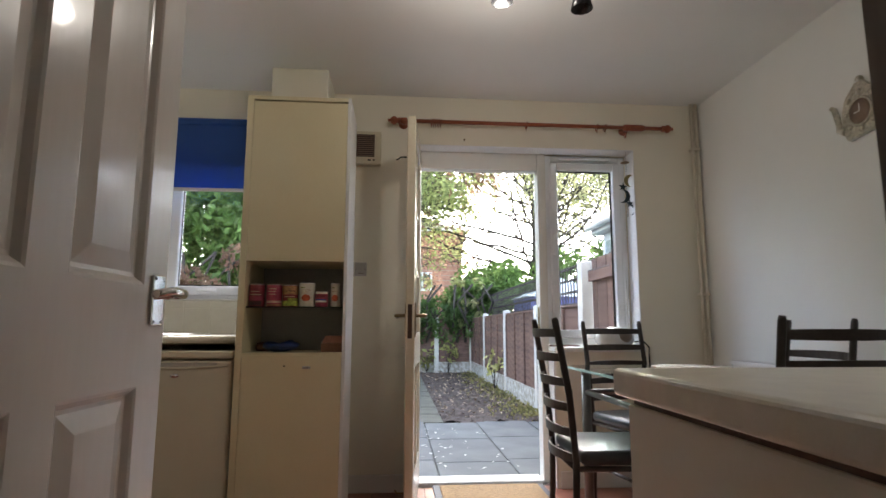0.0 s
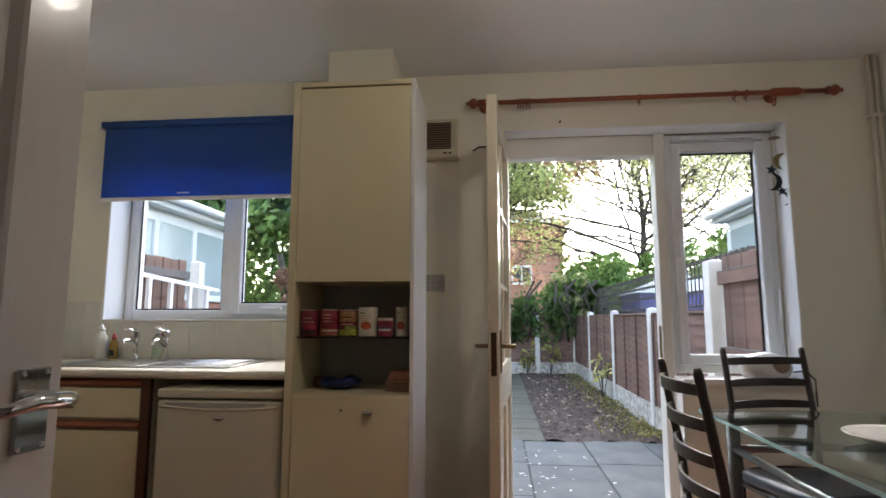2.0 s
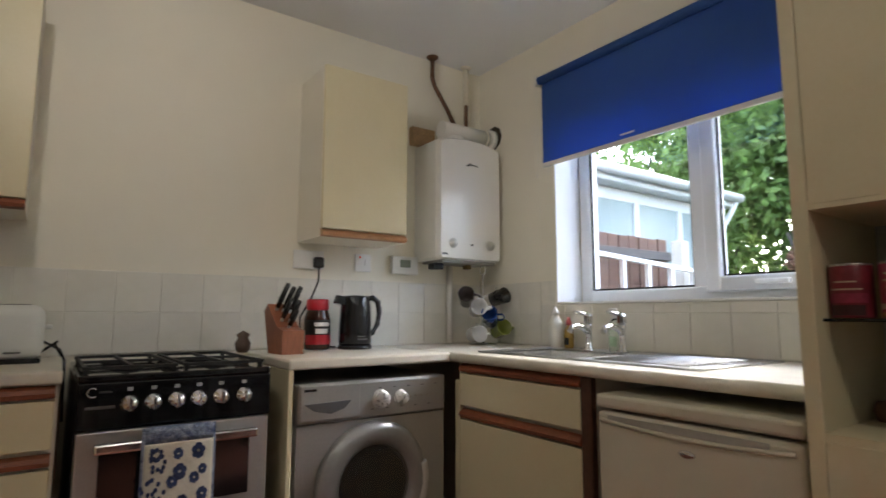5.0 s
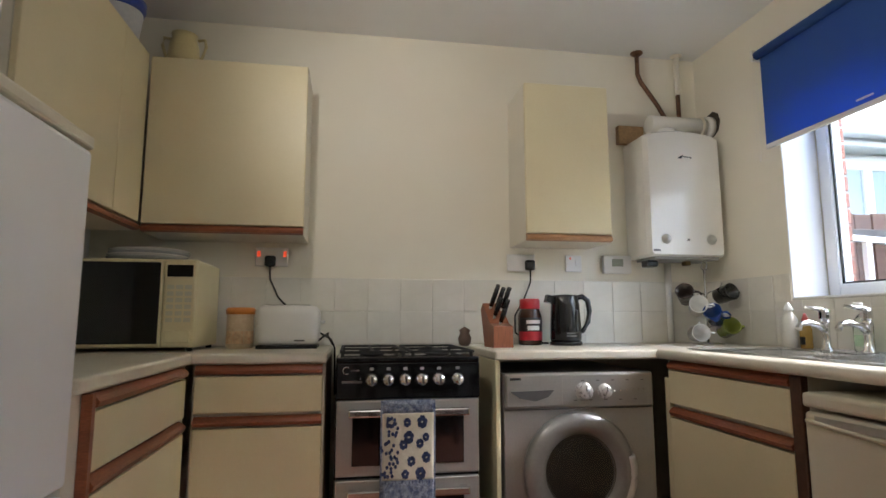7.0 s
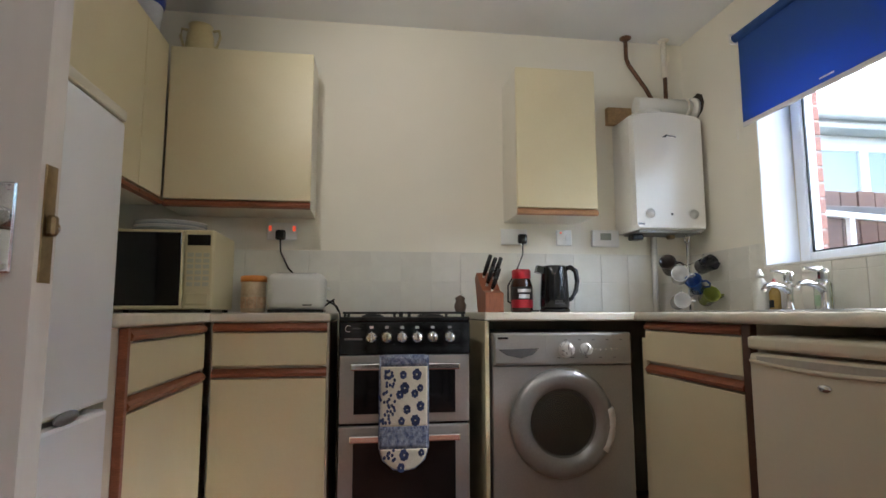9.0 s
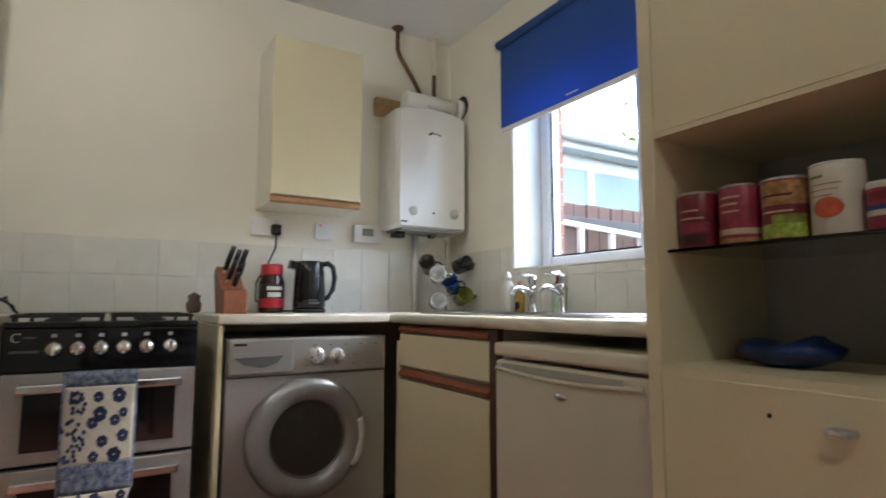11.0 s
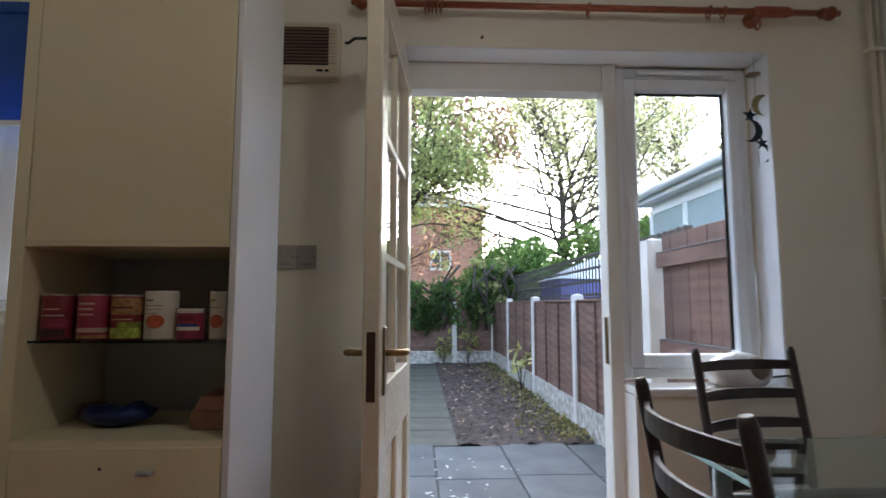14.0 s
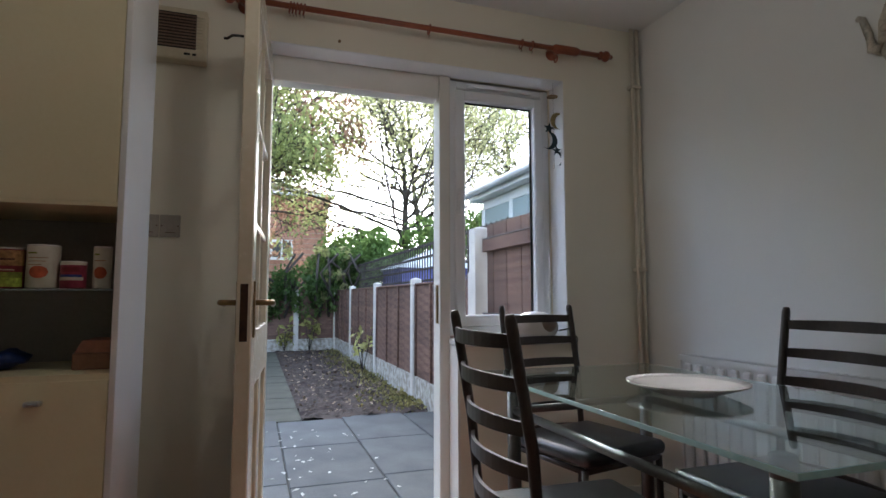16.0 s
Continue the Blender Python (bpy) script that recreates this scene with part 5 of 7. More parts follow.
part("cable", tube([(0.0, 0.12, 0.03), (-0.02, 0.16, 0.06), (-0.06, 0.155, 0.05), (-0.10, 0.175, 0.01), (-0.17, 0.18, 0.004)], 0.004, 8), BLACKP, ts, "black cable", local=True)

# storage jar with orange lid
jr = thing("storage_jar", "round storage jar with an orange lid", "jar", (0.2, -2.268, 0.905))
part("jar", lathe([(0.05, 0), (0.054, 0.01), (0.054, 0.135), (0.05, 0.14)], 28), surf("cloudy_plastic_jar", (0.62, 0.48, 0.32), 0.3, var=0.1), jr, local=True)
part("lid", lathe([(0.057, 0.138), (0.058, 0.160), (0.05, 0.166), (0, 0.166)], 28), surf("orange_lid", (0.75, 0.28, 0.06), 0.35), jr, "orange lid", local=True)
part("contents", lathe([(0.035, 0.0), (0.0545, 0.02), (0.0545, 0.07), (0.03, 0.09)], 20), surf("pale_contents", (0.70, 0.48, 0.30), 0.8, var=0.2, scale=30), jr, "pale contents", local=True)

# knife block
kb = thing("knife_block", "wooden knife block with black-handled knives", "knife block", (0.285, -1.195, 0.905))
OAK = surf("orange_brown_wood", (0.28, 0.095, 0.045), 0.4, var=0.15, scale=8, fine=70, bump=0.06, stretch=(2, 2, 0.4))
bm = prism([(-0.055, 0), (0.075, 0), (0.075, 0.088), (0.025, 0.100), (-0.075, 0.188), (-0.105, 0.160)], 0.085)
bmesh.ops.transform(bm, matrix=pose(0, 0, 0, 0, 0, 4) @ Matrix.Translation((0, -0.0425, 0)), verts=bm.verts)
part("block", bm, OAK, kb, local=True)
for k, (a, b, l2) in enumerate(((-0.05, -0.02, 0.12), (-0.045, 0.005, 0.11), (-0.04, 0.028, 0.115), (0.0, -0.015, 0.10), (0.005, 0.015, 0.095), (0.035, 0.0, 0.08))):
    d = Vector((0.50, 0.20, 0.85)).normalized()
    base = Vector((a, b, 0.183 - (a + 0.075) * 0.80))
    kn = part("knife", tube([base - d * 0.02, base + d * 0.02], 0.006, 8), STEEL, kb, local=True)
    part("handle", tube([base + d * 0.015, base + d * 0.05, base + d * l2], 0.010, 8, radii=(0.009, 0.011, 0.0095)), BLACKP, kn, "black knife handle", local=True)

# small wooden thing behind the cooker corner
pm = thing("pepper_mill", "dark wooden mill lying behind the cooker", "mill", (0.14, -1.31, 0.905))
part("body", lathe([(0.018, 0), (0.026, 0.01), (0.030, 0.035), (0.020, 0.055), (0.026, 0.07), (0.0, 0.085)], 18), surf("grey_brown_mill", (0.16, 0.11, 0.08), 0.5), pm, local=True)

# coffee jar
cj = thing("coffee_jar", "glass coffee jar with a red lid and printed label", "jar", (0.117, -0.995, 0.905))
REDP = surf("red_plastic_lid", (0.50, 0.02, 0.03), 0.3)
part("jar", lathe([(0.050, 0), (0.055, 0.008), (0.055, 0.13), (0.046, 0.16), (0.044, 0.17)], 28), surf("dark_coffee_glass", (0.055, 0.022, 0.014), 0.12), cj, local=True)
part("lid", lathe([(0.045, 0.165), (0.047, 0.170), (0.047, 0.205), (0.043, 0.212), (0, 0.212)], 28), REDP, cj, "red lid", local=True)
def wrap(r, z0, z1, a0, a1, n=16):
    bm = bmesh.new()
    rows = []
    for k in range(n + 1):
        a = radians(a0 + (a1 - a0) * k / n)
        rows.append((bm.verts.new((r * math.cos(a), r * math.sin(a), z0)), bm.verts.new((r * math.cos(a), r * math.sin(a), z1))))
    for a, b in zip(rows, rows[1:]):
        f = bm.faces.new((a[0], b[0], b[1], a[1]))
        f.smooth = True
    return bm
part("label_lower", wrap(0.0556, 0.022, 0.062, -80, 80), REDP, cj, "red lower label", local=True)
part("label_upper", wrap(0.0557, 0.062, 0.125, -75, 75), surf("black_label", (0.02, 0.015, 0.015), 0.35), cj, "dark upper label", local=True)
part("label_mark", wrap(0.0562, 0.098, 0.114, -35, 38), CERAMIC, cj, "white lettering bar", local=True)
part("label_mark", wrap(0.0562, 0.068, 0.088, -30, 30), CERAMIC, cj, "white cup mark", local=True)

# kettle
kt = thing("kettle", "black plastic jug kettle on the worktop", "kettle", (0.169, -0.842, 0.905))
KB = surf("gloss_black_kettle", (0.012, 0.012, 0.013), 0.16, var=0.05)
part("base", lathe([(0.072, 0), (0.074, 0.012), (0.069, 0.018)], 32), BLACKP, kt, local=True)
part("body", lathe([(0.067, 0.018), (0.071, 0.03), (0.069, 0.10), (0.065, 0.18), (0.060, 0.220), (0.055, 0.228), (0.0, 0.232)], 36), KB, kt, local=True)
part("spout", prism([(-0.022, 0), (0.022, 0), (0.018, 0.035), (-0.018, 0.035)], 0.045, pose(0, -0.052, 0.185, 14, 0, 180)), KB, kt, local=True)
part("handle", tube([(0.0, 0.055, 0.215), (0.0, 0.084, 0.222), (0.0, 0.110, 0.204), (0.0, 0.118, 0.155), (0.0, 0.110, 0.105), (0.0, 0.086, 0.066), (0.0, 0.066, 0.058)], 0.012, 12, radii=(0.012, 0.013, 0.013, 0.012, 0.012, 0.011, 0.010)), KB, kt, local=True)
part("level_window", wrap(0.0710, 0.06, 0.16, 20, 32, 4), surf("smoky_window", (0.05, 0.05, 0.055), 0.05), kt, local=True)
part("print_bar", wrap(0.0716, 0.040, 0.047, -18, 22, 8), GREYM, kt, local=True)
part("print_bar", wrap(0.0716, 0.052, 0.058, -18, 12, 8), GREYM, kt, local=True)


# mug tree
mt = thing("mug_stand", "chrome mug stand in the worktop corner", "mug stand", (0.20, -0.145, 0.905))
part("base", lathe([(0.07, 0), (0.07, 0.006), (0.01, 0.012)], 28), CHROME, mt, local=True)
part("pole", tube([(0, 0, 0.008), (0, 0, 0.35)], 0.006, 10), CHROME, mt, local=True)
part("ring", tube([(0.022 * math.cos(a), 0.0, 0.372 + 0.022 * math.sin(a)) for a in [k * math.pi / 8 for k in range(17)]], 0.004, 6), CHROME, mt, local=True)
mugs = [((0.065, -0.088, 0.178), (78, 0, 62), (0.78, 0.77, 0.74), "white mug"), ((0.04, -0.078, 0.052), (84, 0, 75), (0.78, 0.76, 0.72), "white mug"),
        ((0.065, -0.005, 0.135), (60, 0, 40), (0.02, 0.07, 0.26), "blue mug"), ((0.055, 0.066, 0.075), (72, 0, 80), (0.26, 0.30, 0.05), "lime green mug"),
        ((0.04, 0.072, 0.235), (75, 0, 100), (0.015, 0.015, 0.016), "black mug"), ((-0.01, -0.098, 0.232), (65, 0, 50), (0.06, 0.045, 0.04), "dark brown mug")]
for k, (p, r, c, nm) in enumerate(mugs):
    g = thing("mug", nm + " hanging on the chrome mug stand", "mug", (0.20 + p[0], -0.145 + p[1], 0.905 + p[2]), group="hanging mugs")
    mm = surf("glaze_%d" % k, c, 0.15, var=0.03, coat=0.3)
    part("cup", lathe([(0.0, -0.045), (0.030, -0.045), (0.037, -0.040), (0.040, 0.040), (0.041, 0.045), (0.037, 0.045), (0.035, -0.036), (0.0, -0.038)], 26), mm, g, local=True)
    part("handle", tube([(0.038, 0, 0.028), (0.060, 0, 0.030), (0.068, 0, 0.005), (0.060, 0, -0.020), (0.038, 0, -0.026)], 0.005, 8), mm, g, local=True)
    if k in (0, 4):
        part("printed_mark", lathe([(0.018, 0), (0.012, 0.0004)], 16, Matrix.Translation((0, 0, -0.0458))), CERAMIC if k == 4 else GREYM, g, local=True)
    g.matrix_world = pose(0.20 + p[0], -0.145 + p[1], 0.905 + p[2], *r)
    hp = Vector((p[0] * 0.8, p[1] * 0.8, p[2] + 0.035))
    part("arm", tube([(0, 0, hp.z - 0.035), hp, hp + Vector((p[0] * 0.1, p[1] * 0.1, 0.02))], 0.003, 6), CHROME, mt, local=True)

# bottles behind the sink
def bottle(x, y, col, label, h=0.13, r=0.028, cap=CERAMIC, pump=False, band=None):
    b = thing("soap_bottle", label, "bottle", (x, y, 0.9085), group="bottles at the sink")
    part("body", lathe([(r * 0.9, 0), (r, 0.006), (r, h * 0.78), (r * 0.6, h * 0.92), (r * 0.4, h)], 22), col, b, local=True)
    if band:
        part("label", wrap(r + 0.0006, h * 0.15, h * 0.45, -110, -50), band, b, local=True)
    if pump:
        part("pump", tube([(0, 0, h), (0, 0, h + 0.035), (-0.005, -0.03, h + 0.035)], 0.006, 8), cap, b, "white pump head", local=True)
    else:
        part("cap", lathe([(r * 0.6, h), (r * 0.55, h + 0.012), (0.004, h + 0.035), (0, h + 0.036)], 16), cap, b, "white nozzle cap", local=True)
    return b
bottle(0.637, -0.087, surf("frosted_plastic", (0.70, 0.68, 0.60), 0.3, var=0.05), "frosted squeeze bottle behind the sink", 0.145, 0.030)
bottle(0.700, -0.072, surf("amber_soap", (0.35, 0.22, 0.05), 0.2, var=0.1), "small amber soap bottle with a dark label", 0.10, 0.022, surf("pink_cap", (0.45, 0.08, 0.07), 0.4), band=BLACKP)
bottle(0.945, -0.068, glass("clear_bottle", (0.85, 0.95, 0.85)), "clear pump soap bottle behind the tap", 0.13, 0.030, WHP, True, surf("green_print", (0.40, 0.55, 0.34), 0.4))

# sockets, switches and control box
def plate_x(y0, y1, z0, z1, label, cat, keys, name="wall_socket", plug=None):
    s = thing(name, label, cat, (0.009, (y0 + y1) / 2, (z0 + z1) / 2), group="sockets")
    part("plate", box(0.009, 0.018, y0, y1, z0, z1, 0.003, 2), WHP, s)
    for ky, kz, w, h, m in keys:
        part("rocker", box(0.018, 0.0215, ky - w / 2, ky + w / 2, kz - h / 2, kz + h / 2, 0.001), m, s)
    return s
REDN = glow("red_neon_rocker", (0.7, 0.08, 0.03), 0.12)
plate_x(-2.250, -2.105, 1.262, 1.348, "white double socket with red neon rockers", "socket", [(-2.235, 1.318, 0.014, 0.026, REDN), (-2.12, 1.318, 0.014, 0.026, REDN)])
def plug_on(y, z, cord):
    p = thing("plug", "black three-pin plug in the socket", "plug", (0.018, y, z), group="plugs")
    part("body", box(0.0185, 0.05, y - 0.024, y + 0.024, z - 0.026, z + 0.024, 0.010, 3), BLACKP, p)
    part("cable", tube(cord, 0.0042, 8), BLACKP, p, "black flex")
plug_on(-2.182, 1.285, [(0.04, -2.182, 1.262), (0.045, -2.178, 1.20), (0.05, -2.14, 1.12), (0.06, -2.06, 1.04), (0.10, -1.96, 0.97), (0.12, -1.90, 0.935), (0.12, -1.885, 0.90), (0.12, -1.880, 0.70)])
plate_x(-1.072, -0.930, 1.255, 1.338, "white double socket above the worktop", "socket", [(-1.055, 1.318, 0.012, 0.02, WHP), (-0.945, 1.318, 0.012, 0.02, WHP)])
plug_on(-0.962, 1.285, [(0.04, -0.962, 1.262), (0.045, -0.965, 1.20), (0.05, -1.00, 1.12), (0.045, -1.045, 1.04), (0.06, -1.05, 0.96), (0.07, -0.98, 0.912), (0.10, -0.90, 0.912)])
plate_x(-0.772, -0.688, 1.255, 1.338, "white fused switch beside the socket", "switch", [(-0.748, 1.322, 0.008, 0.010, REDN), (-0.715, 1.30, 0.014, 0.030, WHP)], "wall_switch")
th = thing("thermostat", "white heating thermostat with a grey display", "thermostat", (0.01, -0.50, 1.295))
part("case", box(0.009, 0.034, -0.580, -0.428, 1.250, 1.340, 0.006, 2), WHP, th)
part("display", box(0.034, 0.0355, -0.535, -0.475, 1.285, 1.322, 0.001), surf("grey_green_display", (0.30, 0.33, 0.27), 0.2), th, "grey-green display")

# light switches and heater vent on the back wall
SWITCHP = surf("aged_beige_switch_plate", (0.44, 0.40, 0.36), 0.4, var=0.06, scale=12, fine=120, bump=0.03)
ls = thing("light_switch", "pair of aged beige switch plates on the back wall", "switch", (2.37, 0, 1.30))
for x0 in (2.298, 2.3735):
    p = part("plate", box(x0, x0 + 0.0715, -0.011, 0.0, 1.256, 1.342, 0.003, 2), SWITCHP, ls)
    part("rocker", box(x0 + 0.024, x0 + 0.049, -0.015, -0.011, 1.283, 1.315, 0.002), SWITCHP, p)
    part("slot", box(x0 + 0.020, x0 + 0.054, -0.0118, -0.0108, 1.272, 1.2745), DARKWOOD, p, "dark slot")
    for sx in (0.007, 0.0645):
        part("screw", lathe([(0.003, 0), (0.002, 0.001)], 8, along("-y", (x0 + sx, -0.011, 1.299))), DARKWOOD, p)
YELLOWED = surf("yellowed_plastic", (0.62, 0.55, 0.40), 0.4, var=0.05)
vt = thing("wall_vent", "cream wall fan with a dark grille", "vent", (2.41, -0.04, 1.95))
part("case", box(2.292, 2.522, -0.062, 0.0, 1.948, 2.158, 0.008, 2), YELLOWED, vt)
part("grille_well", box(2.312, 2.482, -0.0635, -0.061, 1.992, 2.135), surf("dark_grille", (0.035, 0.022, 0.016), 0.5), vt, "dark grille opening")
for k in range(11):
    z = 1.998 + k * 0.0125
    part("slat", box(2.312, 2.482, -0.069, -0.0637, z, z + 0.004), surf("brown_slat_%d" % k, (0.22, 0.14, 0.095), 0.45, var=0.05), vt)
    for q0, q1 in ((2.298, 2.3115), (2.4825, 2.508)):
        part("ridge", box(q0, q1, -0.067, -0.0615, z, z + 0.005, 0.0015), YELLOWED, vt)
part("switch_slot", box(2.44, 2.462, -0.0640, -0.0622, 1.968, 1.976), BLACKP, vt)
part("switch_slot", box(2.47, 2.484, -0.0640, -0.0622, 1.968, 1.976), BLACKP, vt)

# curtain pole
cp = thing("curtain_pole", "red-brown wooden curtain pole with turned finials and rings", "curtain pole", (3.5, -0.07, 2.228))
PY, PZ = -0.072, 2.229
part("pole", tube([(2.63, PY, PZ), (4.34, PY, PZ)], 0.0125, 14), POLEWOOD, cp)
for x, ax in ((2.64, "-x"), (4.33, "x")):
    part("finial", lathe([(0.014, 0), (0.021, 0.006), (0.021, 0.012), (0.014, 0.018), (0.026, 0.032), (0.027, 0.045), (0.016, 0.06), (0.008, 0.066), (0.012, 0.074), (0, 0.08)], 18, along(ax, (x, PY, PZ))), POLEWOOD, cp, "turned finial")
for x in (2.66, 4.10):
    br = part("bracket", lathe([(0.030, 0), (0.030, 0.008), (0.016, 0.016), (0.014, 0.05), (0.022, 0.056), (0.022, 0.07)], 18, along("-y", (x, 0, PZ))), POLEWOOD, cp, "turned wall bracket")
    part("cup", tube([(x - 0.02, PY, PZ), (x + 0.02, PY, PZ)], 0.020, 14), POLEWOOD, br)
part("socket_sleeve", tube([(4.07, PY, PZ), (4.09, PY, PZ), (4.20, PY, PZ), (4.22, PY, PZ)], 0.02, 14, radii=(0.014, 0.021, 0.021, 0.014)), POLEWOOD, cp)
def ring(x, tilt=0.0):
    bm = bmesh.new()
    bm_tube(bm, [(x + tilt * math.sin(a), PY + 0.021 * math.cos(a), PZ - 0.006 + 0.021 * math.sin(a)) for a in [k * math.pi / 9 for k in range(19)]], 0.0042, 8)
    r = part("curtain_ring", bm, POLEWOOD, cp)
    part("eyelet", tube([(x, PY + 0.006 * math.cos(a), PZ - 0.036 + 0.006 * math.sin(a)) for a in [k * math.pi / 5 for k in range(11)]], 0.0012, 5), BRASS, r)
for x in (2.835, 2.848, 2.861, 2.876, 2.892, 3.44, 3.90, 3.955):
    ring(x, 0.003)
part("loose_ring", tube([(4.085, PY + 0.014 * math.cos(a), PZ - 0.052 + 0.016 * math.sin(a)) for a in [k * math.pi / 8 for k in range(17)]], 0.004, 8), POLEWOOD, cp, "hanging wooden ring")
solo("wall_hook", lathe([(0.006, 0), (0.005, 0.012), (0, 0.014)], 10, along("-y", (3.05, 0, 2.14))), BRASS, "small brass screw in the wall over the door", "screw")

# pipes in the dining corner
dp = thing("heating_pipe", "pair of cream painted heating pipes in the corner", "pipe", (4.57, -0.03, 0))
for x in (4.560, 4.592):
    part("pipe", tube([(x, -0.03, 0.0), (x, -0.03, CH)], 0.0105, 12), PIPEP, dp)
for z in (1.15, 2.1):
    part("clip", box(4.546, 4.606, -0.045, 0.0, z, z + 0.018, 0.003), PIPEP, dp)

# radiator
rd = thing("radiator", "white panel radiator with vertical flutes on the dining wall", "radiator", (4.57, -0.9, 0.15))
RY0, RY1, RZ0, RZ1 = -1.62, -0.32, 0.16, 0.765
part("panel", box(4.545, 4.565, RY0, RY1, RZ0, RZ1 - 0.02, 0.004), RADP, rd)
nf = 20
for k in range(nf):
    y = RY0 + 0.02 + (RY1 - RY0 - 0.04) * (k + 0.5) / nf
    part("flute", box(4.527, 4.546, y - 0.019, y + 0.019, RZ0 + 0.035, RZ1 - 0.032, 0.009, 2), RADP, rd)
tg = bmesh.new()
bm_box(tg, 4.535, 4.612, RY0, RY0 + 0.008, RZ0 + 0.02, RZ1)
bm_box(tg, 4.535, 4.612, RY1 - 0.008, RY1, RZ0 + 0.02, RZ1)
bm_box(tg, 4.530, 4.536, RY0, RY1, RZ1 - 0.022, RZ1)
bm_box(tg, 4.608, 4.612, RY0, RY1, RZ1 - 0.022, RZ1)
for k in range(40):
    y = RY0 + (RY1 - RY0) * k / 39
    bm_box(tg, 4.536, 4.608, y - 0.004, y + 0.004, RZ1 - 0.008, RZ1 - 0.002)
part("top_grille", tg, RADP, rd, "slotted top grille")
part("valve", lathe([(0.016, 0), (0.02, 0.01), (0.02, 0.05), (0.014, 0.06)], 16, Matrix.Translation((4.555, RY1 + 0.05, 0.19))), CERAMIC, rd, "white thermostatic valve")
part("tail_pipe", tube([(4.555, RY1 + 0.05, 0.0), (4.555, RY1 + 0.05, 0.2), (4.555, RY1, 0.2)], 0.008, 8), COPPER, rd)
for y in (RY0 + 0.2, RY1 - 0.2):
    part("wall_bracket", box(4.565, 4.62, y - 0.02, y + 0.02, 0.3, 0.6), RADP, rd)

# glass dining table
tb = thing("dining_table", "rectangular glass dining table on a grey metal frame", "table", (3.9, -1.08, 0))
TBX0, TBX1, TBY0, TBY1 = 3.525, 4.27, -1.71, -0.43
part("glass_top", box(TBX0 + 0.002, TBX1 - 0.002, TBY0 + 0.002, TBY1 - 0.002, 0.7375, 0.7495), TABLEG, tb, "green-tinted glass top")
# Pale teal strips paint the light that the glass carries to its rim.
EDGEG = surf("painted_teal_edge_light", (0.42, 0.66, 0.67), 0.18, var=0.08, scale=9, fine=60, bump=0.02)
for q in ((TBX0, TBX0 + 0.0015, TBY0, TBY1), (TBX1 - 0.0015, TBX1, TBY0, TBY1), (TBX0 + 0.002, TBX1 - 0.002, TBY0, TBY0 + 0.0015), (TBX0 + 0.002, TBX1 - 0.002, TBY1 - 0.0015, TBY1)):
    part("glass_edge", box(*q, 0.7375, 0.7495, 0.0004), EDGEG, tb, "teal strip painted as light gathered in the glass edge")
for x in (TBX0 + 0.09, TBX1 - 0.09):
    for y in (TBY0 + 0.10, TBY1 - 0.10):
        part("leg", tube([(x, y, 0.0), (x, y, 0.705)], 0.024, 16), GREYM, tb)
        part("glass_pad", lathe([(0.024, 0.705), (0.024, 0.735), (0.02, 0.7370)], 18, Matrix.Translation((x, y, 0))), GREYM, tb, "round glass pad")
for x in (TBX0 + 0.09, TBX1 - 0.09):
    part("side_rail", tube([(x, TBY0 + 0.10, 0.62), (x, TBY1 - 0.10, 0.62)], 0.014, 12), GREYM, tb, "grey metal side rail")
for y in (TBY0 + 0.10, TBY1 - 0.10):
    part("end_rail", tube([(TBX0 + 0.09, y, 0.62), (TBX1 - 0.09, y, 0.62)], 0.014, 12), GREYM, tb)

pt = thing("serving_plate", "large white patterned plate on the glass table", "plate", (3.897, -1.07, 0.7505))
part("dish", lathe([(0.085, 0), (0.095, 0.002), (0.142, 0.020), (0.163, 0.028), (0.165, 0.032), (0.140, 0.0250), (0.095, 0.008), (0.0, 0.006)], 56), CERAMIC, pt, local=True)
rnd = random.Random(3)
for k in range(16):
    a = 2 * math.pi * k / 16
    bm = bmesh.new()
    for q in range(3):
        r0 = 0.149 + 0.006 * (q - 1)
        vs = [bm.verts.new((r0 * math.cos(a + 0.02 * q) + 0.006 * math.cos(i), r0 * math.sin(a + 0.02 * q) + 0.006 * math.sin(i), 0.0282 + 0.0021 * (q - 1) + 0.0008)) for i in range(6)]
        bm.faces.new(vs)
    part("printed_sprig", bm, surf("faded_print_%d" % (k % 2), (0.32, 0.20, 0.22) if k % 2 else (0.28, 0.30, 0.24), 0.3), pt, local=True)

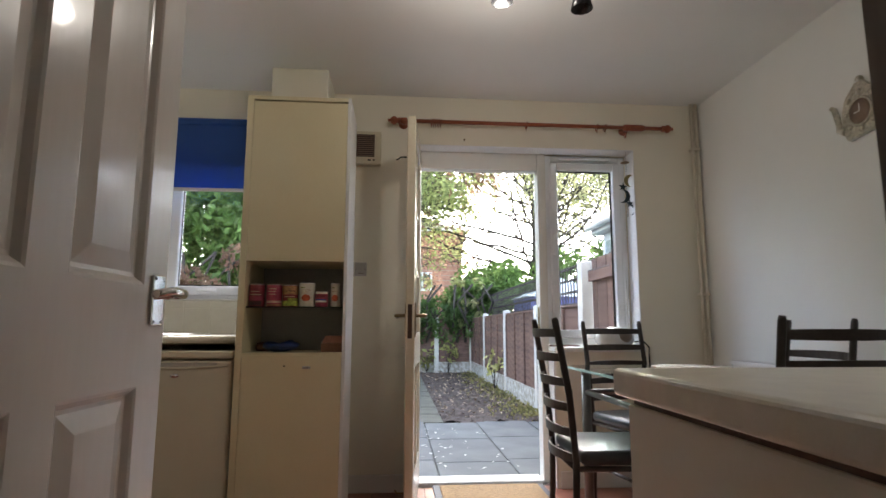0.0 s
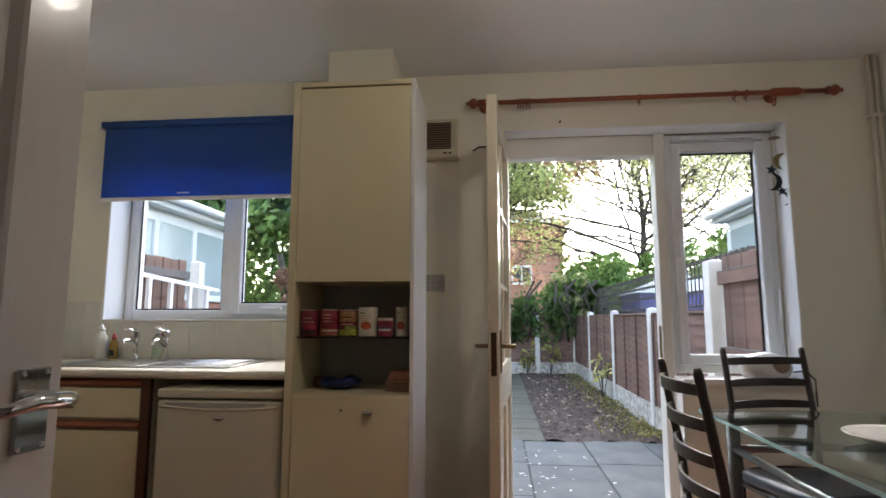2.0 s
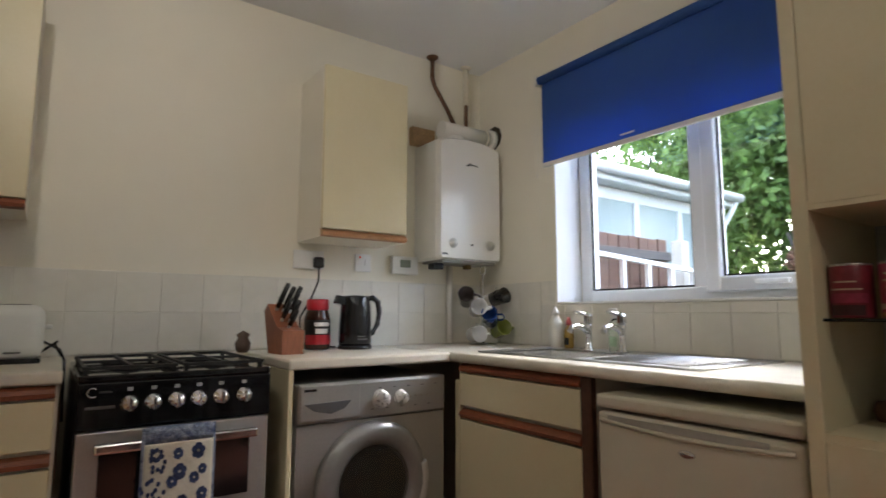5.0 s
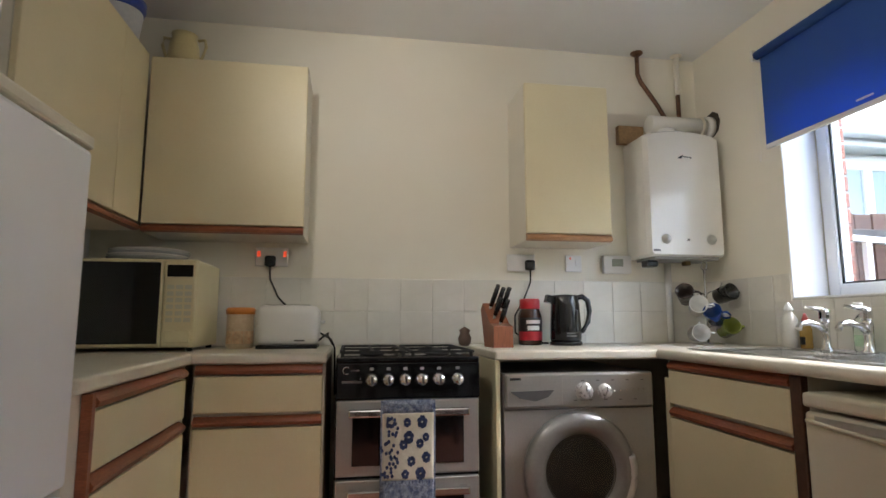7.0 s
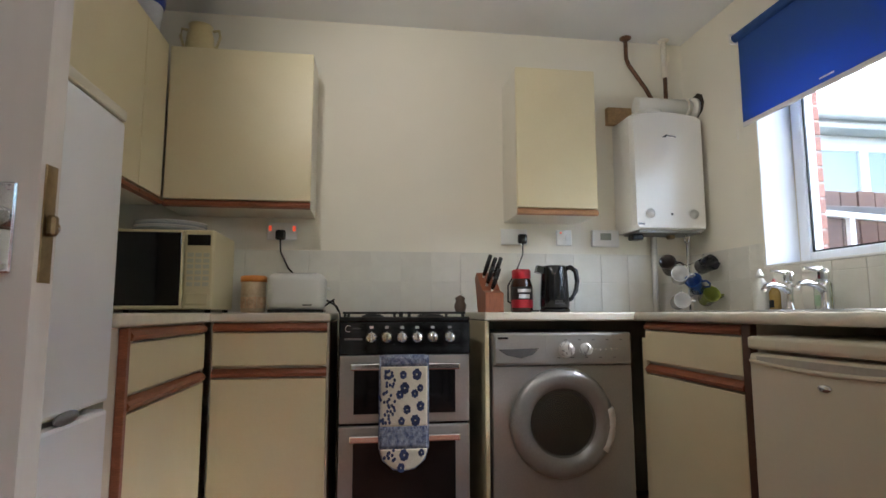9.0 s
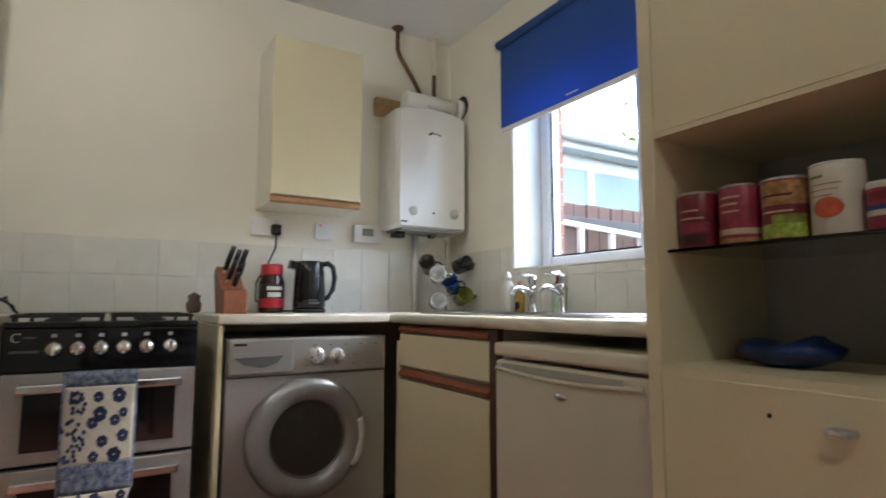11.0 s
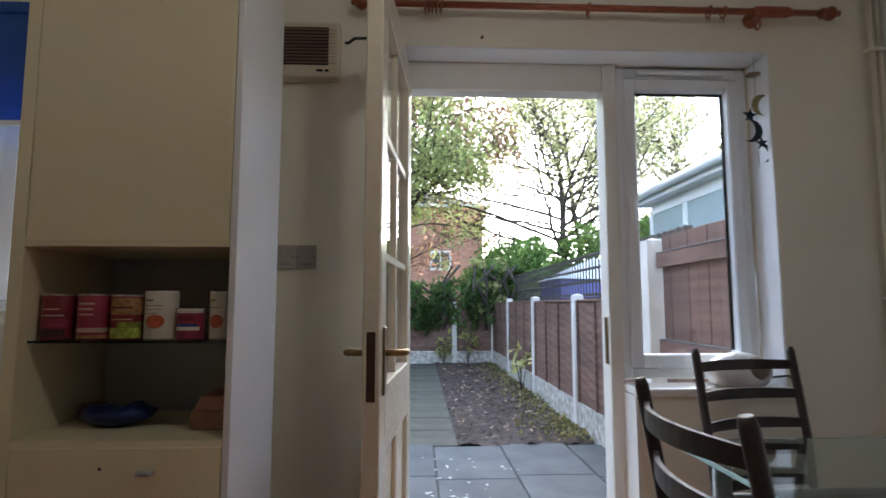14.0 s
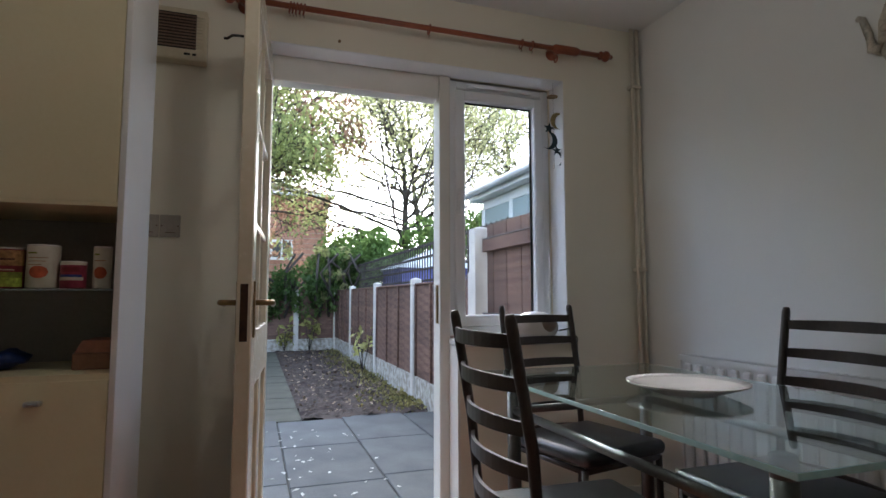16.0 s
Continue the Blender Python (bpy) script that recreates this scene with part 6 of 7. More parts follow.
# dining chairs: ladder back
def chair(label):
    c = thing("dining_chair", label, "chair", (0, 0, 0), group="chairs round the table")
    hw = 0.19
    for s in (-1, 1):
        part("back_post", tube([(s * (hw - 0.012), 0.225, 0.0), (s * (hw - 0.008), 0.205, 0.25), (s * (hw - 0.006), 0.20, 0.45), (s * hw, 0.222, 0.70), (s * hw, 0.268, 0.97), (s * hw, 0.271, 0.985)], 0.0135, 10, radii=(0.0125, 0.013, 0.013, 0.0135, 0.0135, 0.010)), CHAIRM, c, local=True)
        part("front_leg", tube([(s * (hw + 0.0), -0.20, 0.0), (s * (hw + 0.0), -0.195, 0.43)], 0.0125, 10), CHAIRM, c, local=True)
        part("side_rail", tube([(s * hw, -0.195, 0.425), (s * (hw - 0.006), 0.20, 0.425)], 0.011, 8), CHAIRM, c, local=True)
        part("lower_rail", tube([(s * hw, -0.197, 0.20), (s * (hw - 0.010), 0.21, 0.20)], 0.009, 8), CHAIRM, c, local=True)
    for y, z in ((-0.195, 0.425), (0.20, 0.425)):
        part("cross_rail", tube([(-hw, y, z), (hw, y, z)], 0.011, 8), CHAIRM, c, local=True)
    for k in range(-1, 5):
        z = 0.555 + 0.093 * k
        t = (z - 0.70) / 0.285
        yb = 0.222 + 0.046 * t if t > 0 else 0.200 + 0.022 * (z - 0.45) / 0.25
        bm = bmesh.new()
        n = 12
        prev = None
        for i in range(n + 1):
            s = i / n * 2 - 1
            x = s * (hw - 0.004)
            y = yb + 0.046 * (1 - s * s)
            hh = 0.0145 + 0.003 * (1 - s * s)
            ring4 = [bm.verts.new((x, y + dy, z + dz)) for dy, dz in ((-0.005, -hh), (0.005, -hh), (0.005, hh), (-0.005, hh))]
            if prev:
                for q in range(4):
                    bm.faces.new((prev[q], prev[(q + 1) % 4], ring4[(q + 1) % 4], ring4[q]))
            else:
                bm.faces.new(ring4)
            prev = ring4
        bm.faces.new(prev[::-1])
        part("ladder_slat", bm, CHAIRM, c, local=True)
    bm = bmesh.new()
    bm_box(bm, -0.205, 0.205, -0.225, 0.185, 0.437, 0.492, 0.024, 4)
    for v in bm.verts:
        v.co.z += 0.012 * max(0, 1 - (v.co.x / 0.2) ** 2) * max(0, 1 - ((v.co.y + 0.02) / 0.2) ** 2) if v.co.z > 0.47 else 0
    for f in bm.faces:
        f.smooth = True
    part("seat", bm, LEATHER, c, "padded black vinyl seat", local=True)
    return c
# rows: place and turn; the back stands at +y of the chair
c1 = chair("dark metal ladder-back chair with black seat under the window")
c1.matrix_world = pose(3.955, -0.445, 0, 0, 0, 12)
for (x, y, a), lb in (((3.515, -1.115, 88), "dark metal ladder-back chair pushed to the side of the table"), ((4.195, -1.115, -90), "dark metal ladder-back chair in front of the radiator"), ((3.99, -1.53, 180), "dark metal ladder-back chair at the near end of the table")):
    o = copy_thing(c1, pose(x, y, 0, 0, 0, a))
    tagged(o, lb)

# sideboard unit by the doorway
sb = thing("sideboard", "cream base unit with a thick worktop beside the doorway", "cabinet", (3.6, -2.6, 0))
part("top", box(3.07, 4.2, FY, -2.287, 0.812, 0.866, 0.010, 3), WORKTOP, sb, "thick cream top")
part("body", box(3.092, 4.18, FY, -2.31, 0.08, 0.798, 0.003), LAMINATE2, sb)
# Solid dark strip, coloured as the shade in the gap below the top.
part("gap_strip", box(3.10, 4.17, FY, -2.32, 0.798, 0.812), DARKWOOD, sb, "dark strip painted as the shade under the top")
part("plinth", box(3.11, 4.16, FY, -2.36, 0.0, 0.08), LAMINATE2, sb)

# door mat
mt2 = thing("door_mat", "brown coir door mat with a dark rubber edge", "door mat", (3.2, -0.05, 0.0))
part("edge", box(2.86, 3.53, -0.36, 0.085, 0.0, 0.010, 0.003), surf("dark_rubber", (0.07, 0.075, 0.09), 0.7), mt2, "dark rubber edge")
part("coir", box(2.90, 3.49, -0.32, 0.050, 0.010, 0.020, 0.003), surf("brown_coir", (0.27, 0.17, 0.08), 0.95, var=0.3, scale=60, fine=300, bump=0.9), mt2, "bristly brown coir")

# moon and star mobile
MOBM = surf("dark_teal_metal", (0.03, 0.05, 0.06), 0.3, 0.7, var=0.1)
mb = thing("moon_star_mobile", "dark metal hanging mobile of moons and stars", "mobile", (4.125, 0.03, 1.9))
part("thread", tube([(4.125, 0.03, 2.104), (4.125, 0.03, 1.66)], 0.0008, 4), GREYM, mb)
part("hanger", lathe([(0.028, 0.0), (0.026, 0.004), (0.0, 0.006)], 20, Matrix.Translation((4.12, 0.03, 2.025))), BRASS, mb, "small brass disc")
def crescent(cx, cz, r, flip=1, rot=0):
    pts = []
    for k in range(15):
        a = radians(-110 + 220 * k / 14)
        pts.append((r * math.cos(a), r * math.sin(a)))
    for k in range(15):
        a = radians(100 - 200 * k / 14)
        pts.append((0.36 * r * -1 + r * 0.86 * math.cos(a) * 0.86, r * 0.93 * math.sin(a)))
    m = Matrix.Translation((cx, 0.028, cz)) @ pose(0, 0, 0, 0, rot, 0)
    return prism([(flip * x, z) for x, z in pts], 0.003, m)
def star(cx, cz, r, rot=0):
    pts = [((r if k % 2 == 0 else r * 0.42) * math.sin(math.pi * k / 5), (r if k % 2 == 0 else r * 0.42) * math.cos(math.pi * k / 5)) for k in range(10)]
    return prism(pts, 0.003, Matrix.Translation((cx, 0.028, cz)) @ pose(0, 0, 0, 0, rot, 0))
part("moon", crescent(4.150, 1.905, 0.042, -1, 15), surf("brass_moon", (0.30, 0.25, 0.12), 0.35, 0.8), mb, "brass crescent moon")
part("star", star(4.098, 1.862, 0.030, 8), MOBM, mb)
part("moon", crescent(4.100, 1.800, 0.045, 1, 10), MOBM, mb)
part("star", star(4.140, 1.752, 0.026, -6), MOBM, mb)
part("moon", crescent(4.150, 1.712, 0.035, 1, -14), MOBM, mb)

# things on the sill
hl = thing("portable_radio", "rounded silver portable radio with raised aerial on the window sill", "radio", (4.0, 0.03, 0.83))
bm = bmesh.new()
bmesh.ops.create_uvsphere(bm, u_segments=26, v_segments=14, radius=1.0)
for v in bm.verts:
    v.co = Vector((v.co.x * 0.125, v.co.y * 0.065, max(0.0, 0.050 + v.co.z * 0.074)))
for f in bm.faces:
    f.smooth = True
part("shell", bm, surf("pale_silver_shell", (0.76, 0.77, 0.76), 0.22, 0.3, var=0.05), hl, local=True)
bm = bmesh.new()
bmesh.ops.create_uvsphere(bm, u_segments=20, v_segments=10, radius=1.0, matrix=Matrix.Translation((0.045, -0.03, 0.065)) @ Matrix.Diagonal((0.055, 0.045, 0.045, 1)))
for f in bm.faces:
    f.smooth = True
part("speaker", bm, surf("brown_grey_grip", (0.22, 0.17, 0.13), 0.4), hl, "brownish round speaker", local=True)
part("aerial", tube([(0.105, 0.03, 0.04), (0.107, 0.032, 0.43)], 0.0025, 6), STEEL, hl, "thin steel aerial", local=True)
part("cable", tube([(0.13, 0.0, 0.03), (0.17, -0.03, 0.04), (0.19, -0.07, 0.0), (0.185, -0.075, -0.06), (0.185, -0.08, -0.12)], 0.004, 8), BLACKP, hl, "black flex", local=True)

# wall clock with ornate frame
ckm = surf("antique_silver_clock", (0.50, 0.46, 0.38), 0.35, 0.4, var=0.2, scale=20, fine=80, bump=0.1)
cl = thing("wall_clock", "ornate silver teapot-shaped wall clock", "clock", (4.60, -1.285, 1.878))
prof = [(-0.10, -0.10), (0.08, -0.12), (0.105, -0.07), (0.10, 0.02), (0.075, 0.075), (0.035, 0.10), (0.02, 0.125), (-0.02, 0.125), (-0.035, 0.10), (-0.075, 0.075), (-0.10, 0.02)]
MC = Matrix.Translation((4.618, -1.295, 1.878)) @ pose(0, 0, 0, 0, 0, 90)
bm = prism(prof, 0.022, MC)
bmesh.ops.bevel(bm, geom=list(bm.edges), offset=0.004, segments=2, affect='EDGES')
part("frame", bm, ckm, cl)
part("lid_knob", lathe([(0.010, 0), (0.018, 0.01), (0.012, 0.024), (0, 0.03)], 14, Matrix.Translation((4.607, -1.295, 2.000))), ckm, cl)
part("spout", tube([(4.607, -1.205, 1.808), (4.607, -1.170, 1.823), (4.607, -1.160, 1.878), (4.607, -1.145, 1.933), (4.607, -1.130, 1.943)], 0.014, 10, radii=(0.022, 0.018, 0.013, 0.011, 0.010)), ckm, cl, "curved spout")
part("handle", tube([(4.607, -1.385, 1.928), (4.607, -1.440, 1.938), (4.607, -1.455, 1.878), (4.607, -1.425, 1.818), (4.607, -1.385, 1.808)], 0.009, 8), ckm, cl)
part("dial", lathe([(0.058, 0), (0.058, 0.003), (0, 0.004)], 32, along("-x", (4.596, -1.295, 1.868))), surf("bronze_dial", (0.20, 0.13, 0.09), 0.4), cl, "dark clock face")
part("dial_rim", tube([(4.594, -1.295 + 0.06 * math.cos(a), 1.868 + 0.06 * math.sin(a)) for a in [k * math.pi / 14 for k in range(29)]], 0.006, 8), ckm, cl)
part("hand", box(4.5905, 4.592, -1.297, -1.293, 1.866, 1.903), CERAMIC, cl)
part("hand", box(4.5905, 4.592, -1.295, -1.267, 1.866, 1.870), CERAMIC, cl)
for k in range(8):
    a = math.pi * k / 4
    part("scroll", lathe([(0.014, 0), (0.010, 0.006), (0, 0.007)], 12, along("-x", (4.597, -1.295 + 0.082 * math.cos(a), 1.873 + 0.082 * math.sin(a)))), ckm, cl)

# ceiling spotlights
def spot_bar(x, y, heads, label):
    s = thing("ceiling_spotlight", label, "ceiling light", (x, y, CH), group="ceiling lights")
    part("rose", lathe([(0.055, 0), (0.055, 0.012), (0.045, 0.022), (0, 0.024)], 28, along("-z", (x, y, CH))), CHROME, s)
    part("bar", tube([(x - 0.22, y, CH - 0.035), (x + 0.22, y, CH - 0.035)], 0.010, 10), CHROME, s)
    for hx, hy, lit in heads:
        part("stem", tube([(x + hx, y, CH - 0.035), (x + hx, y + hy * 0.5, CH - 0.085)], 0.007, 8), BLACKP, s)
        h = part("shade", lathe([(0.016, 0.0), (0.024, 0.012), (0.028, 0.05), (0.044, 0.115), (0.042, 0.115), (0.026, 0.05), (0.0, 0.02)], 24, along("-z", (x + hx, y + hy, CH - 0.085))), BLACKP, s, "black bell shade")
        part("bulb", lathe([(0.0, 0.03), (0.014, 0.045), (0.016, 0.062), (0.0, 0.075)], 16, along("-z", (x + hx, y + hy, CH - 0.085))), WARM if lit else BLACKP, h, "lit warm bulb" if lit else "unlit bulb")
    return s
WARM = glow("warm_bulb", (1.0, 0.84, 0.62), 8.0)
spot_bar(3.20, -1.39, ((-0.17, -0.01, True), (0.16, 0.01, False)), "bar ceiling light with black bell shades")
spot_bar(1.42, -2.15, ((-0.17, 0.02, True), (0.17, -0.02, True)), "bar ceiling light with black bell shades over the kitchen")
lamp_point("lamp_dining", (3.03, -1.40, 2.16), LAMP_W * 0.8)
for p in ((1.25, -2.13, 2.16), (1.59, -2.17, 2.16)):
    lamp_spot("lamp_kitchen", p, (0.2, -1.2, 1.95) if p[0] < 1.4 else (0.3, -0.5, 1.95), LAMP_W)

# ---- garden ----
GZ = -0.10
solo("ground", box(-400, 400, 0.37, 900, GZ - 0.6, GZ - 0.045), GRASS, "rough grass and earth reaching far away", "ground", "structure")
solo("soil_bed", box(3.19, 4.40, 3.0, 10.0, GZ - 0.044, GZ - 0.02), SOIL, "dark dug soil of the garden bed", "soil", "structure")
# lumpy soil surface
bm = bmesh.new()
nx, ny = 40, 150
grid = [[bm.verts.new((3.17 + 1.22 * i / nx + (0.02 * noise.noise(Vector((0, j * 0.3, 5))) if i == 0 else 0), 3.0 + 7.0 * j / ny, GZ - 0.005 + 0.05 * noise.noise(Vector((i * 0.16, j * 0.16, 0))) + 0.028 * noise.noise(Vector((i * 0.6, j * 0.6, 3))) + 0.05 * max(0, (i / nx - 0.75)))) for j in range(ny + 1)] for i in range(nx + 1)]
for i in range(nx):
    for j in range(ny):
        bm.faces.new((grid[i][j], grid[i + 1][j], grid[i + 1][j + 1], grid[i][j + 1]))
solo("soil_surface", bm, SOIL, "lumpy dark soil strewn with leaves", "soil", "stuff")


def scatter(name, count, place, size, mat, label, category, seed, tilt=0.5, thin=0.55):
    """Many small leaves as one body; place(rnd) gives a point."""
    rnd = random.Random(seed)
    vs, fs = [], []
    for k in range(count):
        p = Vector(place(rnd))
        s = size * (0.6 + 0.8 * rnd.random())
        m = Euler((rnd.gauss(0, tilt), rnd.gauss(0, tilt), rnd.random() * 6.28)).to_matrix()
        b = len(vs)
        for q in ((-s, 0, 0), (-0.1 * s, -thin * s, 0.12 * s), (s, 0, 0.0), (-0.1 * s, thin * s, 0.12 * s)):
            vs.append(p + m @ Vector(q))
        fs.append((b, b + 1, b + 2, b + 3))
    me = bpy.data.meshes.new(name)
    me.from_pydata(vs, [], fs)
    me.materials.append(mat)
    return me


def loose(name, me, label, category, kind="stuff"):
    return tagged(new(name, me), label, category, "", kind)


loose("fallen_leaves", scatter("fallen_leaves", 520, lambda r: (3.2 + 1.15 * r.random(), 3.05 + 6.8 * r.random(), GZ + 0.04), 0.026, surf("pale_dead_leaf", (0.13, 0.08, 0.05), 0.85, var=0.3, island=0.8, second=(0.30, 0.24, 0.16)), "", "", 11, 0.4), "pale dead leaves on the soil", "leaves")
LEAF_W = leafy("olive_weed_leaf", (0.20, 0.22, 0.07), (0.30, 0.26, 0.11))
loose("weeds", scatter("weeds", 1500, lambda r: (4.39 - abs(r.gauss(0, 0.20)), 3.05 + 6.5 * r.random() ** 1.3, GZ + 0.01 + 0.06 * r.random() ** 2), 0.022, LEAF_W, "", "", 12, 0.9), "yellowish olive weeds along the fence foot", "weeds")
loose("patio_leaves", scatter("patio_leaves", 46, lambda r: (2.75 + 0.75 * r.random() + 0.1, 0.9 + 1.7 * r.random(), GZ + 0.006), 0.021, surf("whitish_petal", (0.42, 0.42, 0.39), 0.8, var=0.1), "", "", 13, 0.15), "whitish fallen petals on the patio", "leaves")

# paving
patio = solo("patio", box(1.2, 6.0, 0.37, 3.0, GZ - 0.044, GZ - 0.012), JOINT, "dark jointed bed of the patio", "patio", "structure")
me_slab = mesh_of("slab", box(-0.288, 0.288, -0.456, 0.456, -0.03, 0.0, 0.006), SLAB)
for i in range(8):
    for j in range(3):
        piece("slab", me_slab, patio, (1.487 + 0.585 * i, 0.75 + 0.92 * j - (0.07 if i % 2 else 0.0), GZ + 0.002 * ((i * 7 + j * 3) % 3 - 1)))
path = solo("garden_path", box(2.42, 3.18, 3.0, 10.0, GZ - 0.044, GZ - 0.014), JOINT, "bed of the slab path beside the soil", "path", "structure")
me_slab2 = mesh_of("slab", box(-0.37, 0.37, -0.298, 0.298, -0.03, 0.0, 0.006), SLAB_P)
for j in range(11):
    piece("slab", me_slab2, path, (2.80, 3.31 + 0.605 * j, GZ + 0.002 * (j % 3 - 1)))


# fences
def concrete_post(name, x, y, h, label="pale concrete fence post", w=0.052):
    bm = bmesh.new()
    bm_box(bm, x - w, x + w, y - w, y + w, GZ - 0.1, GZ + h - 0.012, 0.006)
    top = [bm.verts.new((x + sx * w, y + sy * w, GZ + h - 0.012)) for sx, sy in ((-1, -1), (1, -1), (1, 1), (-1, 1))]
    ap = bm.verts.new((x, y, GZ + h + 0.006))
    for k in range(4):
        bm.faces.new((top[k], top[(k + 1) % 4], ap))
    return solo(name, bm, CONCRETE, label, "fence post", group="concrete posts")


def lap_panel(x, y0, y1, z0, z1, label, battens=4, side=-1):
    f = thing("fence_panel", label, "fence", (x, (y0 + y1) / 2, z0), group="fence panels")
    n = max(4, int((z1 - z0) / 0.085))
    me = mesh_of("board", prism([(-0.004, 0), (0.018, 0.0), (0.006, 0.115), (-0.004, 0.115)], y1 - y0 - 0.12), FENCE)
    for k in range(n):
        z = z0 + (z1 - z0 - 0.10) * k / (n - 1)
        piece("board", me, f, (x, y0 + 0.06, z), Matrix.Diagonal((side, 1, 1, 1)))
    for k in range(battens):
        y = y0 + 0.08 + (y1 - y0 - 0.16) * k / (battens - 1)
        part("batten", box(x + side * 0.016, x + side * 0.036, y - 0.018, y + 0.018, z0, z1, 0.002), FENCE, f)
    part("capping", box(x - 0.03, x + 0.04, y0 + 0.06, y1 - 0.06, z1, z1 + 0.022, 0.003), FENCE, f)
    return f


FX = 4.45
ys = [1.88, 3.68, 5.75, 7.95, 10.05]
for k, y in enumerate(ys):
    concrete_post("concrete_post", FX, y, 1.34)
    if k:
        gb = box(FX - 0.025, FX + 0.025, ys[k - 1] + 0.052, y - 0.052, GZ - 0.1, GZ + 0.26, 0.004)
        solo("gravel_board", gb, GRAVELB, "whitish concrete gravel board under the fence", "gravel board", group="gravel boards")
        lap_panel(FX, ys[k - 1], y, GZ + 0.265, GZ + 1.26, "dark brown lapped fence panel")
concrete_post("concrete_post", FX - 0.03, 1.73, 1.68, w=0.064)
def tall_panel(x, y0, y1, z0, z1):
    """Upright boards with two cross rails towards our garden."""
    f = thing("fence_panel", "tall brown upright-board fence panel by the house", "fence", (x, (y0 + y1) / 2, z0), group="fence panels")
    n = int((y1 - y0) / 0.118)
    me = mesh_of("board", box(-0.010, 0.010, 0.002, 0.115, z0, z1, 0.002), FENCE)
    for k in range(n):
        piece("board", me, f, (x + 0.003 * (k % 2), y1 - 0.118 * (k + 1), 0.001 * ((k * 5) % 3)))
    for z in (0.80, 1.375):
        part("rail", box(x - 0.05, x - 0.0105, y0, y1, z, z + 0.095, 0.004), FENCE, f)
        # Thin strip along the rail top, greyer than the boards.
        part("rail_top", box(x - 0.053, x - 0.0105, y0, y1, z + 0.0955, z + 0.104, 0.002), FENCE2, f, "grey strip on the rail top")
tall_panel(FX + 0.01, 0.32, 1.645, GZ + 0.20, 1.585)
solo("gravel_board", box(FX - 0.025, FX + 0.025, 0.38, 1.65, GZ - 0.1, GZ + 0.195, 0.004), GRAVELB, "whitish concrete gravel board under the fence", "gravel board", group="gravel boards")
# back fence
def back_panel(x0, x1, y, z0, z1):
    f = thing("fence_panel", "dark brown fence panel at the end of the garden", "fence", ((x0 + x1) / 2, y, z0), group="fence panels")
    for k in range(11):
        z = z0 + (z1 - z0 - 0.09) * k / 10
        part("board", box(x0 + 0.06, x1 - 0.06, y - 0.012 - 0.004 * (k % 2), y + 0.006, z, z + 0.10, 0.002), FENCE, f)
    for k in range(3):
        x = x0 + 0.09 + (x1 - x0 - 0.18) * k / 2
        part("batten", box(x - 0.02, x + 0.02, y - 0.036, y - 0.017, z0, z1, 0.002), FENCE, f)
for x0, x1 in ((-0.2, 1.70), (1.70, 3.59), (3.59, 4.45)):
    back_panel(x0, x1, 10.1, GZ + 0.24, GZ + 1.30)
    solo("gravel_board", box(x0 + 0.05, x1 - 0.05, 10.07, 10.12, GZ - 0.1, GZ + 0.236, 0.004), GRAVELB, "whitish concrete gravel board under the fence", "gravel board", group="gravel boards")
for x in (1.70, 3.59):
    concrete_post("concrete_post", x, 10.05, 1.30)

# neighbour's trellis fence
tr = thing("trellis_fence", "dark weathered trellis fence in the next garden", "fence", (4.95, 8, 1.0))
part("lower_board", box(4.93, 4.95, 2.2, 13.0, GZ, 1.22), TRELLIS, tr)
for z in (1.24, 1.40, 1.56, 1.72):
    part("rail", box(4.925, 4.955, 2.2, 13.0, z, z + 0.03, 0.002), TRELLIS, tr)
for k in range(86):
    y = 2.25 + 0.125 * k
    part("upright", box(4.917, 4.928, y, y + 0.028, 1.22, 1.76), TRELLIS, tr)
tp = thing("garden_canopy", "pale canopy with a blue-violet side beyond the trellis", "canopy", (6.3, 9.3, 0))
part("side", box(5.5, 7.4, 8.4, 10.2, GZ, 1.62), TARP, tp, "blue-violet cloth side")
bm = bmesh.new()
b4 = [bm.verts.new(p) for p in ((5.4, 8.3, 1.62), (7.5, 8.3, 1.62), (7.5, 10.3, 1.62), (5.4, 10.3, 1.62))]
ap = bm.verts.new((6.45, 9.3, 2.10))
for k in range(4):
    bm.faces.new((b4[k], b4[(k + 1) % 4], ap))
bm.faces.new(b4[::-1])
part("roof", bm, surf("pale_canvas", (0.62, 0.66, 0.66), 0.8, var=0.06), tp, "pale grey canvas roof")


# neighbours' white extensions
# White frames greyed in the colour so the strong sky doesn't blow them out.
EXTW = surf("toned_down_white_frame", (0.60, 0.62, 0.63), 0.4, var=0.05, scale=3, fine=60, bump=0.02)


